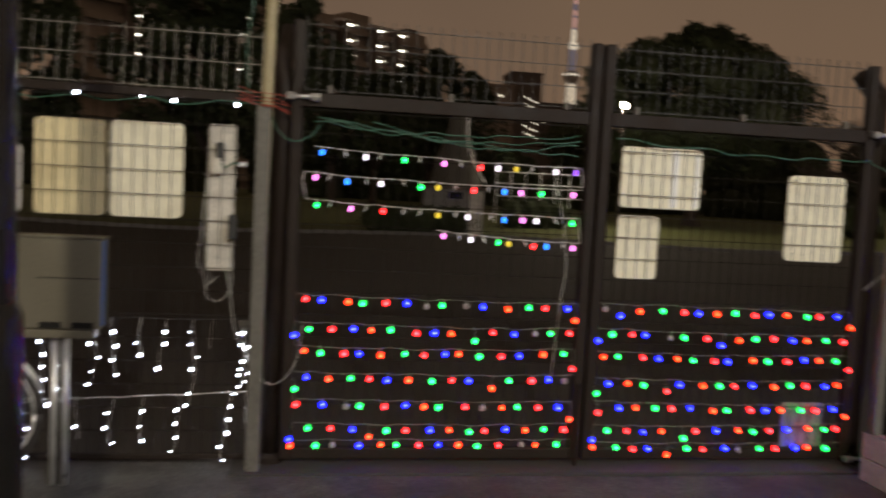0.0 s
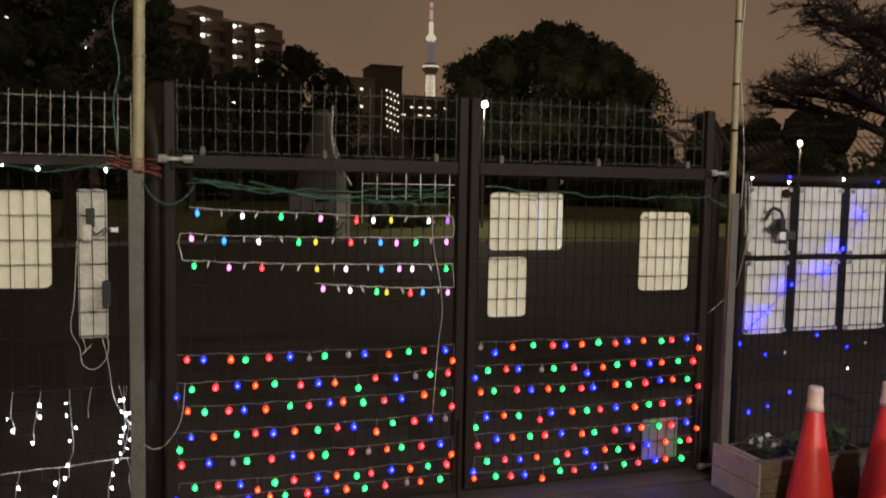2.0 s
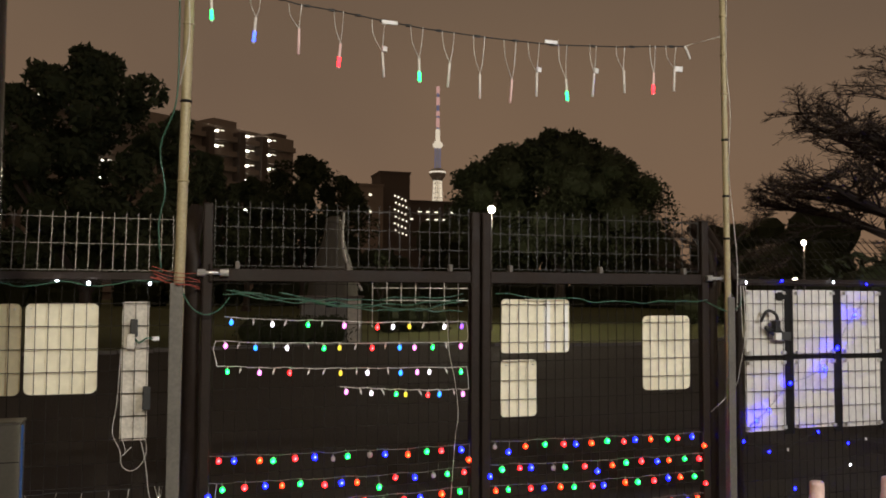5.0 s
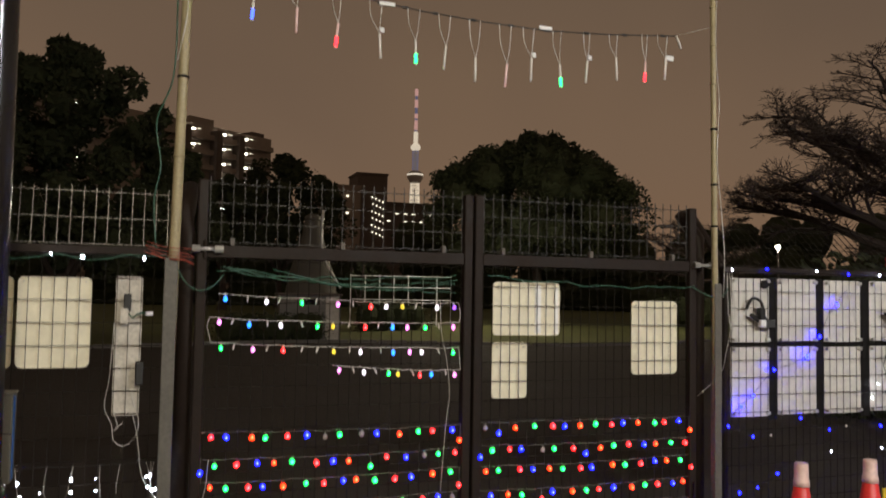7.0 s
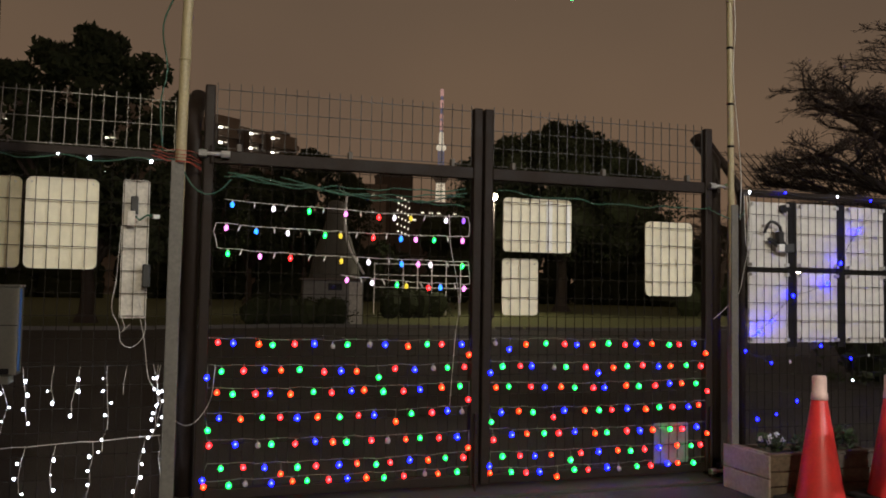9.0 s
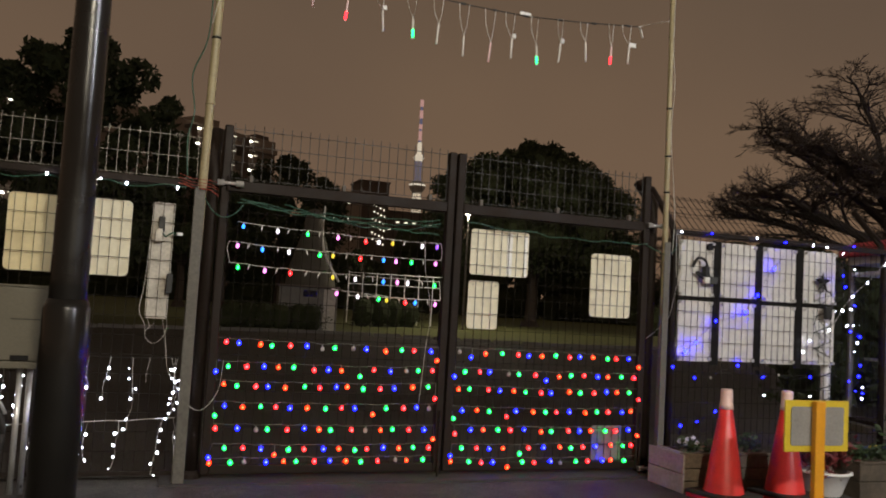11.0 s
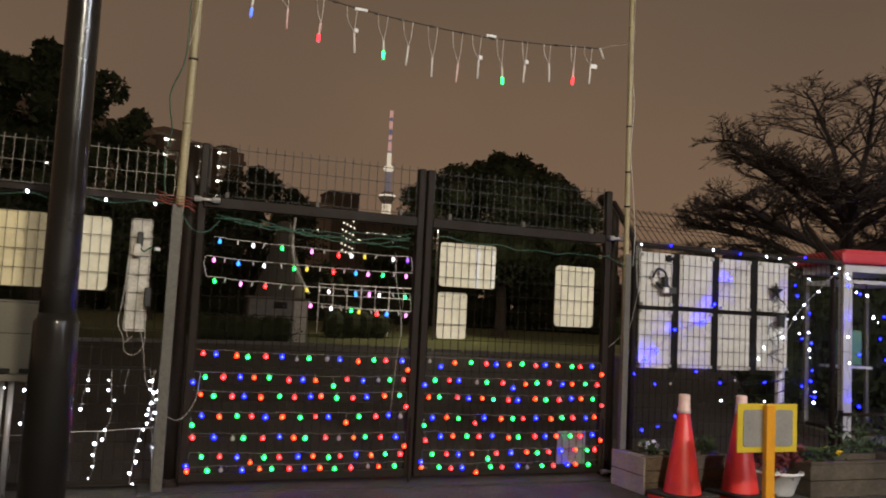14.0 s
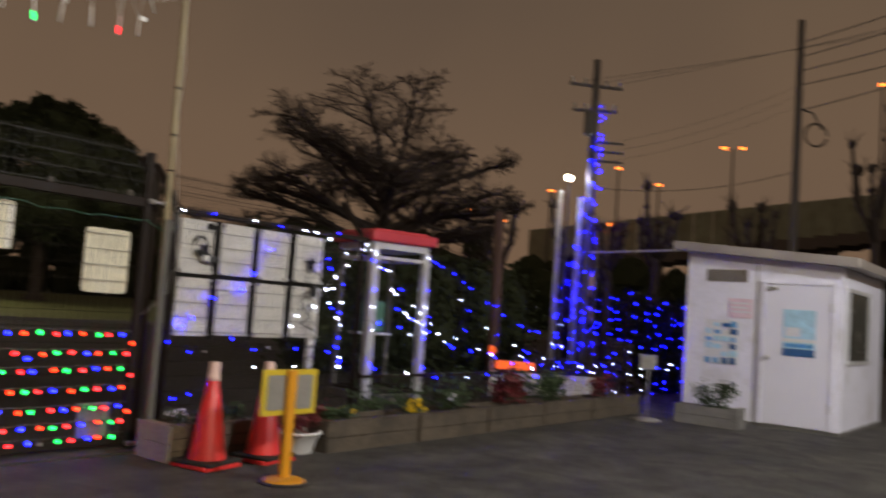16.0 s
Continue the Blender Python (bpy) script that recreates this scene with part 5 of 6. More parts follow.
def shed():
    x0, x1, y0, y1 = 11.50, 14.2, 0.93, 3.10
    zl, zr = 2.46, 2.27
    t = thing("shed", "white painted site shed with sloping roof and closed door", "shed", ((x0 + x1) / 2, (y0 + y1) / 2, 0))
    g = Geo()
    g.v = [Vector(p) for p in ((x0, y0, 0.04), (x1, y0, 0.04), (x1, y1, 0.04), (x0, y1, 0.04), (x0, y0, zr), (x1, y0, zr), (x1, y1, zl), (x0, y1, zl))]
    g.f = [(0, 3, 2, 1), (4, 5, 6, 7), (0, 1, 5, 4), (1, 2, 6, 5), (2, 3, 7, 6), (3, 0, 4, 7)]
    part("wall", g, SHED, t, bevel=0.006)
    part("base", Geo().span((x0 - 0.01, y0 - 0.01, 0), (x1 + 0.01, y1 + 0.01, 0.05)), CONCRETE, t)
    r = Geo()
    a0, a1 = y0 - 0.23, y1 + 0.16
    k = (zl - zr) / (y1 - y0)
    za, zb = zr + k * (a0 - y0), zr + k * (a1 - y0)
    r.v = [Vector(p) for p in ((x0 - 0.22, a0, za), (x1 + 0.2, a0, za), (x1 + 0.2, a1, zb), (x0 - 0.22, a1, zb), (x0 - 0.22, a0, za + 0.13), (x1 + 0.2, a0, za + 0.13), (x1 + 0.2, a1, zb + 0.13), (x0 - 0.22, a1, zb + 0.13))]
    r.f = [(0, 3, 2, 1), (4, 5, 6, 7), (0, 1, 5, 4), (1, 2, 6, 5), (2, 3, 7, 6), (3, 0, 4, 7)]
    part("roof", r, SHED_R, t, bevel=0.012)
    d0, d1 = 1.03, 1.98
    door = part("door", Geo().span((x0 - 0.035, d0 + 0.03, 0.06), (x0 - 0.004, d1 - 0.03, 2.0)), DOORP, t, bevel=0.004)
    for a, b, c, d in ((d0 - 0.02, d0 + 0.025, 0.05, 2.05), (d1 - 0.025, d1 + 0.02, 0.05, 2.05)):
        part("door_frame", Geo().span((x0 - 0.05, a, c), (x0 - 0.003, b, d)), SHED, t, bevel=0.004)
    part("door_frame", Geo().span((x0 - 0.048, d0 + 0.026, 2.006), (x0 - 0.003, d1 - 0.026, 2.048)), SHED, t, bevel=0.004)
    part("knob", Geo().ball((x0 - 0.075, d1 - 0.10, 0.98), 0.032, 12, 8), GALV, door, smooth=True)
    for z in (0.35, 1.7):
        part("door_hinge", Geo().tube((x0 - 0.05, d0 + 0.03, z - 0.06), (x0 - 0.05, d0 + 0.03, z + 0.06), 0.012, n=8), GALV, door)
    part("corner_post", Geo().span((x0 - 0.012, y0 - 0.012, 0.05), (x0 + 0.05, y0 + 0.055, zr - 0.01)), SHED, t, bevel=0.004)
    part("door_closer", Geo().span((x0 - 0.075, d1 - 0.20, 1.93), (x0 - 0.036, d1 - 0.08, 1.965)), GREYPANEL, t)
    vent = part("vent", Geo().span((x0 - 0.012, 2.20, 2.02), (x0 - 0.003, 2.80, 2.20)), SHED_R, t, "grey slatted vent")
    for k in range(6):
        part("slat", Geo().span((x0 - 0.02, 2.21, 2.035 + 0.027 * k), (x0 - 0.0125, 2.79, 2.05 + 0.027 * k)), GREYBOX, vent)
    win = part("side_window", Geo().span((11.80, y0 - 0.012, 1.0), (13.1, y0 - 0.003, 1.95)), SHEDWIN, t, "dark olive grey window")
    for a, b, c, d in ((11.75, 13.15, 1.95, 2.0), (11.75, 13.15, 0.95, 1.0), (11.75, 11.8, 1.0, 1.95), (13.1, 13.15, 1.0, 1.95)):
        part("window_bar", Geo().span((a, y0 - 0.03, c), (b, y0 - 0.004, d)), ALU, win)
    part("panel_seam", Geo().span((x0 - 0.006, 2.06, 0.06), (x0 - 0.002, 2.075, 2.3)), GREYPANEL, t)


shed()


def poster(name, y0, y1, z0, z1, blocks, label):
    x = 11.46 if name == "door_poster" else 11.494
    t = thing(name, label, "poster", (x, (y0 + y1) / 2, z0), group="posters on the shed")
    for k, (a, b, c, d, m) in enumerate(blocks):
        part("print_block", Geo().span((x - 0.004 - 0.001 * k, y1 - (y1 - y0) * b, z0 + (z1 - z0) * c), (x, y1 - (y1 - y0) * a, z0 + (z1 - z0) * d)), m, t)


poster("door_poster", 1.26, 1.68, 1.02, 1.66, [(0, 1, 0, 1, POSTER_L), (0, 1, 0, 0.16, POSTER_N), (0.06, 0.55, 0.42, 0.62, PETAL_W), (0, 1, 0.3, 0.38, PETAL_W), (0.05, 0.95, 0.19, 0.27, POSTER_B)], "blue and white poster on the shed door")
tiles = [(0, 1, 0, 1, PETAL_W)]
r_m = random.Random(7)
for k in range(4):
    for q in range(6):
        if r_m.random() < 0.62:
            tiles.append((k / 4 + 0.01, k / 4 + r_m.uniform(0.14, 0.24), q / 6 + 0.01, q / 6 + r_m.uniform(0.09, 0.16), r_m.choice((POSTER_B, POSTER_L, POSTER_L, POSTER_N))))
poster("mosaic_poster", 2.30, 2.78, 0.82, 1.46, tiles, "white poster with a scatter of blue squares on the shed wall")
poster("pink_notice", 2.12, 2.46, 1.50, 1.78, [(0, 1, 0, 1, POSTER_P), (0.1, 0.9, 0.72, 0.8, PETAL_W), (0.1, 0.8, 0.5, 0.58, PETAL_W), (0.1, 0.9, 0.28, 0.36, PETAL_W)], "faded pink notice on the shed wall")


def shed_planter():
    planter(10.62, 10.92, 1.98, 2.86, 0.26, WOOD_P, "pale grey weathered planter box in front of the shed", 2)
    plant("dry_shrub", (10.77, 2.40, 0.2), (0.12, 0.32, 0.30), 620, 0.06, LEAF, "low bushy shrub in the planter by the shed", None, 21)


shed_planter()


def white_stand():
    c = Vector((10.25, 3.10, 0))
    t = thing("sign_stand", "small dull grey sign on a thin post with a flat base", "sign", c)
    part("base", Geo().lathe(c, [(0.2, 0), (0.2, 0.02), (0.05, 0.05)], 20), GREYPANEL, t, smooth=True)
    part("post", Geo().tube(c + Vector((0, 0, 0.03)), c + Vector((0, 0, 0.88)), 0.013, n=10), GREYPANEL, t, smooth=True)
    part("sign_plate", Geo().box(c + Vector((-0.02, 0, 0.80)), (0.012, 0.22, 0.20), 35), GREYPANEL, t, bevel=0.004)


white_stand()


def light_net():
    """Blue and white lights in a sloping grid on the fence between the pole and the shed."""
    r = random.Random(71)
    t = thing("light_net", "net of blue and white lights by the shed", "string lights", (13.0, 4.9, 0.2))
    a, b = Vector((12.55, 5.85, 0)), Vector((13.55, 3.75, 0))
    wire = Geo()
    cols, rows = 12, 9
    grid = {}
    for i in range(cols):
        for j in range(rows):
            top = 1.85 - 0.35 * abs(math.sin(i * 0.55)) * 0.6
            p = a.lerp(b, i / (cols - 1)) + Vector((r.uniform(-0.08, 0.08), r.uniform(-0.08, 0.08), 0.15 + (top - 0.15) * j / (rows - 1) + r.uniform(-0.07, 0.07)))
            grid[i, j] = p
    for (i, j), p in grid.items():
        for q in ((i + 1, j), (i, j + 1)):
            if q in grid:
                wire.tube(p, grid[q], 0.003, n=3, caps=False)
        ob = part("led", LED["w" if r.random() < (0.3 if j < 4 else 0.1) else "b"], None, t, at=p + Vector((-0.02, 0, 0)))
        k = r.uniform(0.85, 1.35)
        ob.scale = (k, k, k)
    part("netting", wire, CABLE_B, t)
    for p in (a, a.lerp(b, 0.5), b):
        part("stake", Geo().tube((p.x + 0.03, p.y, 0), (p.x + 0.03, p.y, 1.95), 0.02, n=8), BROWN, t)


light_net()


def beacon_box():
    t = thing("barrier", "white and orange lit barrier with an orange beacon", "barrier", (10.55, 5.3, 0))
    part("beam", Geo().box((10.47, 5.42, 0.52), (0.60, 0.12, 0.13), -52), G_BEACON, t, "glowing orange beam", bevel=0.01)
    part("skirt", Geo().box((10.75, 5.05, 0.25), (1.7, 0.10, 0.34), -52), DIRTYWHITE, t, bevel=0.01)
    part("beacon", Geo().ball((10.25, 5.72, 0.74), 0.055, 10, 6, 1.3), G_BEACON, t, smooth=True)
    for k in (-0.6, 0.6):
        part("foot", Geo().box((10.75 + 0.62 * k, 5.05 - 0.79 * k, 0.04), (0.3, 0.3, 0.08), -52), RUBBER, t)
    part("stem", Geo().tube((10.25, 5.72, 0.0), (10.25, 5.72, 0.70), 0.015, n=8), GALV, t)


beacon_box()


# ---- utility poles, lines and the blue light cone ----
def utility_pole(base, top, label, arms):
    x, y = base
    t = thing("utility_pole", label, "utility pole", (x, y, 0), group="utility poles")
    part("shaft", Geo().lathe((x, y, 0), [(0.17, -0.1), (0.16, 2), (0.11, top)], 16), POLE_C, t, smooth=True)
    for z, length, ang in arms:
        d = Vector((math.cos(radians(ang)), math.sin(radians(ang)), 0))
        c = Vector((x, y, z))
        part("crossarm", Geo().box(c, (length, 0.09, 0.09), ang), POLE_C, t, bevel=0.01)
        for k in (-0.45, -0.2, 0.2, 0.45):
            part("insulator", Geo().lathe(c + d * length * k + Vector((0, 0, 0.05)), [(0.03, 0), (0.055, 0.05), (0.03, 0.09), (0.055, 0.13), (0.02, 0.18)], 8), DIRTYWHITE, t)
    return t


P1, P2 = (22.4, 10.7), (28.6, 6.2)
up1 = utility_pole(P1, 9.6, "dark utility pole with crossarm, blue lights wound round it", [(8.75, 1.75, -42), (7.95, 1.4, 128)])
part("transformer", Geo().lathe((P1[0] - 0.38, P1[1] - 0.1, 7.05), [(0.02, 0), (0.2, 0.03), (0.22, 0.1), (0.22, 0.75), (0.18, 0.82), (0.02, 0.84)], 14), POLE_C, up1, smooth=True)
for k in range(3):
    part("bracket", Geo().box((P1[0] + 0.32, P1[1] - 0.36, 6.35 + 0.3 * k), (1.0, 0.07, 0.07), -48), POLE_C, up1)
up2 = utility_pole(P2, 12.2, "tall dark utility pole with a cable loop", [])
part("bracket", Geo().path([(P2[0], P2[1], 9.1), (P2[0] + 0.3, P2[1] - 0.4, 8.95), (P2[0] + 0.55, P2[1] - 0.65, 8.4)], 0.04, 6), POLE_C, up2)
for k in range(3):
    loop = [(P2[0] + 0.35 + 0.06 * k + 0.28 * math.cos(w * 0.5), P2[1] - 0.5 - 0.3 * math.cos(w * 0.5), 8.2 + 0.4 * math.sin(w * 0.5)) for w in range(13)]
    part("cable_loop", Geo().path(loop, 0.025, 5), CABLE_B, up2)
for k in range(4):
    part("step_bolt", Geo().tube((P2[0] - 0.25, P2[1], 5.5 + 1.1 * k), (P2[0] + 0.25, P2[1], 5.5 + 1.1 * k), 0.012, n=5), POLE_C, up2)


def power_line(p, q, drop, r=0.006):
    t = thing("power_line", "dark overhead power cable against the night sky", "cable", p, group="overhead cables")
    part("cable", Geo().path(sag(p, q, drop, 20), r, 5), CABLE_B, t)


for k in range(3):
    d = Vector((math.cos(radians(-42)), math.sin(radians(-42)), 0)) * (0.75 - 0.55 * k)
    power_line((P1[0] + d.x, P1[1] + d.y, 8.9), (24.0 + 1.5 * k, -12.0, 12.4), 0.5)
for k in range(3):
    power_line((P1[0] + 0.3, P1[1] - 0.3, 6.35 + 0.3 * k), (P2[0], P2[1], 9.2 + 0.35 * k), 0.25, 0.004)
power_line((P1[0], P1[1], 5.5), (P2[0], P2[1], 6.9), 0.35, 0.012)
for k in range(4):
    power_line((P2[0], P2[1], 9.9 + 0.5 * k), (25.0, -8.0, 11.3 + 0.75 * k), 0.25, 0.018)
power_line((P2[0], P2[1], 9.0), (24.0, -8.0, 11.2), 0.3, 0.018)


def blue_cone():
    r = random.Random(81)
    t = thing("blue_light_tree", "blue lights wound round the utility pole, wider near the ground", "string lights", (P1[0], P1[1], 0))
    pts = []
    for i in range(118):
        u = i / 117
        z = 8.15 - 7.6 * u
        low = max(0.0, 4.6 - z)
        rad = 0.20 + low * 0.13
        a = i * 0.74 + 0.25 * math.sin(i * 0.9)
        off = 0.10 if z > 5.2 else -0.07 * low
        pts.append(Vector((P1[0] + 0.48 * off + rad * math.cos(a), P1[1] - 0.877 * off + rad * math.sin(a), z + r.uniform(-0.07, 0.07))))
    part("wire", Geo().path(pts, 0.006, 3), CABLE_B, t)
    for p in pts:
        ob = part("led", LED["b"], None, t, at=p)
        k = r.uniform(1.6, 2.4)
        ob.scale = (k, k, k)


blue_cone()


def lamp_post(x, y, z, label, globe=0.14, lean=None):
    t = thing("lamp_post", label, "street lamp", (x, y, 0), group="park lamps")
    part("post", Geo().lathe((x, y, 0), [(0.06, 0), (0.05, z * 0.5), (0.04, z - 0.1)], 10), POLE_C, t)
    part("globe", Geo().ball((x, y, z), globe, 12, 8), G_LAMP, t, smooth=True).visible_shadow = False
    part("cap", Geo().lathe((x, y, z + globe * 0.8), [(globe * 0.9, 0), (globe * 0.5, 0.06), (0.01, 0.08)], 10), POLE_C, t)


lamp_post(12.35, 32.2, 5.39, "park lamp with a bright warm globe", 0.15)
lamp_post(26.3, 29.5, 4.13, "park lamp with a bright warm globe", 0.11)
lamp_post(26.15, 29.9, 2.45, "low park lamp with a bright globe", 0.10)
lamp_post(22.0, 11.25, 5.75, "street lamp with a white lit head beside the utility pole", 0.10)


def pale_post(x, y, z0, z1):
    t = thing("pale_post", "pale steel post lit by the street lamp", "post", (x, y, 0))
    part("post", Geo().tube((x, y, 0), (x, y, z1), 0.09, 0.08, n=12), DIRTYWHITE, t, smooth=True)
    part("cap", Geo().lathe((x, y, z1), [(0.1, 0), (0.08, 0.04), (0.01, 0.06)], 10), GALV, t)


pale_post(21.95, 11.5, 0, 5.3)
pale_post(22.25, 10.95, 0, 5.1)


def high_lamp(x, y, z, heads):
    t = thing("highway_lamp", "tall highway lamp with orange sodium light", "street lamp", (x, y, 0), group="highway lamps")
    part("mast", Geo().lathe((x, y, 0), [(0.2, 0), (0.1, z)], 8), POLE_C, t)
    for k in range(heads):
        d = (k - (heads - 1) / 2) * 1.7
        part("head", Geo().box((x + d * 0.4, y - d, z + 0.1), (0.35, 0.62, 0.2), 22), G_SODIUM, t)


for x, y, z, n in ((84.6, 27.6, 20.3, 2), (81.9, 34.5, 16.2, 1), (80.1, 38.4, 17.9, 1), (76.7, 44.7, 15.1, 1), (79.9, 38.9, 11.7, 1), (88.1, 14.3, 26.5, 1), (74.0, 49.0, 11.5, 1), (72.0, 52.0, 12.4, 1)):
    high_lamp(x, y, z, n)


def viaduct():
    a, b = Vector((95, 8, 0)), Vector((78, 48, 0))
    t = thing("viaduct", "dark elevated highway wall behind the trees", "viaduct", a, kind="structure")
    n = 22
    for i in range(n):
        p, q = a.lerp(b, i / n), a.lerp(b, (i + 1) / n)
        z = 17.4 - 6.4 * (i / n)
        ang = math.degrees(math.atan2((q - p).y, (q - p).x))
        z2 = 17.4 - 6.4 * ((i + 1) / n)
        w = Geo()
        side = Vector(((q - p).y, -(q - p).x, 0)).normalized() * 0.2
        e = (q - p).normalized() * 0.03
        w.v = [p + e + side + Vector((0, 0, z - 4)), q - e + side + Vector((0, 0, z2 - 4)), q - e - side + Vector((0, 0, z2 - 4)), p + e - side + Vector((0, 0, z - 4)), p + e + side + Vector((0, 0, z)), q - e + side + Vector((0, 0, z2)), q - e - side + Vector((0, 0, z2)), p + e - side + Vector((0, 0, z))]
        w.f = [(0, 3, 2, 1), (4, 5, 6, 7), (0, 1, 5, 4), (1, 2, 6, 5), (2, 3, 7, 6), (3, 0, 4, 7)]
        part("wall_panel", w, VIADUCT, t)
        part("deck", Geo().box((p + q) / 2 + Vector((3, 1, z - 4.6)), ((q - p).length, 9, 1.2), ang), FACADE_D, t)
        if i % 3 == 0:
            part("pier", Geo().box(p + Vector((3, 1, (z - 5) / 2)), (1.6, 2.4, z - 5), ang), FACADE_D, t)


viaduct()


# ---- trees ----
def bough(g, p, d, length, r, level, rn, rise):
    """A bough that bends towards the level, with side shoots on both flanks down to fine twigs."""
    k = (7, 6, 4, 3)[level]
    pts, q, e = [p.copy()], p.copy(), d.copy()
    for i in range(k):
        wob = (0.10, 0.16, 0.22, 0.25)[level]
        e = e + Vector((rn.gauss(0, wob), rn.gauss(0, wob), rn.gauss(0, wob * 0.8)))
        e.z += (rise - e.z) * (0.20, 0.24, 0.12, 0.05)[level]
        e.normalize()
        q = q + e * (length / k)
        pts.append(q)
    g.path(pts, r, (7, 5, 3, 3)[level], max(0.0065, r * 0.3))
    if level == 3:
        return
    n = (11, 9, 7)[level]
    for i in range(n):
        u = (0.22, 0.15, 0.10)[level] + ((0.78, 0.85, 0.90)[level]) * (i + rn.random() * 0.7) / n
        j = min(k - 1, int(u * k))
        a = pts[j].lerp(pts[j + 1], u * k - j)
        f = (pts[j + 1] - pts[j]).normalized()
        side = f.cross(Vector((0, 0, 1)))
        side = side.normalized() if side.length > 0.05 else Vector((rn.gauss(0, 1), rn.gauss(0, 1), 0)).normalized()
        side = side * (1 if i % 2 else -1) + Vector((0, 0, rn.gauss(0.15, 0.45)))
        w = (f * rn.uniform(0.7, 1.3) + side * rn.uniform(0.5, 1.0)).normalized()
        size = length * (0.46, 0.50, 0.62)[level] * (1.15 - 0.6 * u) * rn.uniform(0.7, 1.15)
        bough(g, a, w, size, max(0.0095, r * (0.42, 0.45, 0.5)[level] * (1.15 - 0.5 * u)), level + 1, rn, rise + rn.uniform(-0.08, 0.28))


def cherry_tree(place, scale, seed, label, boughs=11):
    """A short trunk, a bent leader and spreading boughs in tiers."""
    rn = random.Random(seed)
    p = Vector(place)
    t = thing("cherry_tree", label, "tree", place)
    lead = [p + Vector(c) * scale for c in ((0, 0, -0.2), (0.06, 0, 1.0), (-0.06, 0.05, 2.0), (0.05, 0, 2.9), (0.20, -0.08, 3.7), (0.22, -0.1, 4.6))]
    part("trunk", Geo().path(lead, 0.27 * scale, 10, 0.09 * scale), BARK, t, smooth=True)
    b = Geo()
    for i in range(boughs):
        u = i / (boughs - 1)
        a = i * 2.4 + rn.uniform(-0.3, 0.3)
        z = 2.7 + 1.8 * u
        base = min(lead, key=lambda q: abs(q.z - p.z - z * scale)).copy()
        base.z = p.z + z * scale
        tilt = radians(14 + 44 * u + rn.uniform(-6, 6))
        d = Vector((math.cos(a) * math.cos(tilt), math.sin(a) * math.cos(tilt), math.sin(tilt)))
        bough(b, base, d, (4.5 - 0.4 * u + rn.uniform(-0.35, 0.25)) * scale, (0.13 - 0.05 * u) * scale, 0, rn, 0.10 + 0.22 * u)
    for v in b.v:
        dx, dy, dz = v.x - p.x, v.y - p.y, v.z - p.z - 3.3 * scale
        k = math.sqrt((dx * dx + dy * dy) / (4.5 * scale) ** 2 + (max(0.0, dz) / (4.3 * scale)) ** 2)
        if k > 0.8:
            q = (0.8 + (k - 0.8) * 0.55) / k
            v.x, v.y, v.z = p.x + dx * q, p.y + dy * q, p.z + 3.3 * scale + dz * (q if dz > 0 else 1)
    tagged(part("crown", b, BARK, t, "bare dark branches"), kind="stuff")


cherry_tree((15.6, 13.4, 0), 1.0, 5, "bare spreading cherry tree against the night sky", 18)
cherry_tree((31.0, 24.5, 0), 0.95, 9, "bare tree further off in the park", 8)
cherry_tree((27.0, 36.5, 0.2), 0.88, 14, "bare shrubby tree beside the large evergreen", 7)


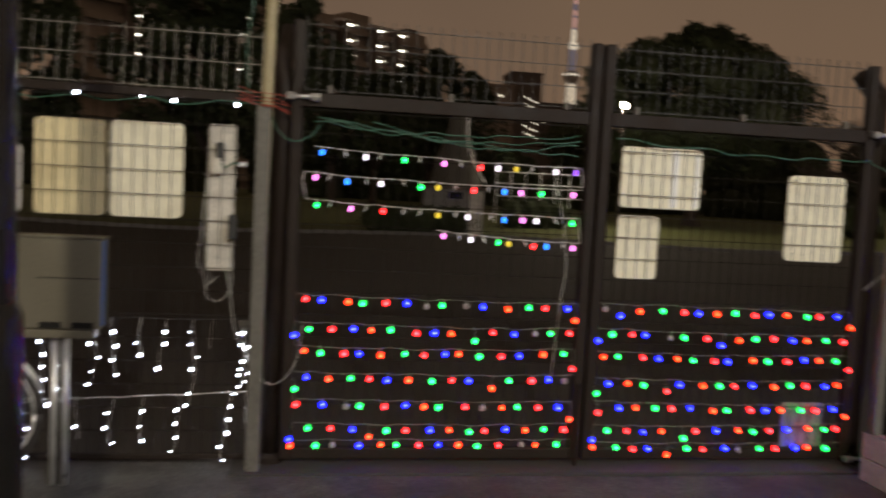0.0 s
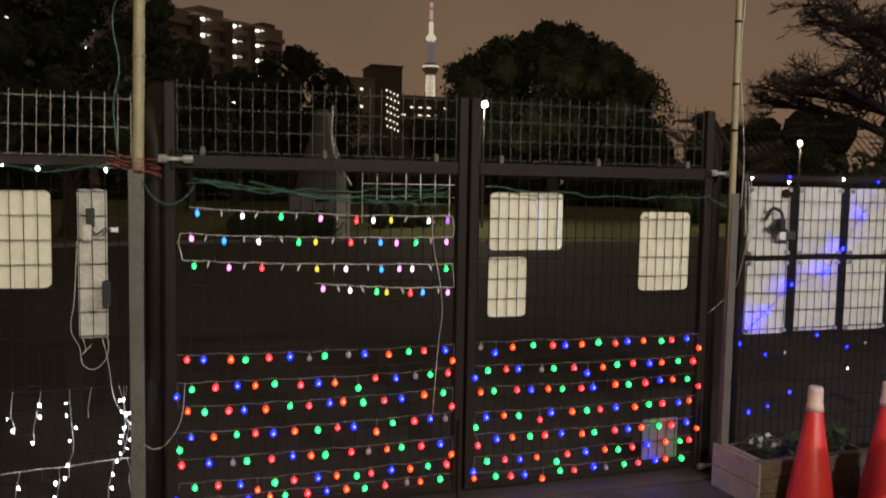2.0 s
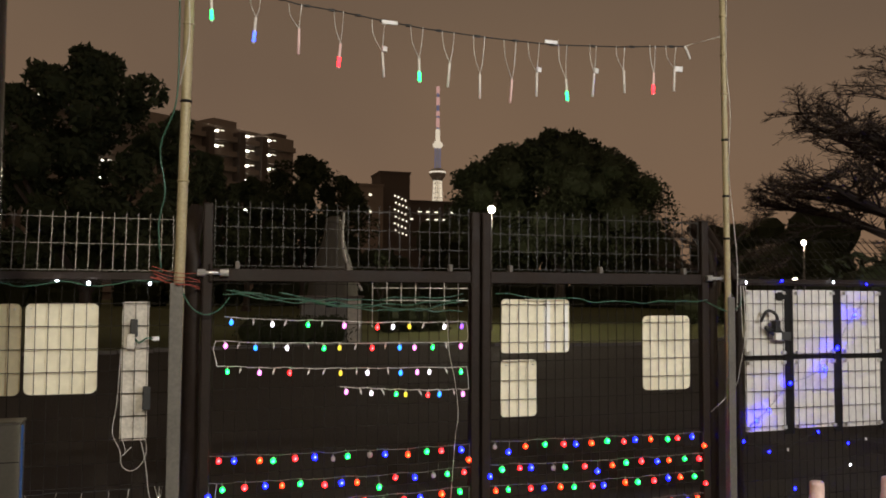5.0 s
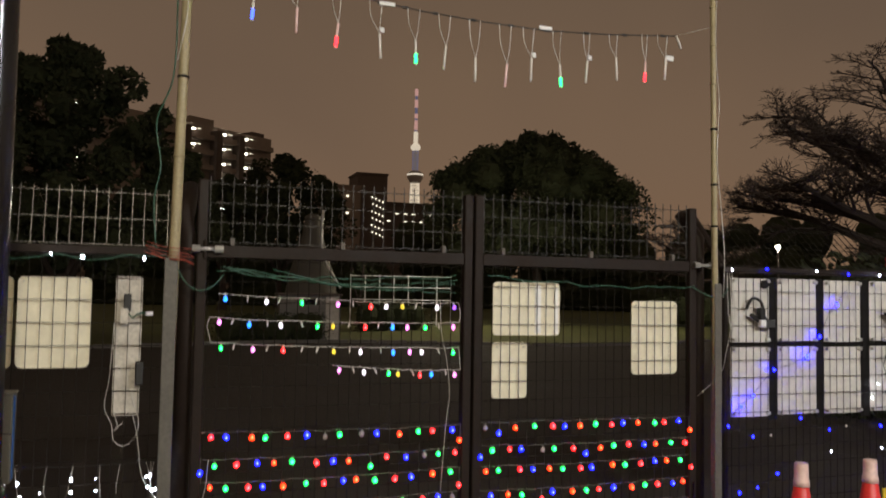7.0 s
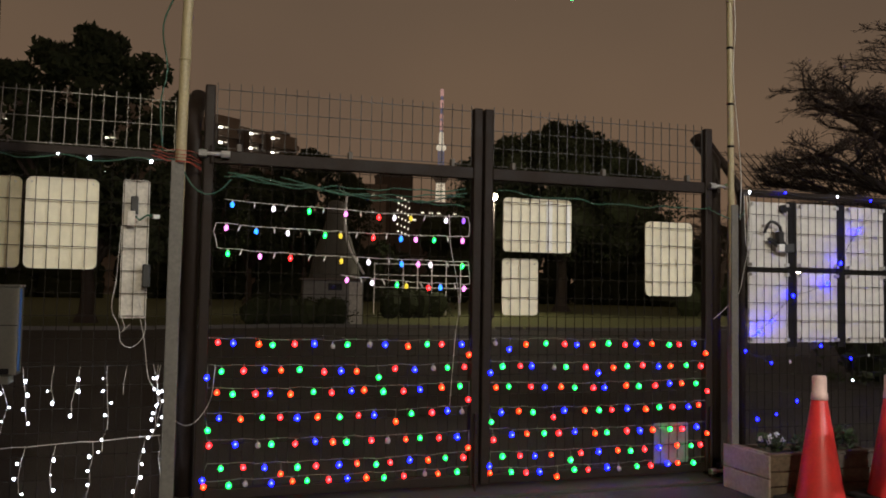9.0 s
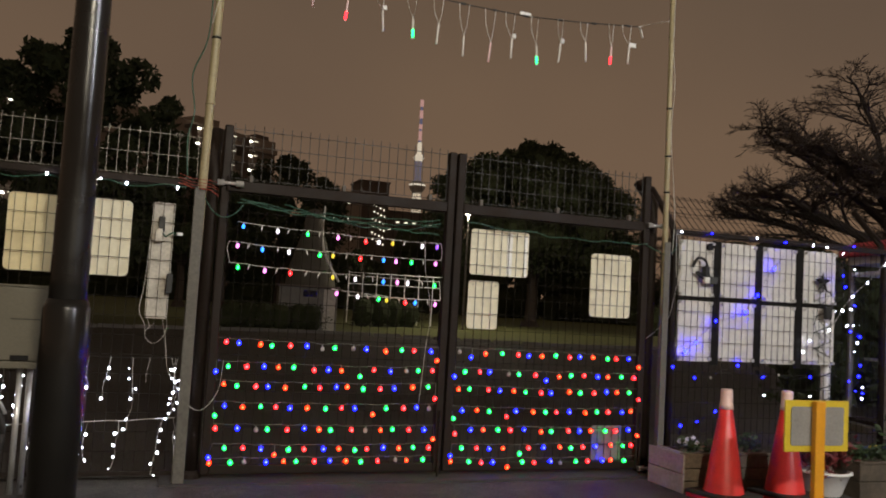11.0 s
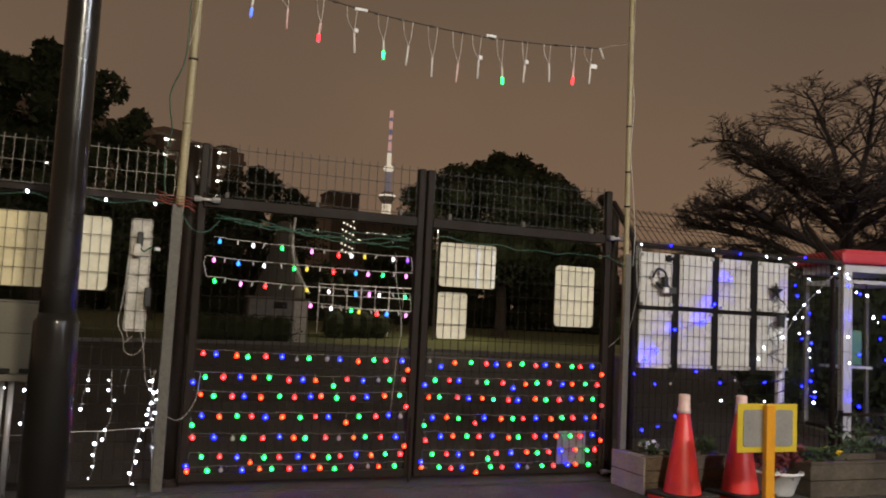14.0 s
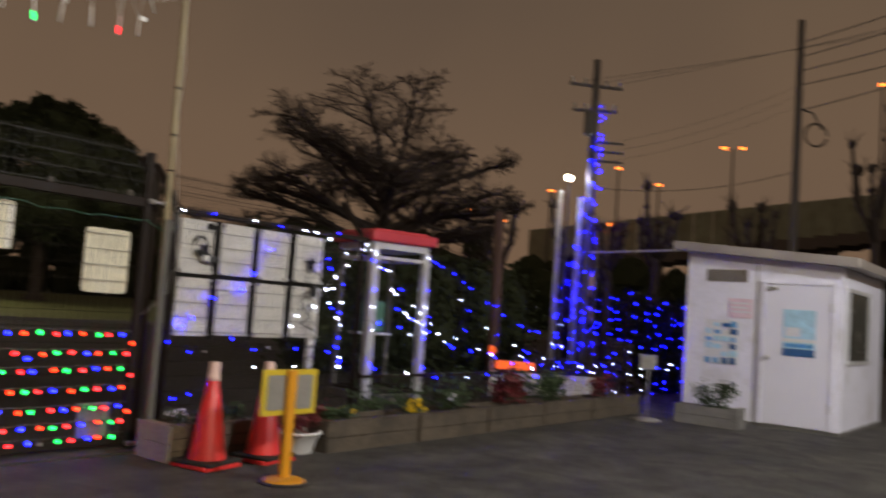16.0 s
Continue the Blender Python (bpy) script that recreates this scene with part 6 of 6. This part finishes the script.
def leafy_tree(place, trunk_h, crown, label, seed, lumps=60, leaves=9000, leaf=0.4, trunk_r=0.35, dome=2.0, tops=()):
    """crown: centre height, half width, half depth, half height; dome shaped and uneven."""
    rn = random.Random(seed)
    p = Vector(place)
    cz, hx, hy, hz = crown
    t = thing("evergreen_tree", label, "tree", place, group="evergreen trees")
    g = Geo().path([p + Vector((0, 0, -0.3)), p + Vector((0, 0, 0.25)), p + Vector((0.05, 0, trunk_h * 0.5)), p + Vector((-0.05, 0, trunk_h))], trunk_r, 10, trunk_r * 0.6)
    g.lathe(p + Vector((0, 0, -0.15)), [(trunk_r * 2.0, 0), (trunk_r * 1.4, 0.18), (trunk_r * 1.02, 0.5)], 12)
    for i in range(6):
        a = rn.uniform(0, 6.28)
        g.path([p + Vector((0, 0, trunk_h * 0.75)), p + Vector((math.cos(a) * hx * 0.3, math.sin(a) * hy * 0.3, trunk_h + hz * 0.25)), p + Vector((math.cos(a) * hx * 0.65, math.sin(a) * hy * 0.65, cz + rn.uniform(-0.2, 0.4) * hz))], trunk_r * 0.4, 6, 0.05)
    part("trunk", g, BARK, t, smooth=True)
    c = Geo()
    balls = []
    for i in range(lumps):
        a, u = rn.uniform(0, 2 * math.pi), rn.random() ** 0.4
        v = -0.55 + 1.55 * (i + rn.random()) / lumps
        w = max(0.0, 1 - max(0.0, v) ** dome) ** 0.75 if v > 0 else 1 + 0.35 * v
        rad = rn.uniform(0.13, 0.21) * hx * (1 - 0.3 * max(0, v))
        w = max(w * hx - rad * 0.6, 0.08 * hx) / hx
        balls.append((p + Vector((math.cos(a) * u * w * hx, math.sin(a) * u * w * hy, cz + v * (hz - rad * 0.7))), rad))
    for dx, dz, rad in tops:
        for j in range(7):
            balls.append((p + Vector((dx + rn.uniform(-0.6, 0.6) * rad, rn.uniform(-0.6, 0.6) * rad, dz + rn.uniform(-0.35, 0.3) * rad)), rad * rn.uniform(0.5, 0.75)))
    lumps = len(balls)
    for k, (q, rad) in enumerate(balls):
        if k % 2 == 0:
            core = len(c.v)
            c.ball(q, rad * 0.72, 7, 5)
            for j in range(core, len(c.v)):
                c.v[j] = c.v[j] + noise.noise_vector(c.v[j] * 1.3) * rad * 0.3
    for i in range(leaves):
        q, rad = balls[i % lumps]
        d = Vector((rn.gauss(0, 1), rn.gauss(0, 1), rn.gauss(0, 1))).normalized()
        c.leaf(q + d * rad * rn.uniform(0.70, 1.03), leaf * rn.uniform(0.6, 1.3), rn)
    part("crown", c, LEAF_D, t, "dense dark leaves")


leafy_tree((21.05, 43.6, 0.25), 3.85, (5.95, 7.1, 6.0, 4.85), "large dark evergreen tree with a broad domed crown", 101, 230, 46000, 0.30, 0.42, 2.6, ((-1.5, 9.95, 1.1), (-0.3, 10.4, 1.1), (1.0, 10.4, 1.0), (2.0, 9.75, 1.1), (-3.4, 9.35, 1.3), (3.6, 9.15, 1.3), (-5.2, 7.95, 1.2), (5.3, 7.65, 1.2)))
leafy_tree((-3.3, 29.2, 0.0), 2.2, (5.0, 3.9, 3.4, 5.0), "dark evergreen tree behind the fence", 102, 110, 17000, 0.30, 0.3, 3.0)
leafy_tree((0.9, 47.5, 0.25), 2.95, (4.95, 3.0, 3.0, 4.4), "dark tree behind the gate post", 107, 60, 8000, 0.36, 0.3, 3.0)
leafy_tree((9.4, 68.8, 0.25), 3.7, (7.05, 6.4, 4.5, 5.9), "round dark tree far behind the gate", 103, 90, 12000, 0.42, 0.3, 2.4)
leafy_tree((4.2, 60.0, 0.25), 3.2, (5.7, 4.4, 4.0, 4.0), "dark tree far behind the gate", 104, 45, 6000, 0.5, 0.3)
leafy_tree((9.0, 38.5, 0.25), 1.35, (2.4, 0.85, 0.8, 1.15), "small round green bush lit by the park lamp", 105, 24, 1800, 0.16, 0.08)
leafy_tree((-12.5, 33.0, 0.0), 2.2, (5.0, 4.6, 3.4, 4.6), "dark evergreen tree behind the fence", 106, 55, 8000, 0.4, 0.3)


def woods():
    """The dark belt of far trees and shrubs round the park."""
    rn = random.Random(120)
    g = Geo()
    line = [(-75, 62), (-30, 74), (10, 80), (38, 74), (52, 60), (60, 44), (64, 30), (68, 16), (70, 0), (72, -20)]
    for (ax, ay), (bx, by) in zip(line, line[1:]):
        n = int(math.hypot(bx - ax, by - ay) / 1.5)
        for i in range(n):
            u = (i + rn.random()) / n
            x, y = ax + (bx - ax) * u + rn.uniform(-2, 2), ay + (by - ay) * u + rn.uniform(-2, 2)
            h = rn.uniform(4.2, 6.8) * (1.35 if x > 22 and y > 40 else 1.0)
            for k in range(3):
                q, rad = Vector((x + rn.uniform(-1, 1), y + rn.uniform(-1, 1), h * (0.2 + 0.3 * k))), rn.uniform(1.2, 2.1)
                s = len(g.v)
                g.ball(q, rad, 7, 5)
                for j in range(s, len(g.v)):
                    g.v[j] = g.v[j] + noise.noise_vector(g.v[j] * 0.7) * 0.5
                for m in range(32):
                    d = Vector((rn.gauss(0, 1), rn.gauss(0, 1), rn.gauss(0, 1))).normalized()
                    g.leaf(q + d * rad * rn.uniform(0.85, 1.15), rn.uniform(0.35, 0.8), rn)
    ob = part("far_woods", g, LEAF_D)
    tagged(ob, "dark belt of far trees and shrubs round the park", "woods", kind="stuff")


woods()


def hedge(name, a, b, h, w, label, seed, count=2600, size=0.16):
    rn = random.Random(seed)
    t = Geo()
    a, b = Vector(a), Vector(b)
    n = max(3, int((b - a).length / (w * 0.7)))
    for i in range(n):
        q = a.lerp(b, (i + 0.5) / n) + Vector((rn.uniform(-0.1, 0.1), rn.uniform(-0.1, 0.1), h * 0.45))
        s = len(t.v)
        t.ball(q, w * 0.55, 8, 6, h / w * 0.85)
        for j in range(s, len(t.v)):
            t.v[j] = t.v[j] + noise.noise_vector(t.v[j] * 2.0) * 0.12
    for i in range(count):
        q = a.lerp(b, rn.random())
        d = Vector((rn.gauss(0, 1), rn.gauss(0, 1), rn.gauss(0, 1))).normalized()
        t.leaf(q + Vector((d.x * w * 0.62, d.y * w * 0.62, max(0.02, h * 0.45 + d.z * h * 0.52))), size * rn.uniform(0.6, 1.3), rn)
    return tagged(part(name, t, LEAF_D), label, "hedge", kind="stuff")


hedge("hedge", (9.6, 9.6, 0), (16.2, 9.4, 0), 2.6, 1.5, "tall dark uneven hedge behind the fence", 131, 4200, 0.2)
hedge("hedge", (14.6, 5.2, 0), (19.0, 2.5, 0), 2.0, 1.1, "dark shrubs behind the light net and the shed", 132)
hedge("hedge", (7.6, 32.5, 0.15), (10.4, 33.0, 0.15), 1.3, 0.9, "low dark hedge on the lawn", 133, 1200, 0.12)
hedge("hedge", (24.0, 36.0, 0.2), (27.0, 35.0, 0.2), 1.8, 1.3, "low dark shrub beside the evergreen", 134, 1500, 0.14)


def pollard(place, h, seed):
    """A street tree cut back to knobbly stumps."""
    rn = random.Random(seed)
    p = Vector(place)
    t = thing("pollarded_tree", "bare street tree cut back to knobbly stumps", "tree", place, group="pollarded street trees")
    part("trunk", Geo().path([p, p + Vector((0.05, 0, h * 0.5)), p + Vector((0, 0, h * 0.62))], 0.17, 8, 0.13), BARK, t, smooth=True)
    for i in range(6):
        a = i * 1.05 + rn.uniform(-0.4, 0.4)
        reach = rn.uniform(0.35, 0.85)
        d = Vector((math.cos(a) * reach, math.sin(a) * reach, rn.uniform(0.2, 0.42) * h))
        q = p + Vector((0, 0, h * rn.uniform(0.5, 0.62)))
        k = q + Vector((d.x * 0.8, d.y * 0.8, d.z * 0.45))
        g = Geo().path([q, k, q + d], 0.09, 7, 0.055)
        for c, rad in ((q + d, rn.uniform(0.13, 0.19)), (k, 0.11), (k.lerp(q + d, 0.5) + Vector((0.08, 0.05, 0)), 0.10)):
            s0 = len(g.v)
            g.ball(c, rad, 8, 6)
            for n in range(s0, len(g.v)):
                g.v[n] = g.v[n] + noise.noise_vector(g.v[n] * 6.0) * rad * 0.45
        for j in range(9):
            c = q + d if j < 6 else k
            g.tube(c, c + Vector((rn.uniform(-0.4, 0.4), rn.uniform(-0.4, 0.4), rn.uniform(0.05, 0.5))), 0.022, 0.008, n=4)
        part("limb", g, BARK, t, smooth=True)


for k, (x, y, h) in enumerate(((25.1, 9.6, 5.7), (26.3, 6.7, 6.0), (23.6, 12.0, 5.2), (27.0, 3.4, 8.1), (20.9, 12.9, 4.8), (24.3, 10.9, 5.0))):
    pollard((x, y, 0), h, 140 + k)


# ---- park things ----
def slide_tower():
    c = Vector((5.3, 30.8, 0.0))
    t = thing("play_slide", "grey conical play slide with a white curved handrail", "slide", c)
    part("mound", Geo().lathe(c, [(1.15, 0.0), (1.05, 1.4), (0.88, 2.4), (0.62, 3.2), (0.40, 3.9), (0.34, 4.4), (0.26, 4.55), (0.05, 4.6)], 16), GREYSLIDE, t, smooth=True)
    part("handrail", Geo().path(eased([c + Vector(q) for q in ((0.30, -0.5, 4.85), (0.24, -0.6, 4.1), (0.22, -0.9, 3.4), (0.36, -1.1, 2.8), (0.62, -1.25, 2.3), (0.85, -1.35, 1.9))]), 0.045, 7), WHITEPAINT, t, smooth=True)
    part("crest", Geo().ball(c + Vector((0, 0, 4.55)), 0.34, 10, 6, 0.6), GREYSLIDE, t, smooth=True)


slide_tower()


def low_hut():
    t = thing("park_hut", "low pale park hut with a dark opening and a white door", "hut", (4.95, 29.4, 0.0))
    part("wall", Geo().span((3.85, 29.0, -0.05), (6.05, 29.5, 1.62)), WOOD_P, t, bevel=0.02)
    part("roof", Geo().span((3.75, 28.9, 1.62), (6.12, 29.6, 1.70)), FACADE_D, t, bevel=0.02)
    part("opening", Geo().span((4.75, 28.975, 1.28), (5.25, 29.003, 1.52)), DARKWIN, t)
    part("white_door", Geo().span((5.52, 28.97, 0.0), (6.0, 29.003, 1.58)), DIRTYWHITE, t)


low_hut()
hedge("hedge", (1.8, 28.1, 0), (5.3, 28.3, 0), 1.05, 0.8, "low dark hedge in front of the park hut", 136, 1500, 0.12)


def rail_fence():
    t = thing("pipe_fence", "pale pipe railing far off on the lawn", "fence", (10.3, 35.0, 0.2))
    pts = [Vector((7.9 + 0.62 * i, 35.4 - 0.17 * i, 0.2)) for i in range(8)]
    for p in pts:
        part("post", Geo().tube(p, p + Vector((0, 0, 2.35)), 0.022, n=6), WHITEPAINT, t)
    for z in (1.25, 1.8, 2.3):
        part("rail", Geo().tube(pts[0] + Vector((0, 0, z)), pts[-1] + Vector((0, 0, z)), 0.02, n=6), WHITEPAINT, t)


rail_fence()


# ---- far buildings and tower ----
def apartment():
    a, b = Vector((-32.0, 117.5, 0)), Vector((19.4, 154.4, 0))
    d = (b - a).normalized()
    nrm = Vector((d.y, -d.x, 0))
    ang = math.degrees(math.atan2(d.y, d.x))
    L = (b - a).length
    t = thing("apartment_building", "long grey apartment block with lit stair landings", "building", (a + b) / 2)
    part("wall", Geo().box((a + b) / 2 - nrm * 5 + Vector((0, 0, 15)), (L, 10, 30), ang), FACADE, t)
    part("roof_house", Geo().box(b - d * 14 - nrm * 5 + Vector((0, 0, 30.9)), (5, 5, 1.8), ang), FACADE, t)
    part("roof_house", Geo().box(b - d * 1.5 - nrm * 5 + Vector((0, 0, 30.6)), (3, 6, 1.2), ang), FACADE_D, t)
    for k in range(11):
        z = 30 - 2.6 * (k + 1) + 0.4
        part("balcony", Geo().box((a + b) / 2 + nrm * 0.6 + Vector((0, 0, z)), (L - 1, 1.2, 0.9), ang), FACADE, t)
    for s in (8.6, 13.6, 20.2, 41.0, 52.0, 57.0):
        p = b - d * s
        part("stair_tower", Geo().box(p + nrm * 0.9 + Vector((0, 0, 14.6)), (1.2, 2.0, 29), ang), FACADE_D, t)
        for k in range(7):
            part("landing_lamp", Geo().box(p + d * 1.4 + nrm * 1.35 + Vector((0, 0, 28.7 - 2.6 * k)), (0.62, 0.2, 0.30), ang), G_STAIR, t)
            part("ceiling_glow", Geo().box(p + d * 2.6 + nrm * 1.3 + Vector((0, 0, 28.9 - 2.6 * k)), (0.8, 0.15, 0.08), ang), G_WIN, t)


apartment()


def block(name, x0, x1, y, z, depth, label, wins, material=FACADE_D):
    t = thing(name, label, "building", ((x0 + x1) / 2, y, 0), group="far buildings")
    part("wall", Geo().span((x0, y, 0), (x1, y + depth, z)), material, t)
    part("parapet", Geo().span((x0 - 0.3, y - 0.3, z), (x1 + 0.3, y + depth + 0.3, z + 0.8)), material, t)
    for wx, wz, ww, wh in wins:
        part("window", Geo().span((wx, y - 0.25, wz), (wx + ww, y - 0.05, wz + wh)), G_WIN, t, "lit window")
    return t


block("office_tower", 68.2, 79.5, 290.0, 44.5, 14, "dark tower block with rows of lit windows", [(73.6 + 1.35 * i + 0.35 * (j % 2), 36.0 - 2.55 * j - 0.55 * i, 0.42, 0.62) for i in range(4) for j in range(6)])
block("apartment_block", 53.0, 67.5, 282.0, 38.5, 12, "lower apartment block beside the tower block", [(54.5 + 2.6 * i, 35.0 - 3 * j, 0.9, 0.7) for i in range(4) for j in range(3) if (i + j) % 2], FACADE)
block("long_block", 82.0, 108.0, 310.0, 36.5, 12, "long low block of flats far off", [(85 + 3.4 * i, 32.5 - 3 * j, 1.4, 0.45) for i in range(6) for j in range(2) if (i * 3 + j) % 4])
block("low_block", -60.0, 40.0, 330.0, 26.0, 12, "long low block of flats far off", [(-50 + 7 * i, 20.0 - 3 * (i % 3), 1.2, 0.6) for i in range(11)])


def tower():
    c = Vector((749.0, 2406.0, 0))
    t = thing("broadcast_tower", "very tall lit lattice broadcasting tower on the horizon", "tower", c)
    levels = [(0, 30), (100, 24), (200, 19), (300, 14.5), (345, 13)]

    def radius(z):
        for (z0, r0), (z1, r1) in zip(levels, levels[1:]):
            if z <= z1:
                return r0 + (r1 - r0) * (z - z0) / (z1 - z0)
        return 13.0

    part("core", Geo().lathe(c, [(11, 0), (8.5, 200), (7, 345), (6.5, 445), (5.5, 495)], 12), G_TOWC, t, "softly lit core")
    n = 12
    lat = Geo()
    z = 0
    while z < 340:
        z2 = z + 15
        for i in range(n):
            a0, a1 = 2 * math.pi * i / n, 2 * math.pi * (i + 1) / n
            for s, e in ((a0, a1), (a1, a0), (a0, a0)):
                lat.tube(c + Vector((radius(z) * math.cos(s), radius(z) * math.sin(s), z)), c + Vector((radius(z2) * math.cos(e), radius(z2) * math.sin(e), z2)), 0.9, n=3, caps=False)
        z = z2
    part("lattice", lat, G_TOW, t, "lit steel lattice")
    up = Geo()
    for k in range(6):
        z = 378 + 11 * k
        for i in range(8):
            a0, a1 = 2 * math.pi * i / 8, 2 * math.pi * (i + 1) / 8
            for s, e in ((a0, a1), (a1, a0)):
                up.tube(c + Vector((9.5 * math.cos(s), 9.5 * math.sin(s), z)), c + Vector((9.5 * math.cos(e), 9.5 * math.sin(e), z + 11)), 0.8, n=3, caps=False)
    part("upper_lattice", up, G_TOWD, t, "dim bluish steel lattice")
    part("main_deck", Geo().lathe(c, [(13, 338), (19, 346), (25, 356), (25, 366), (19, 374), (10, 378)], 24), STEEL, t, "wide round deck", smooth=True)
    part("deck_light_band", Geo().lathe(c, [(25.2, 362), (25.4, 364), (25.2, 367)], 24), G_TOWB, t)
    part("upper_deck", Geo().lathe(c, [(9, 440), (15, 446), (16, 452), (12, 458), (9, 462)], 20), G_TOW, t, "bright upper deck", smooth=True)
    part("collar", Geo().lathe(c, [(7, 462), (7, 496), (5, 500)], 14), G_TOW, t)
    part("mast", Geo().lathe(c, [(5.0, 496), (4.6, 560), (4.2, 600), (3.6, 630), (1, 634)], 10), G_TOWD, t, "dimly lit mast")
    for z0, z1 in ((505, 535), (541, 556), (575, 600), (612, 634)):
        part("mast_light", Geo().lathe(c, [(5.4, z0), (5.6, (z0 + z1) / 2), (5.4, z1)], 10), G_TOWP, t, "pinkish lit mast section")


tower()


def awning():
    t = thing("awning", "thin pale awning edge beside the shed", "awning", (14.0, 4.0, 0))
    part("edge", Geo().tube((12.9, 5.5, 2.55), (13.6, 3.5, 2.70), 0.018, n=8), GALV, t)
    for p in ((12.93, 5.4), (13.58, 3.55)):
        part("leg", Geo().tube((p[0], p[1], 0), (p[0], p[1], 2.55), 0.02, n=8), POLE_C, t)


awning()


def old_post():
    x, y = 12.7, 7.4
    t = thing("wooden_post", "old brown wooden post behind the planters", "post", (x, y, 0))
    part("post", Geo().path([(x, y, -0.1), (x + 0.03, y, 1.6), (x, y + 0.03, 3.3)], 0.11, 10, 0.09), mat("brown_post", (0.10, 0.055, 0.04), 0.8, 0, 0.3, 5, 0.3), t, smooth=True)
    part("cap", Geo().lathe((x, y + 0.03, 3.3), [(0.1, 0), (0.07, 0.04), (0.01, 0.06)], 10), BARK, t)


old_post()


# ---- the unseen street lamp and added fill lamp behind the viewer, and the wall of the street ----
def unseen_lamp(place):
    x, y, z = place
    t = thing("unseen_lamp", "unseen lamp on a steel post behind the viewer", "street lamp", (x, y - 1.2, 0))
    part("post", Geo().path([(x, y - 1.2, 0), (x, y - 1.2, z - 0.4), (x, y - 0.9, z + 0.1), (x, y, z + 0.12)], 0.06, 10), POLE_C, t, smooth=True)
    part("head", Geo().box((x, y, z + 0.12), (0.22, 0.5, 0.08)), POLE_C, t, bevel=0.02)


unseen_lamp(STREET)
# post and head made up for the added fill lamp
unseen_lamp(FILL_LAMP)
